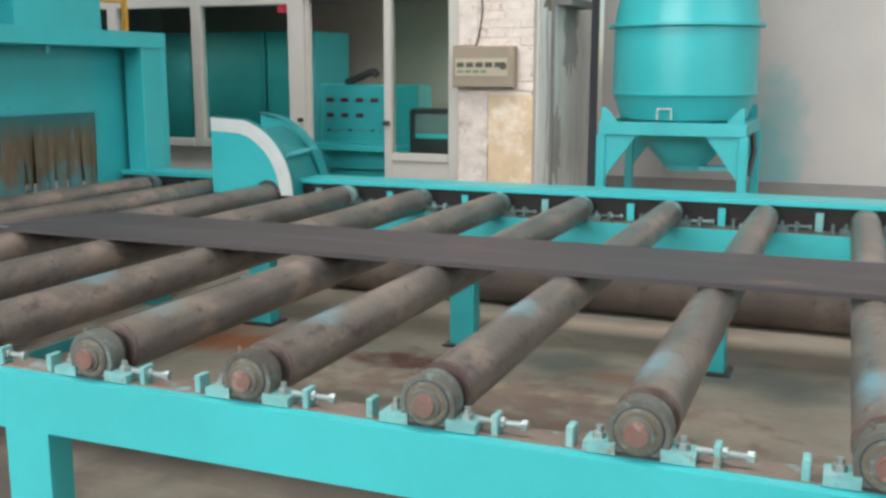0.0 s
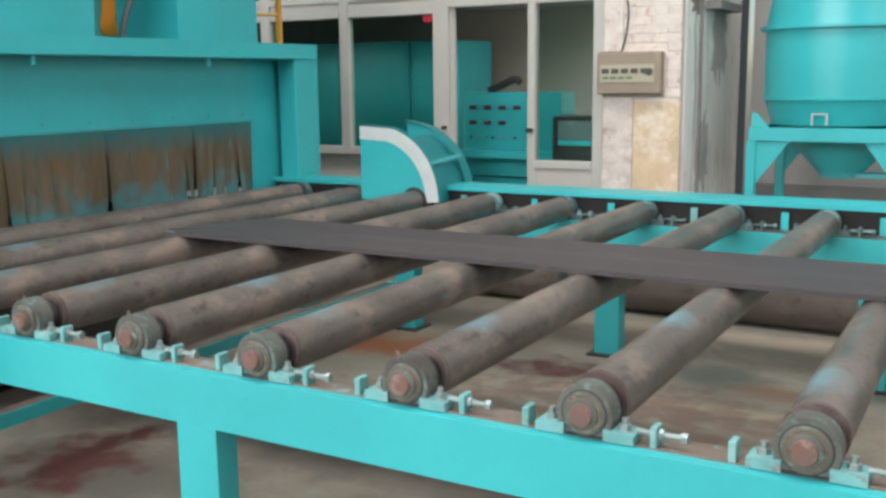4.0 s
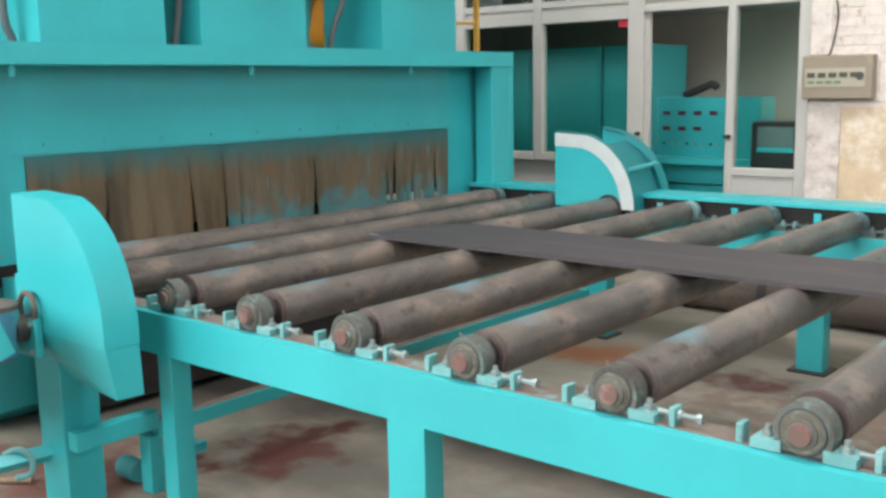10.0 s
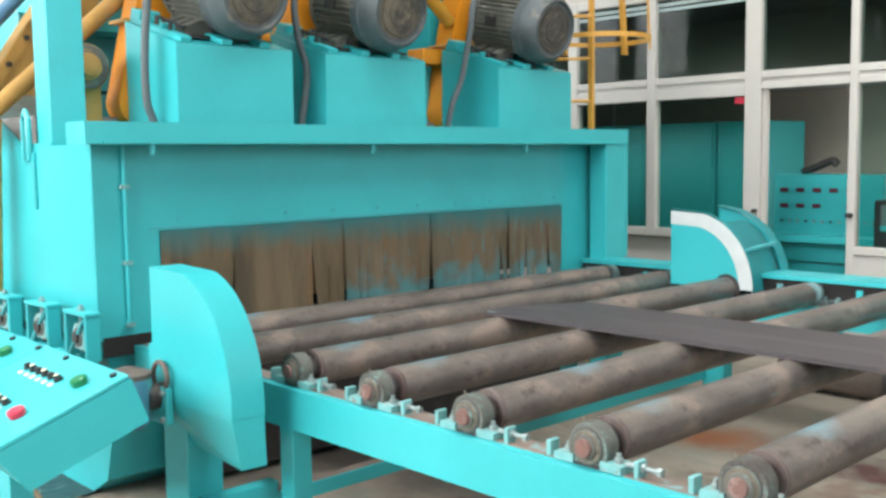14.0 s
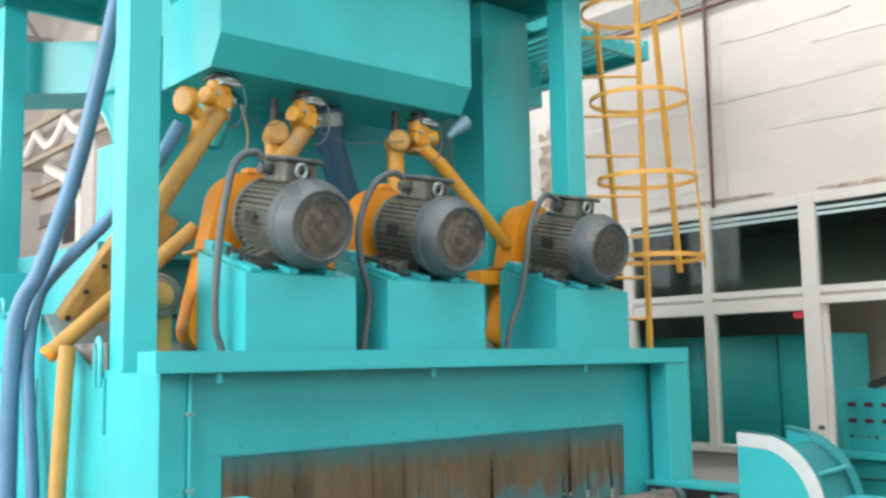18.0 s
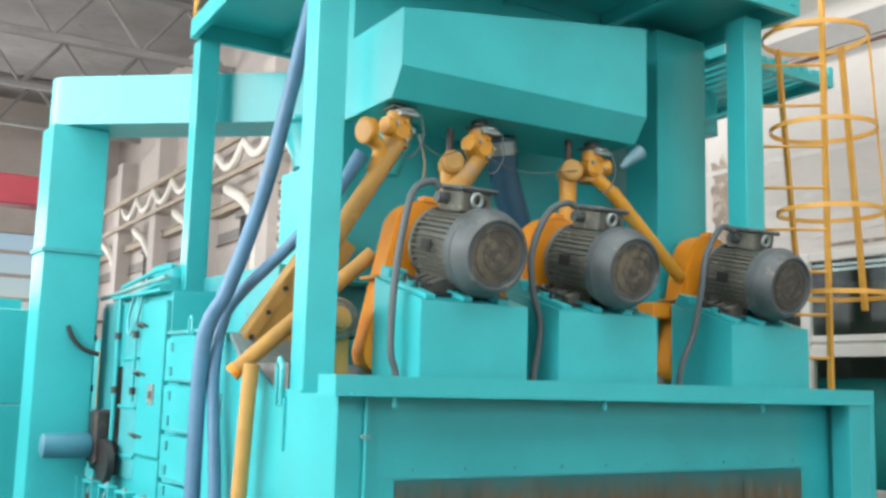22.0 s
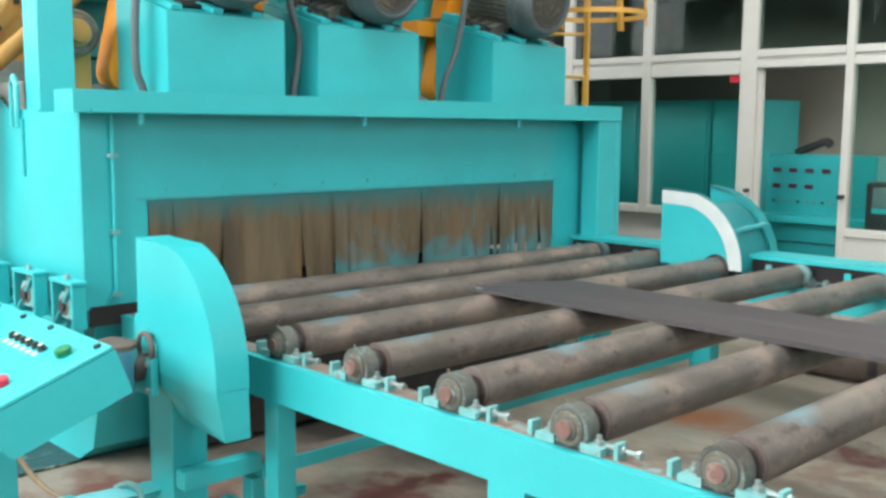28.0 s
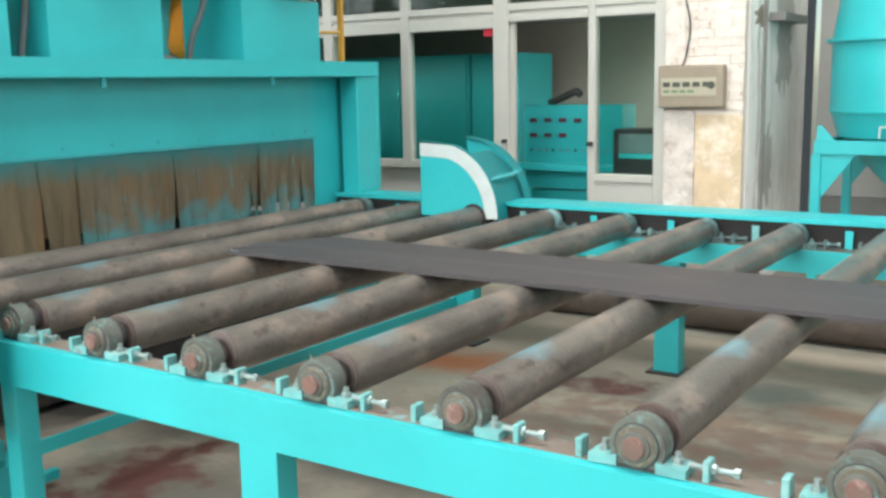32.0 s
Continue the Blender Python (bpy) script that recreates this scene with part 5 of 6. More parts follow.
part("strand", tube([(-4.92, 2.62, 3.10), (-4.92, 2.8, 2.99), (-4.92, 3.02, 3.05), (-4.92, 3.4, 2.97), (-4.92, 3.95, 3.06)], 0.004, 6, smooth=5), CABLE, wire)
wire2 = thing("control_wire", (-4.9, 2.6, 2.7), "thin brown cable looping below the shot valve", "cable")
part("strand", tube([(-4.88, 2.64, 3.08), (-4.87, 2.68, 2.9), (-4.87, 2.64, 2.76), (-4.87, 2.57, 2.72)], 0.006, 6, smooth=6), CURTAIN, wire2)
bh = thing("air_hose", (-5.25, 3.35, 2.5), "dark blue rubber hose hanging behind the motors", "hose", "blue hoses")
part("hose", tube([(-5.2, 3.42, 3.25), (-5.25, 3.48, 3.05), (-5.3, 3.62, 2.75), (-5.35, 3.82, 2.42)], 0.095, 14, smooth=5), BLUE_DARK, bh)
part("clamp", cyl((-5.21, 3.43, 3.22), (-5.225, 3.45, 3.14), 0.102, 16), ZINC, bh)
fun = thing("pale_funnel", (-4.86, 4.1, 3.1), "cloudy pale blue plastic spout beside the hopper", "funnel")
part("cone", lathe([(0, 0.015), (0.06, 0.03), (0.19, 0.055), (0.20, 0.045)], (-4.9, 4.17, 3.10), (0.1, 0.75, 0.65), 14), PLASTIC, fun)

for ob in (bin_, act, stub, stub2, wire, wire2, bh, fun):
    place(ob, Matrix.Translation((0, -0.015 if ob is bin_ else -0.03, 0.037)))

# yellow elevator chute and pipes at the side
chute = thing("shot_chute", (-5.72, 2.1, 1.7), "dusty yellow chute with bolted cover plate", "chute")
along, across = Vector((0, 0.558, 0.83)), Vector((0, -0.83, 0.558))
foot = Vector((0, 1.98, 1.775))
edge = [foot - across * 0.11, foot + along * 1.0 - across * 0.11, foot + along * 1.0 + across * 0.15, foot + along * 0.08 + across * 0.15]
part("body", prism([(p.y, p.z) for p in edge], "x", -5.82, -5.67), YELLOW_DULL, chute, bev=0.005)
lip = [foot + along * 0.02 + across * 0.085, foot + along * 0.98 + across * 0.085, foot + along * 0.98 + across * 0.145, foot + along * 0.08 + across * 0.145]
part("cover_flange", prism([(p.y, p.z) for p in lip], "x", -5.67, -5.662), YELLOW_DULL, chute, bev=0.002)
for i in range(5):
    p = foot + along * (0.14 + i * 0.18) + across * 0.115
    part("bolt", cyl((-5.662, p.y, p.z), (-5.645, p.y, p.z), 0.016, 8), DARKSTEEL, chute)
part("foot_bracket", box(-5.80, -5.70, 2.0, 2.10, 1.64, 1.80), TEAL_WORN, chute)
wheel = thing("blast_wheel_housing", (-4.92, 2.2, 1.9), "round dusty yellow blast wheel hub behind the post", "hub")
part("drum", lathe([(0, 0.07), (0.02, 0.115), (0.12, 0.115), (0.16, 0.06)], (-4.98, 2.19, 2.03), (1, -0.2, 0), 22), DUSTPIPE, wheel)
part("cap", lathe([(0, 0.05), (0.05, 0.05), (0.06, 0.03)], (-4.83, 2.16, 2.03), (1, -0.2, 0), 16), DUSTPIPE, wheel)
for k in range(3):
    part("ring", lathe([(0, 0.10 - k * 0.028), (0.006, 0.108 - k * 0.028), (0.012, 0.10 - k * 0.028)], (-4.852 + k * 0.012, 2.165, 2.03), (1, -0.2, 0), 22), HOUSING, wheel)
part("stand", box(-4.99, -4.9, 2.12, 2.26, 1.65, 1.96), YELLOW_DULL, wheel)
tray = thing("chute_tray", (-5.5, 2.1, 1.72), "grey sheet metal tray under the chute", "tray")
part("sheet", prism([(-5.72, 1.95), (-5.7, 1.97), (-5.42, 1.74), (-5.44, 1.72)], "y", 1.92, 2.4), ZINC, tray)
pipe = thing("chute_pipe", (-5.25, 1.8, 1.7), "dusty yellow open-ended pipe lying along the chute", "pipe")
part("pipe", tube([(-5.30, 1.745, 1.748), (-5.080, 2.445, 2.436)], 0.044, 16), DUSTPIPE, pipe)
part("mouth", cyl((-5.304, 1.732, 1.735), (-5.296, 1.757, 1.762), 0.048, 16), YELLOW, pipe)
dropper = thing("drain_pipe", (-5.12, 1.78, 0.72), "upright orange-yellow drain pipe beside the machine", "pipe")
part("pipe", tube([(-5.188, 1.80, 1.79), (-5.198, 1.795, 1.66), (-5.245, 1.78, 0.9), (-5.25, 1.78, 0.6)], 0.042, 16), YELLOW_DULL, dropper)
part("bracket", box(-5.21, -5.12, 1.78, 1.90, 0.62, 0.66), TEAL, dropper)
for i, pts in enumerate(([(-5.40, 2.2, 4.25), (-5.50, 2.14, 3.77), (-5.64, 2.0, 2.86), (-5.715, 1.83, 2.24), (-5.785, 1.76, 2.06), (-5.82, 1.73, 1.88), (-5.825, 1.72, 1.5), (-5.785, 1.71, 0.85), (-5.78, 1.71, 0.45)],
                         [(-4.975, 2.3, 2.98), (-5.06, 2.2, 2.765), (-5.40, 2.10, 2.51), (-5.86, 1.93, 2.19), (-5.885, 1.86, 2.02), (-5.82, 1.81, 1.80), (-5.785, 1.80, 1.60), (-5.66, 1.80, 1.04), (-5.62, 1.81, 0.45)])):
    hose = thing("air_hose", (pts[-1][0], pts[-1][1], 0.4), "thick dusty blue hose running down beside the machine", "hose", "blue hoses")
    part("hose", tube(pts, 0.047 if i == 0 else 0.037, 14, smooth=6), BLUE, hose)
    q, w = Vector(pts[0]), (Vector(pts[1]) - Vector(pts[0])).normalized()
    part("end_fitting", cyl(q - w * 0.0, q + w * 0.09, 0.048 if i == 0 else 0.040, 14), BLUE, hose)
    q = Vector(pts[-1])
    part("floor_fitting", cyl(q - Vector((0, 0, 0.06)), q + Vector((0, 0, 0.03)), 0.06, 14), DARKSTEEL, hose, "dark hose fitting")

for ob in (wheel, tray):
    place(ob, askew(1.004))

# ---- blast chamber behind the entry ----
ch = thing("blast_chamber", (-7.4, 3.6, 0), "turquoise blast chamber with bolted doors and lifting lugs", "machine")
part("main_body", box(-8.55, -6.91, 1.98, 5.4, 0.7, 2.26), TEAL, ch, bev=0.005)
part("door_body", box(-6.91, -6.2, 1.98, 5.4, 0.7, 1.97), TEAL, ch, bev=0.005)
part("upper_box", box(-7.6, -5.95, 2.32, 5.3, 1.97, 2.40), TEAL_WORN, ch, bev=0.005)
part("top_rim", box(-6.92, -6.22, 1.955, 2.0, 1.965, 1.985), TEAL_WORN, ch)
part("mid_body", box(-6.2, -5.92, 1.98, 5.4, 0.7, 1.95), TEAL, ch)
part("plinth", box(-9.2, -5.92, 1.99, 5.3, 0.0, 0.7), TEAL, ch)
part("side_beam", box(-9.2, -4.32, 1.80, 1.885, 0.62, 0.72), TEAL, ch, bev=0.004)
part("rear_body", box(-9.6, -8.55, 2.2, 5.2, 0.7, 2.0), TEAL_WORN, ch)
zs = (0.80, 1.01, 1.32, 1.64, 1.95)
for z0, z1 in zip(zs, zs[1:]):
    d = part("door", box(-6.70, -6.25, 1.93, 1.98, z0 + 0.012, z1 - 0.012), TEAL, ch, bev=0.006)
    part("door_lip", box(-6.71, -6.24, 1.915, 1.93, z0 + 0.014, z0 + 0.030), TEAL_WORN, d)
    part("hinge_plate", box(-6.88, -6.72, 1.945, 1.98, z0 + 0.015, z1 - 0.015), TEAL, d, bev=0.004)
    for f in (0.25, 0.75):
        part("hinge", cyl((-6.71, 1.925, z0 + (z1 - z0) * f - 0.03), (-6.71, 1.925, z0 + (z1 - z0) * f + 0.03), 0.014, 8), TEAL_WORN, d)
part("long_panel", box(-7.43, -6.92, 1.94, 1.98, 1.14, 2.20), TEAL, ch, bev=0.006)
part("lower_panel", box(-7.43, -6.92, 1.945, 1.98, 0.84, 1.12), TEAL, ch, bev=0.006)
part("nameplate", box(-7.18, -7.06, 1.930, 1.94, 1.49, 1.63), ZINC, ch, "small pale rating plate")
part("nameplate_print", box(-7.15, -7.09, 1.926, 1.931, 1.53, 1.58), RUSTIRON, ch)
for z in (1.28, 1.71, 2.05):
    part("door_handle", tube([(-7.40, 1.94, z - 0.03), (-7.39, 1.89, z), (-7.30, 1.89, z), (-7.28, 1.94, z - 0.02)], 0.010, 8), HOUSING, ch)
part("narrow_panel", box(-7.86, -7.47, 1.955, 1.985, 0.95, 2.22), TEAL_WORN, ch, bev=0.005)
for z in (1.1, 1.45, 1.8):
    part("panel_lip", box(-7.87, -7.46, 1.935, 1.955, z, z + 0.018), TEAL, ch)
part("rusty_strip", box(-7.98, -7.91, 1.93, 1.98, 0.97, 1.75), RUSTIRON, ch, "rust-red guide strip")
part("back_panel", box(-8.5, -8.02, 1.95, 1.985, 1.27, 2.22), TEAL_WORN, ch, bev=0.005)
part("gear_recess", box(-8.5, -7.86, 1.93, 1.985, 0.95, 1.23), DARKSTEEL, ch, "dark oily gear recess")
for k in range(3):
    part("sprocket", cyl((-8.35 + k * 0.2, 1.90, 1.08 + 0.03 * (k % 2)), (-8.35 + k * 0.2, 1.93, 1.08 + 0.03 * (k % 2)), 0.07, 16), HOUSING, ch)
part("guide_strip", box(-9.28, -9.2, 2.16, 2.2, 1.40, 1.9), YELLOW_DULL, ch, "brownish-orange guide strip")
part("lifting_lug", tube([(-6.48, 1.95, 1.95), (-6.48, 1.95, 2.04), (-6.45, 1.95, 2.07), (-6.42, 1.95, 2.04), (-6.42, 1.95, 1.95)], 0.011, 8), TEAL, ch)
for z in (2.30, 2.40):
    part("guard_bar", tube([(-8.0, 1.95, z - 0.05), (-7.2, 1.95, z + 0.02), (-6.95, 1.98, z + 0.03)], 0.016, 8), TEAL, ch)
part("shelf", box(-8.1, -6.95, 1.9, 2.3, 2.26, 2.28), TEAL, ch)
part("round_cover", lathe([(0, 0.17), (0.12, 0.17), (0.2, 0.12), (0.24, 0.02)], (-7.5, 2.15, 2.28), (0, 0, 1), 20), TEAL, ch)
for x, z0, z1, r in ((-8.58, 0.95, 2.3, 0.022), (-7.89, 0.95, 2.28, 0.016), (-7.45, 1.5, 2.28, 0.014)):
    part("riser_pipe", cyl((x, 1.91, z0), (x, 1.91, z1), r, 10), TEAL, ch)
    for zz in (1.15, 1.55, 1.95):
        if zz > z0:
            part("coupling", cyl((x, 1.91, zz), (x, 1.91, zz + 0.05), r + 0.01, 10), DARKSTEEL, ch)
part("hose_loop", tube([(-7.6, 1.93, 2.28), (-7.62, 1.90, 2.1), (-7.55, 1.89, 1.98), (-7.45, 1.90, 2.05), (-7.42, 1.93, 2.25)], 0.012, 8, smooth=5), TEAL_WORN, ch)
part("top_pipe", cyl((-8.5, 1.94, 2.29), (-6.95, 1.94, 2.36), 0.018, 10), LUG, ch, "pale worn pipe")
part("elevator_head_duct", box(-6.15, -5.8, 2.4, 2.9, 2.40, 3.0), TEAL, ch)

drive = thing("gear_motor", (-8.0, 1.75, 1.2), "small blue-grey geared drive motor on the chamber side", "motor")
part("barrel", lathe([(0, 0.06), (0.015, 0.09), (0.33, 0.095), (0.36, 0.08)], (-8.05, 1.44, 1.155), (0.05, 1, 0), 24), GEARTEAL, drive)
part("gearbox", box(-8.14, -7.95, 1.80, 1.94, 1.02, 1.42), DARKSTEEL, drive, bev=0.02)
part("chain_wheel", cyl((-7.86, 1.84, 1.05), (-7.86, 1.89, 1.05), 0.16, 20), DARKSTEEL, drive)

place(ch, askew(1.017))
place(drive, askew(1.02))

# bearing brackets of the rollers inside
br = thing("bearing_bracket", (-4.26, 1.80, 0.72), "turquoise square bearing bracket with crossed adjusters", "bracket", "side bearing brackets")
bx = -4.26
for dx in (-0.112, 0.094):
    part("side_bar", box(bx + dx, bx + dx + 0.018, 1.77, 1.835, 0.72, 0.915), TEAL, br, bev=0.003)
part("top_bar", box(bx - 0.118, bx + 0.118, 1.765, 1.84, 0.915, 0.932), TEAL, br, bev=0.003)
# dark sheet puts the shade of the open bracket into colour
part("back_web", box(bx - 0.094, bx + 0.094, 1.836, 1.842, 0.72, 0.915), DARKSTEEL, br, "dark sheet standing for the shaded gap in the bracket")
part("bearing", prism([(bx - 0.058, 0.765), (bx + 0.058, 0.765), (bx + 0.058, 0.845), (bx + 0.03, 0.876), (bx - 0.03, 0.876), (bx - 0.058, 0.845)], "y", 1.785, 1.832), LUG, br, bev=0.004)
part("bearing_seal", lathe([(0, 0.03), (0.002, 0.042), (0.008, 0.044)], (bx, 1.778, 0.818), (0, 1, 0), 18), HOUSING, br)
part("shaft_end", cyl((bx, 1.766, 0.818), (bx, 1.80, 0.818), 0.026, 12), DARKSTEEL, br)
part("adjuster", tube([(bx - 0.085, 1.776, 0.735), (bx + 0.085, 1.776, 0.905)], 0.009, 8), TEAL_WORN, br)
part("adjuster", cyl((bx, 1.80, 0.876), (bx, 1.80, 0.955), 0.010, 8), ZINC, br)
part("lock_nut", cyl((bx, 1.80, 0.932), (bx, 1.80, 0.944), 0.019, 6), LUG, br, smooth=30)
for k in range(1, 11):
    copy_thing(br, askew() @ pose(-4.26 - 0.408 * k, 1.80, 0.72))

# C-shaped dust duct
duct = thing("dust_duct", (-8.45, 1.6, 0.2), "turquoise square dust duct with rounded bends", "duct")
o0, w = 1.40, 0.43
low = arc(o0 + w + 0.30, 0.80, 0.30, 180, 262, 8) + [(2.2, 0.46), (2.2, 0.06)] + arc(o0 + 0.62, 0.72, 0.62, 262, 180, 10)
part("shaft", prism([(o0, 3.575), (o0 + w, 3.575)] + low, "x", -8.62, -8.25), TEAL, duct, bev=0.005)
# the level run, round at its end, slants off towards the machine
hx, hy = -8.43, 1.63
gx, gy_ = math.cos(radians(47)), math.sin(radians(47))
run = [(hx + 0.225 * math.cos(radians(47 + a)), hy + 0.225 * math.sin(radians(47 + a))) for a in range(90, 271, 12)]
run += [(hx + 2.6 * gx + 0.225 * gy_, hy + 2.6 * gy_ - 0.225 * gx), (hx + 2.6 * gx - 0.225 * gy_, hy + 2.6 * gy_ + 0.225 * gx)]
part("level_run", prism(run, "z", 3.58, 3.96), TEAL, duct, bev=0.005)
part("outlet_cone", lathe([(0, 0.21), (0.03, 0.21), (0.05, 0.18), (0.28, 0.10), (0.36, 0.10)], (-7.05, 2.98, 3.58), (0.2, 0, -1), 22), TEAL, duct)
part("flange", box(-8.64, -8.23, o0 - 0.02, o0 + w + 0.02, 2.585, 2.615), TEAL_WORN, duct)
part("stand", box(-8.56, -8.48, 1.86, 1.94, 0.0, 0.14), TEAL, duct)
part("elbow_flange", box(-8.66, -8.21, 2.14, 2.17, 0.03, 0.50), TEAL_WORN, duct, bev=0.004)
part("side_cable", tube([(-8.235, 1.62, 2.03), (-8.22, 1.66, 1.94), (-8.21, 1.74, 1.86), (-8.20, 1.86, 1.82)], 0.018, 8, smooth=5), DARKSTEEL, duct, "dark slack cable")

tank = thing("dust_collector_housing", (-11.2, 1.0, 0), "large turquoise dust collector housing behind the duct", "machine")
part("lower_body", box(-12.2, -10.2, 0.0, 2.05, 0.45, 1.36), TEAL, tank, bev=0.006)
part("upper_body", box(-12.2, -10.22, -0.2, 2.03, 1.37, 2.22), TEAL, tank, bev=0.006)
part("lid", box(-12.0, -10.4, 0.2, 1.7, 2.22, 2.32), TEAL, tank)
for x in (-12.0, -10.4):
    for y in (0.1, 1.85):
        part("leg", box(x, x + 0.12, y, y + 0.12, 0, 0.45), DARKSTEEL, tank)
place(duct, askew(1.027))
place(tank, askew(1.04))
cone = thing("black_cone", (-10.4, 1.95, 0), "small black rubber wedge on the floor by the duct", "wedge", "floor wedges")
part("cone", lathe([(0, 0.16), (0.28, 0.02)], (-10.4, 1.9, 0), (0, 0, 1), 4), BLACK, cone, smooth=0)

place(cone, askew())
place(cover, askew())

# ---- near guard, console ----
NG = -3.548
guard = thing("chain_guard", (-3.35, 1.88, 0), "turquoise quarter-round sheet metal chain guard on a post", "guard", "chain guards")
prof = [(NG, 0.685), (NG, 1.177)] + [(u, v) for u, v in arc(NG + 0.17, 0.73, 0.385, 78, 0, 14, 0.447)] + [(NG + 0.555, 0.685)]
bm = prism(prof, "y", 1.768, 1.90)
part("shell", bm, TEAL, guard, bev=0.004, smooth=25)
bm = B()
top = [bm.verts.new(p) for p in ((NG, 1.770, 0.684), (NG + 0.553, 1.770, 0.684), (NG + 0.553, 1.898, 0.684), (NG, 1.898, 0.684))]
bot = [bm.verts.new(p) for p in ((NG, 1.862, 0.505), (NG + 0.553, 1.802, 0.505), (NG + 0.553, 1.904, 0.503), (NG, 1.904, 0.505))]
bm.faces.new(top[::-1]), bm.faces.new(bot)
for i in range(4):
    bm.faces.new((top[i], top[(i + 1) % 4], bot[(i + 1) % 4], bot[i]))
part("skirt", bm, TEAL, guard, bev=0.003)
part("post", box(NG - 0.018, NG + 0.16, 1.81, 1.96, 0.0, 0.6), TEAL, guard, bev=0.004)
part("foot_bar", cyl((-3.585, 1.49, 0.19), (-3.51, 1.83, 0.2), 0.035, 4), TEAL, guard, smooth=0)
part("foot_leg", box(-3.62, -3.56, 1.49 - 0.03, 1.49 + 0.025, 0.0, 0.22), TEAL, guard, bev=0.003)
part("hose_bend", tube([(-3.56, 1.66, 0.225), (-3.53, 1.70, 0.24), (-3.50, 1.73, 0.21), (-3.50, 1.73, 0.15), (-3.54, 1.69, 0.13)], 0.012, 8, smooth=5), LUG, guard, "pale hose bend")
hub = thing("reduction_gear", (-3.62, 1.68, 0.66), "small blue-grey reduction gear between console and guard", "gearbox")
part("case", lathe([(0, 0.055), (0.02, 0.075), (0.17, 0.09), (0.19, 0.085)], (-3.50, 1.64, 0.59), (0, 0, 1), 18), GEARBLUE, hub)
part("lid", lathe([(0, 0.088), (0.018, 0.088), (0.028, 0.06), (0.04, 0.02)], (-3.50, 1.64, 0.78), (0, 0, 1), 18), RUSTPIPE, hub, "rusty brown lid")
part("output", cyl((-3.47, 1.69, 0.70), (-3.47, 1.766, 0.70), 0.05, 16), DARKSTEEL, hub)
part("flange", box(-3.55, -3.39, 1.735, 1.764, 0.60, 0.74), TEAL, hub, bev=0.004)
for k in range(4):
    part("flange_bolt", cyl((-3.53 + 0.12 * (k % 2), 1.72, 0.62 + 0.10 * (k // 2)), (-3.53 + 0.12 * (k % 2), 1.736, 0.62 + 0.10 * (k // 2)), 0.010, 6), ZINC, hub)
part("coil", tube([(-3.45 + 0.055 * math.cos(a * math.pi / 8), 1.745, 0.775 + 0.055 * math.sin(a * math.pi / 8)) for a in range(-3, 12)], 0.010, 8), RUSTPIPE, hub)
part("lug", box(NG - 0.04, NG, 1.775, 1.83, 0.78, 0.88), TEAL, hub)

con = thing("control_console", (-3.9, 1.25, 0), "turquoise sloping control console with push buttons on two legs", "control console")
TW = pose(-3.116, 1.021, 0.720, 20.6, 0, -1.5)


def slab(x0, x1, y0, y1, z0, z1):
    return box(x0, x1, y0, y1, z0, z1, m=TW)


CL, CD = 1.4375, 0.465
part("lid", slab(-CL, 0, 0, CD, -0.016, 0.0), TEAL, con, bev=0.003)
bm = prism([(0.0, -0.02), (CD, -0.02), (CD, -0.175), (0.05, -0.175)], "x", -CL, 0)
bmesh.ops.transform(bm, matrix=TW, verts=bm.verts)
part("case", bm, TEAL, con, bev=0.004)
part("seam", slab(-CL * 0.5 - 0.002, -CL * 0.5 + 0.002, 0.0, CD, 0.0, 0.0015), TEAL_WORN, con)
for x, y in ((-4.3, 1.27), (-3.55, 1.24)):
    part("leg", box(x - 0.055, x + 0.055, y - 0.04, y + 0.04, 0.0, 0.66), TEAL, con, bev=0.003)
for half in (0, 1):
    ox = -CL * 0.5 * half
    for row, (yy, x0) in enumerate(((0.335, -0.56), (0.165, -0.60))):
        for i in range(6 - half):
            x = ox + x0 + i * 0.056
            part("legend_plate", slab(x - 0.012, x + 0.012, yy - 0.040, yy - 0.022, 0.0, 0.002), IVORY, con)
            bm = lathe([(0, 0.016), (0.010, 0.016), (0.011, 0.012), (0.02, 0.011), (0.021, 0.007)], (x, yy, 0), (0, 0, 1), 14)
            bmesh.ops.transform(bm, matrix=TW, verts=bm.verts)
            bt = part("button", bm, BLACKBTN, con)
            if (i + row + half) % 2 or (row == 1 and half == 0):
                bm = lathe([(0, 0.010), (0.002, 0.010)], (x, yy, 0.021), (0, 0, 1), 12)
                bmesh.ops.transform(bm, matrix=TW, verts=bm.verts)
                part("button_cap", bm, IVORY, bt)
    for x, yy, mt, nm in ((-0.14, 0.355, GREEN, "green start button"), (-0.16, 0.145, RED, "red stop button")):
        bm = lathe([(0, 0.026), (0.008, 0.026), (0.010, 0.029), (0.022, 0.029), (0.026, 0.022)], (ox + x, yy, 0), (0, 0, 1), 18)
        bmesh.ops.transform(bm, matrix=TW, verts=bm.verts)
        part("button", bm, mt, con, nm)
for x in (-0.05, -0.45, -0.72, -1.0):
    bm = lathe([(0, 0.012), (0.01, 0.012)], (x, CD - 0.03, 0), (0, 0, 1), 10)
    bmesh.ops.transform(bm, matrix=TW, verts=bm.verts)
    part("screw", bm, BLACKBTN, con)
cab = thing("console_cable", (-4.2, 1.6, 0), "brown cable looping from the console to the floor", "cable")
part("cable", tube([(-4.3, 1.35, 0.62), (-4.35, 1.5, 0.35), (-4.2, 1.62, 0.08), (-3.95, 1.72, 0.02), (-3.75, 1.85, 0.015)], 0.012, 8, smooth=6), CURTAIN, cab)
BK = Matrix.Translation((-4.66, 1.245, 0.808)) @ Matrix.Rotation(radians(20), 4, "Z")
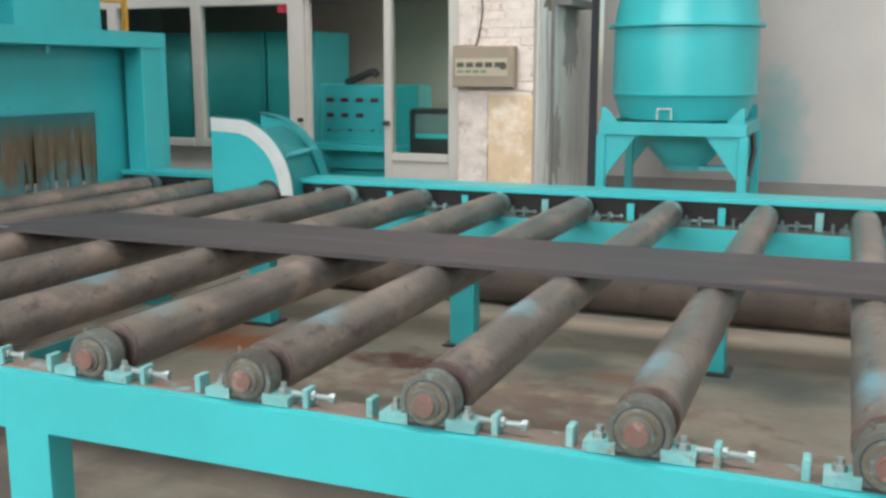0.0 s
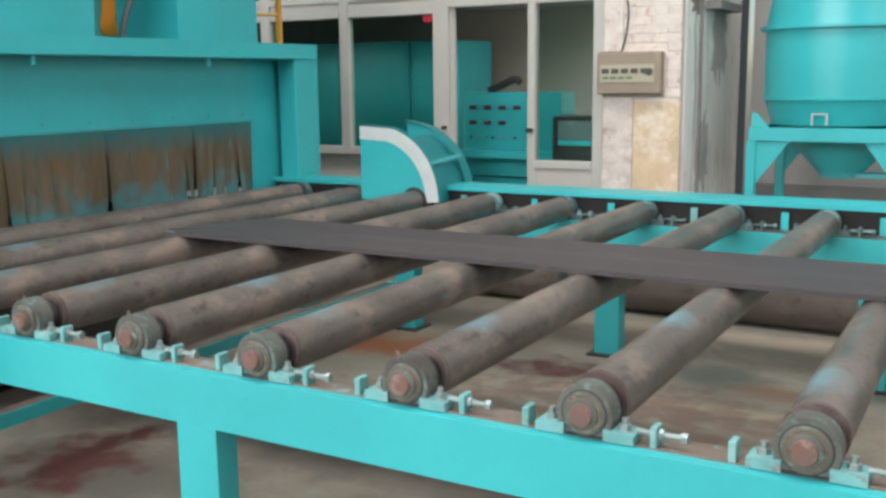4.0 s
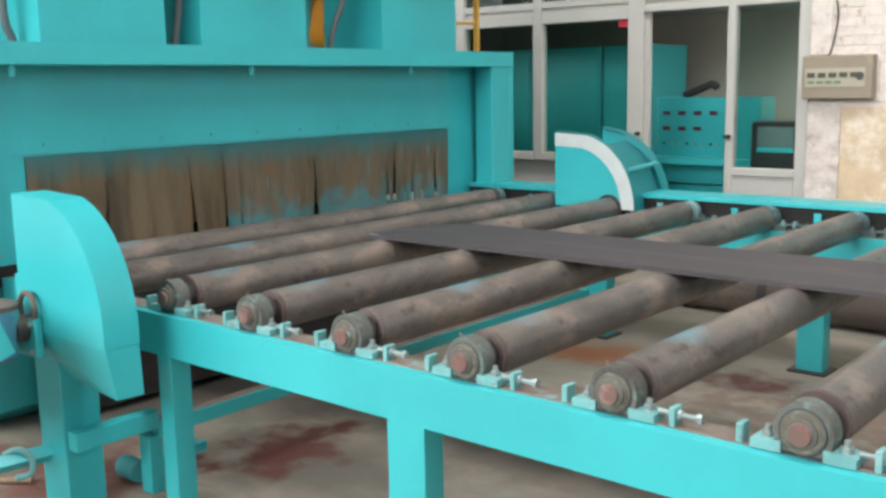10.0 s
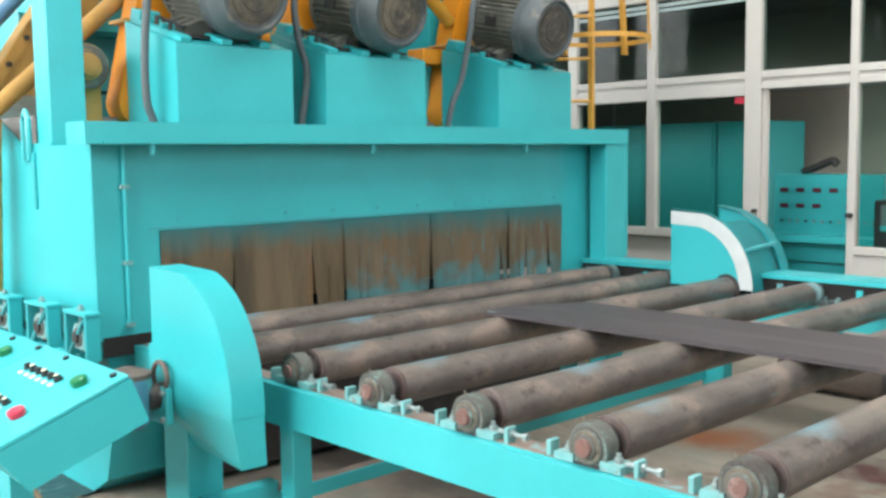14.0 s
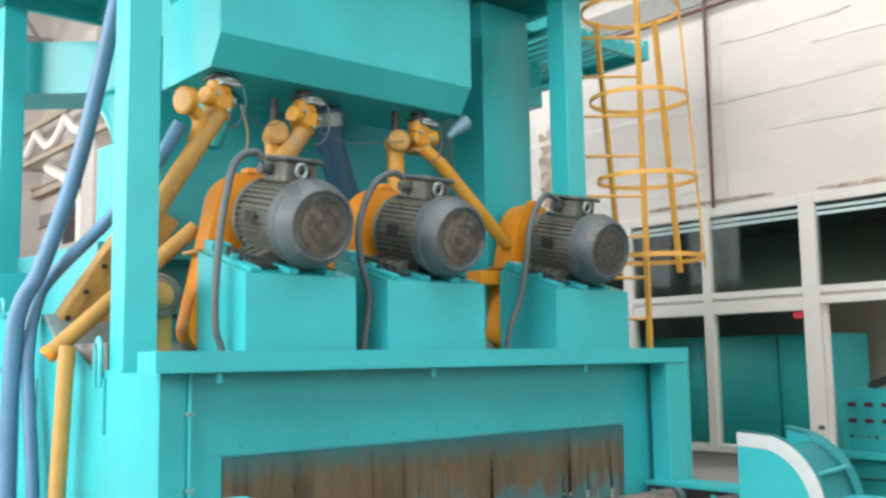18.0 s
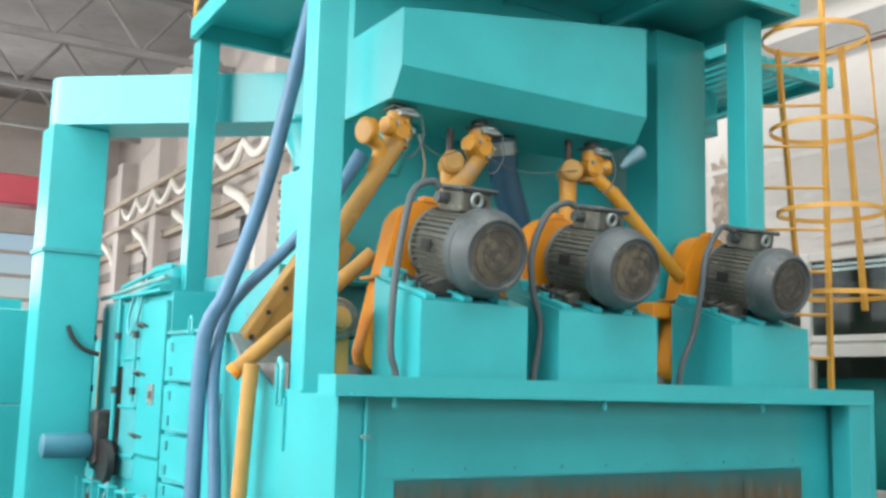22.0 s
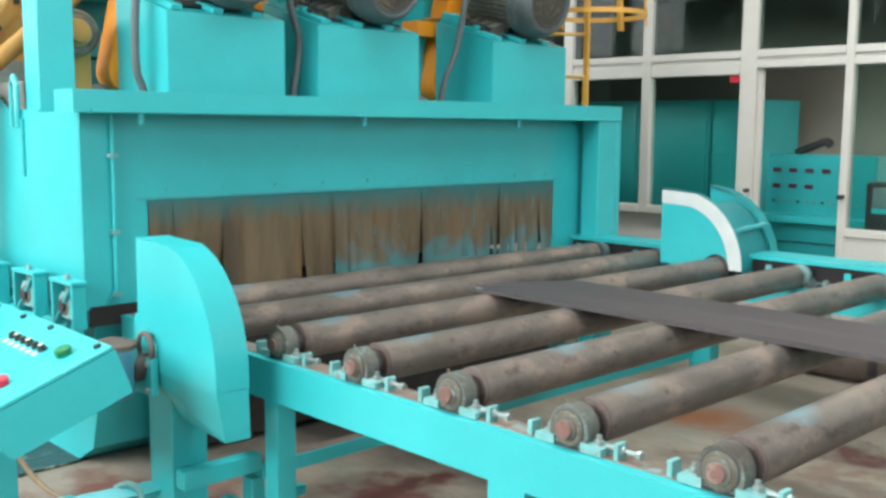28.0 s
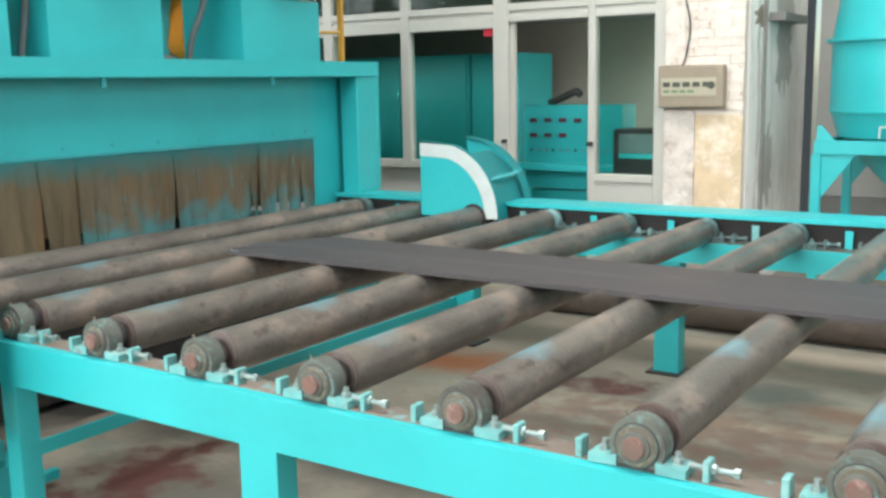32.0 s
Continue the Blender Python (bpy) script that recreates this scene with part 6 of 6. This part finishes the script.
blk = thing("terminal_block", (-4.66, 1.245, 0.76), "olive and brown studded block at the console end", "block")
OLIVE = material("olive_painted_block", (0.085, 0.115, 0.035), 0.8, vary=0.4, scale=14, spots=((0.19, 0.13, 0.06),), spot_at=0.54)
part("body", box(-0.055, 0.06, -0.075, 0.075, -0.06, 0.05, m=BK), OLIVE, blk, bev=0.006)
part("face_plate", box(-0.07, 0.02, -0.083, -0.075, -0.065, 0.055, m=BK), YELLOW_DULL, blk, bev=0.003)
for k in range(6):
    u, v = -0.045 + 0.04 * (k % 2), -0.035 + 0.04 * (k // 2)
    part("stud", cyl(BK @ Vector((u, -0.083, v)), BK @ Vector((u, -0.098, v)), 0.009, 8), DARKSTEEL, blk)
part("holder", box(-4.64, -4.545, 1.225, 1.275, 0.742, 0.762), TEAL, blk, "turquoise holder fixed to the console")
bl = thing("blue_floor_hose", (-6.5, 1.5, 0.1), "bright blue hose lying slack beside the machine", "hose")
part("hose", tube([(-8.2, 1.75, 0.34), (-7.35, 1.6, 0.33), (-6.81, 1.6, 0.31), (-6.21, 1.6, 0.26), (-5.78, 1.66, 0.2), (-5.5, 1.74, 0.12)], 0.032, 10, smooth=6), BLUE2, bl)
place(bl, askew())

# far guard with its pale band
g2 = thing("chain_guard", (-3.3, 5.4, 0.76), "turquoise quarter-round chain guard with a worn pale band", "guard", "chain guards")
ax, az, gy = -3.452, 1.25, 5.09
cx2, rx2, ry2 = ax + 0.12, 0.425, 0.445
part("shell", prism([(ax, 0.80), (ax, az - 0.088)] + arc(cx2, 0.80, rx2 - 0.088, 78, 0, 14, ry2 - 0.086), "y", gy, gy + 0.006), TEAL, g2)
part("band", prism([(ax, az - 0.012)] + arc(cx2, 0.80, rx2 - 0.006, 75, 0, 14, ry2 - 0.006) + arc(cx2, 0.80, rx2 - 0.09, 0, 78, 14, ry2 - 0.088) + [(ax, az - 0.09)], "y", gy - 0.002, gy + 0.006), PALE, g2, "worn pale paint band")
part("hole_ring", lathe([(0, 0.066), (0.001, 0.085), (0.01, 0.085)], (RX - 4 * PITCH, gy - 0.008, AX), (0, 1, 0), 24), DARKSTEEL, g2)
front = [(ax, az)] + arc(cx2, 0.80, rx2, 75, 0, 14, ry2)
back = [(ax + 0.08, az + 0.005)] + arc(-3.37, 0.79, 0.445, 75, 0, 14, 0.46)
for y0, y1, line in ((gy + 0.004, gy + 0.035, front), (5.46, 5.55, back)):
    bm = B()
    strip = [(bm.verts.new((u, y0, v)), bm.verts.new((u, y1, v))) for u, v in line]
    for a, b in zip(strip, strip[1:]):
        bm.faces.new((a[0], b[0], b[1], a[1]))
    bmesh.ops.solidify(bm, geom=bm.faces, thickness=0.022)
    part("rim", bm, TEAL, g2, smooth=25)
bm = B()
strip = [(bm.verts.new((u - 0.02, gy + 0.035, v - 0.03)), bm.verts.new((w_ - 0.03, 5.50, q - 0.03))) for (u, v), (w_, q) in zip(front[3:], back[3:])]
for a, b in zip(strip, strip[1:]):
    bm.faces.new((a[0], b[0], b[1], a[1]))
bmesh.ops.solidify(bm, geom=bm.faces, thickness=0.006)
part("inner_sheet", bm, TEAL, g2, smooth=25)
part("back_shell", prism([(ax + 0.08, 0.88)] + [(u - 0.02, v - 0.02) for u, v in back[:-1]], "y", 5.53, 5.536), TEAL, g2)
part("stiffener", tube([(-2.99, gy + 0.03, 1.02), (-3.0, 5.5, 1.04)], 0.014, 8), TEAL_WORN, g2)

# ladder with its safety cage
lad = thing("caged_ladder", (-4.42, 5.5, 1.742), "orange-yellow steel ladder with a hooped safety cage", "ladder")
LXx = -4.42
SB = (-4.73, 5.19)
part("stile", box(SB[0] - 0.015, SB[0] + 0.015, SB[1] - 0.02, SB[1] + 0.02, 1.65, 4.2), LADDERY, lad)
part("stile", box(LXx - 0.018, LXx + 0.018, 5.545, 5.57, 0.0, 5.3), LADDERY, lad)
part("stile_hook", tube([(PX1, 5.25, 4.42), (PX1, 5.25, 5.2), (PX1, 5.27, 5.5), (-4.39, 5.36, 5.63), (-4.40, 5.46, 5.62), (-4.41, 5.54, 5.5), (LXx, 5.557, 5.28)], 0.016, 8, smooth=5), LADDERY, lad)
for i in range(11):
    z = 1.95 + i * 0.29
    part("rung", cyl((SB[0], SB[1], z), (LXx, 5.557, z), 0.011, 8), LADDERY, lad)
lean = lambda z: 0.1 * (4.16 - z)
for z in (2.38, 2.943, 3.515, 4.16):
    bm = B()
    ring = []
    for a in range(0, 360, 12):
        c, d = math.cos(radians(a)), math.sin(radians(a))
        ring.append([bm.verts.new((-4.43 + r * c, 5.49 + lean(z) + r * d, z + h)) for r, h in ((0.345, -0.016), (0.345, 0.016), (0.353, 0.016), (0.353, -0.016))])
    for a, b in zip(ring, ring[1:] + ring[:1]):
        for k in range(4):
            bm.faces.new((a[k], a[(k + 1) % 4], b[(k + 1) % 4], b[k]))
    part("hoop", bm, LADDERY, lad)
for a, w in ((176, 0.022), (97, 0.024), (30, 0.008)):
    x, y = -4.43 + 0.34 * math.cos(radians(a)), 5.49 + 0.34 * math.sin(radians(a))
    bm = B()
    lo = [bm.verts.new((x + sx * w * 0.8, y + lean(2.3) + sy * w * 0.6, 2.3)) for sx, sy in ((-1, -1), (1, -1), (1, 1), (-1, 1))]
    hi = [bm.verts.new((x + sx * w * 0.8, y + sy * w * 0.6, 4.18)) for sx, sy in ((-1, -1), (1, -1), (1, 1), (-1, 1))]
    bm.faces.new(lo[::-1]), bm.faces.new(hi)
    for i in range(4):
        bm.faces.new((lo[i], lo[(i + 1) % 4], hi[(i + 1) % 4], hi[i]))
    part("cage_strap", bm, LADDERY, lad)

elev = thing("elevator_head", (-6.0, 5.9, 4.35), "turquoise bucket elevator head above the platform", "machine")
part("casing", box(-6.5, -5.7, 5.38, 6.0, 4.42, 6.0), TEAL, elev, bev=0.006)
part("leg_casing", box(-6.3, -5.75, 5.40, 5.95, 3.8, 4.42), TEAL, elev, bev=0.006)
part("head_lid", box(-6.52, -5.68, 5.36, 6.02, 6.0, 6.03), TEAL_WORN, elev)
part("door", box(-5.7, -5.69, 5.46, 5.92, 4.9, 5.8), TEAL, elev, bev=0.004)

# ---- dust hopper by the wall ----
HX, HY = -1.212, 8.25
SW = 0.545
hop = thing("dust_hopper", (HX, HY, 0), "round turquoise dust hopper on an angle iron stand", "hopper")
part("drum", lathe([(0, 0.53), (0.004, 0.56), (0.02, 0.562), (0.024, 0.555), (0.52, 0.555), (0.52, 0.60), (0.545, 0.60), (0.545, 0.555), (1.0, 0.49), (1.4, 0.45), (1.42, 0.2)], (HX, HY, 1.32), (0, 0, 1), 48), TEAL, hop)
part("collar", lathe([(0, 0.47), (0.01, 0.49), (0.188, 0.545)], (HX, HY, 1.132), (0, 0, 1), 48), TEAL, hop)
part("cone", lathe([(0, 0.17), (0.03, 0.20), (0.16, 0.32), (0.34, 0.46)], (HX + 0.03, HY, 0.78), (0, 0, 1), 36), TEAL, hop)
part("outlet", lathe([(0, 0.15), (0.05, 0.165)], (HX + 0.03, HY, 0.735), (0, 0, 1), 24), TEAL_WORN, hop)
for y in (HY - 0.56, HY + 0.50):
    part("frame_bar", box(HX - SW, HX + SW, y, y + 0.06, 1.03, 1.13), TEAL, hop, bev=0.004)
for x in (HX - SW, HX + SW - 0.06):
    part("frame_bar", box(x, x + 0.06, HY - 0.50, HY + 0.5, 1.03, 1.13), TEAL, hop, bev=0.004)
for sx in (-1, 1):
    for y in (HY - 0.56, HY + 0.52):
        x = HX + sx * (SW - 0.02)
        part("leg", box(x - 0.035, x + 0.035, y, y + 0.06, 0, 1.03), TEAL, hop, bev=0.004)
        part("gusset", prism([(x, 1.03), (x - sx * 0.27, 1.03), (x, 0.66)], "y", y + 0.02, y + 0.035), TEAL, hop)
        part("ear", prism([(x, 1.13), (x - sx * 0.13, 1.13), (x - sx * 0.03, 1.24), (x, 1.24)], "y", y + 0.0, y + 0.015), TEAL, hop)
part("handle", tube([(HX - 0.1, HY - 0.57, 1.15), (HX - 0.1, HY - 0.57, 1.23), (HX, HY - 0.57, 1.23), (HX, HY - 0.57, 1.15)], 0.008, 6), PALE, hop)
part("level_pipe", tube([(HX + 0.55, HY - 0.1, 1.04), (HX + 0.57, HY - 0.15, 0.9), (HX + 0.54, HY - 0.2, 0.72)], 0.02, 8), DARKSTEEL, hop)
part("slide_gate", box(HX + 0.1, HX + 0.45, HY - 0.1, HY + 0.1, 0.74, 0.77), TEAL_WORN, hop)
structure("trim_plinth", box(-2.1, 10, 9.5, 9.6, 0.0, 0.52), PLASTER_GREY, "grey plinth along the bay wall", "plinth")

# sign box on the column
sg = thing("notice_box", (-2.54, 7.32, 1.38), "yellowed old electrical notice box on the brick column", "sign")
part("case", box(-2.79, -2.30, 7.26, 7.345, 1.385, 1.69), SIGN, sg, bev=0.008)
part("face", box(-2.765, -2.35, 7.254, 7.262, 1.47, 1.60), SIGNFACE, sg)
for i in range(4):
    part("text_bar", box(-2.745 + i * 0.062, -2.70 + i * 0.062, 7.25, 7.255, 1.495, 1.512), GREENINK, sg)
for i in range(5):
    part("text_bar", box(-2.75 + i * 0.075, -2.695 + i * 0.075, 7.25, 7.255, 1.535, 1.57), INK, sg)
part("switch", cyl((-2.385, 7.245, 1.545), (-2.385, 7.256, 1.545), 0.028, 12), INK, sg)
wr = thing("wall_wire", (-2.56, 7.33, 1.69), "thin dark wire hanging down the brick column", "cable")
part("wire", tube([(-2.64, 7.335, 2.25), (-2.58, 7.335, 2.0), (-2.60, 7.335, 1.8), (-2.63, 7.335, 1.69)], 0.006, 6, smooth=6), BLACK, wr)

# ---- control office ----
for i, (a, b) in enumerate(((-6.9, -6.1), (-6.08, -5.28), (-5.26, -4.72))):
    c = thing("switch_cabinet", ((a + b) / 2, 8.9, 0), "tall turquoise electrical switch cabinet in the office", "cabinet", "switch cabinets")
    part("body", box(a, b, 8.6, 9.3, 0.08, 1.88), TEAL, c, bev=0.006)
    part("door", box(a + 0.03, b - 0.03, 8.585, 8.6, 0.14, 1.36), TEAL, c, bev=0.003)
    part("meter_panel", box(a + 0.03, b - 0.03, 8.585, 8.6, 1.42, 1.84), TEAL, c, bev=0.003)
    part("base", box(a, b, 8.62, 9.3, 0, 0.08), BLACK, c)
dk = thing("control_desk", (-4.05, 8.5, 0), "turquoise control desk with rows of red meters", "control desk")
part("back_panel", box(-4.5, -3.52, 8.3, 8.6, 0.62, 1.385), TEAL, dk, bev=0.006)
part("pedestal", box(-4.45, -3.55, 8.35, 8.6, 0.0, 0.60), TEAL, dk)
part("desk_shelf", box(-4.5, -3.52, 8.12, 8.3, 0.80, 0.86), TEAL, dk, bev=0.004)
for r, (z, n) in enumerate(((1.248, (0, 1, 2, 3, 4)), (1.11, (0, 1, 2, 4)))):
    for i in n:
        x = -4.40 + i * 0.15
        mt = part("meter", box(x - 0.036, x + 0.036, 8.285, 8.3, z - 0.018, z + 0.018), METER, dk, bev=0.003)
for i in range(12):
    x = -4.42 + i * 0.075
    part("knob", cyl((x, 8.28, 0.975), (x, 8.3, 0.975), 0.011, 8), ZINC if i % 3 else BLACKBTN, dk)
ph = thing("telephone", (-4.1, 8.42, 1.385), "dark telephone handset on the control desk", "telephone")
part("handset", tube([(-4.28, 8.4, 1.40), (-4.15, 8.4, 1.45), (-4.02, 8.4, 1.50), (-3.97, 8.4, 1.47)], 0.035, 10, smooth=4), BLACK, ph)
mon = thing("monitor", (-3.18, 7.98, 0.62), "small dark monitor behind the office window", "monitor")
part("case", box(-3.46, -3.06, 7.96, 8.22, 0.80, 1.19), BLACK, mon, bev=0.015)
# two flat areas paint the room's reflection on the screen
part("screen", box(-3.40, -3.10, 7.952, 7.96, 0.99, 1.15), SCREEN_SHEEN, mon, "grey-green reflection painted on the screen")
part("screen", box(-3.40, -3.10, 7.952, 7.96, 0.945, 0.985), TEAL, mon, "turquoise reflection painted on the screen")
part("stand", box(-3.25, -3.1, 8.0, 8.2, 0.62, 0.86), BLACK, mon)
tb = thing("office_table", (-3.15, 8.2, 0), "plain wooden table under the monitor", "table")
part("tabletop", box(-3.45, -2.85, 7.8, 8.5, 0.58, 0.62), CREAM, tb)
for x in (-3.42, -2.92):
    for y in (7.84, 8.42):
        part("leg", box(x, x + 0.04, y, y + 0.04, 0, 0.58), CREAM, tb)

# ---- far end of the shop ----
far = thing("overhead_crane", (-19.5, -2.0, 4.3), "crimson overhead crane girder across the far shop", "crane", kind="structure")
part("girder", box(-19.9, -19.3, -9.0, 3.2, 4.75, 5.3), CRANE, far, bev=0.02)
part("end_truck", box(-20.6, -18.6, 3.2, 3.6, 4.65, 5.2), CRANE, far)
for y in (-8.9, 3.2):
    part("column", box(-19.8, -19.4, y, y + 0.3, 0.0, 4.75), RUSTIRON, far)
for i in range(6):
    x = -10.5 - i * 4.2
    pil = thing("wall_pilaster", (x, 7.2, 0), "grey-white concrete wall pilaster in the far shop", "pilaster", "wall pilasters", "structure")
    part("shaft", box(x - 0.3, x + 0.3, 7.0, WY, 0, 8.3), PLASTER, pil)
structure("trim_ledge", box(-35, -8, 7.0, WY, 3.45, 3.6), PLASTER_GREY, "grey concrete ledge along the far wall", "ledge")
fest = thing("crane_festoon", (-14, 6.9, 4.9), "pale festoon cable looping along the far wall", "cable")
pts = []
for i in range(110):
    pts.append((-13 - i * 0.16, 6.95, 6.75 - 0.42 * abs(math.sin(i * math.pi / 11))))
part("cable", tube(pts, 0.09, 8), WHITEPIPE, fest)
part("track", box(-33, -9, 6.9, 7.0, 6.85, 6.98), CRANERAIL, fest)
part("second_track", box(-33, -9, 6.9, 7.0, 6.1, 6.2), CRANERAIL, fest)
rng = random.Random(11)
for i in range(6):
    x = -11.5 - i * 4.1
    wp = thing("wall_pipe", (x, 7.2, 3.6), "white lagged pipe with bends on the far wall", "pipe", "far wall pipes")
    part("pipe", tube([(x - 2.0, 7.2, 6.0), (x - 0.9, 7.2, 5.6), (x, 7.2, 5.0), (x, 7.2, 4.3), (x, 7.2, 3.6)], 0.12, 10), WHITEPIPE, wp)
for i in range(12):
    z = 3.75 + i * 0.15
    rk = thing("stacked_pipe", (-15, 7.3, z), "dusty horizontal pipe clipped to the far wall", "pipe", "stacked wall pipes")
    part("pipe", cyl((-18.6, 7.25, z + 0.0), (-9.2, 7.25, z - 0.0), 0.045, 8), (RUBBLE, WHITEPIPE, CUTEDGE)[i % 3], rk)
for i in range(5):
    x = -12.6 - i * 4.1
    w = thing("window_2", (x, WY, 1.9), "dark recessed window in the far wall", "window", kind="structure")
    part("recess", box(x - 0.5, x + 0.5, WY - 0.03, WY - 0.005, 4.3, 5.3), VOID, w)
    part("lintel", box(x - 0.65, x + 0.65, WY - 0.1, WY - 0.005, 5.3, 5.45), PLASTER_GREY, w)
# heaps at the far end
for i in range(34):
    x, y = -17 - rng.random() * 14, -4 + rng.random() * 10.5
    h = 0.6 + rng.random() * 2.6
    s = thing("stacked_casting", (x, y, 0), "grey dusty stack of castings at the far end", "stack", "far stacks")
    for q in range(3):
        a = rng.uniform(-0.3, 0.3)
        part("block", box(x - 0.5 + a, x + 0.5 + a, y - 0.5, y + 0.6, h * q / 3, h * (q + 1) / 3), (RUBBLE, WHITEPIPE, PLASTER_GREY)[(i + q) % 3], s, bev=0.05)

# bricks of the column face
rng = random.Random(3)
h, L = 0.0655, 0.245
for row in range(76):
    z = 0.25 + row * h
    x = CX0 - (L / 2 if row % 2 else 0)
    while x < CX1:
        a, b = max(x, CX0), min(x + L, CX1)
        if b - a > 0.03 and z > 1.30:
            d = rng.uniform(-0.007, 0.0)
            bm = box(a + 0.002, b - 0.002, CY0 - d, CY0 + 0.013, z + 0.002, z + h - 0.002)
            for q in bm.verts:
                q.co += Vector((rng.uniform(-0.004, 0.004), rng.uniform(-0.002, 0.002), rng.uniform(-0.003, 0.003)))
            part("brick", bm, WHITEBRICK, column, smooth=0)
        x += L
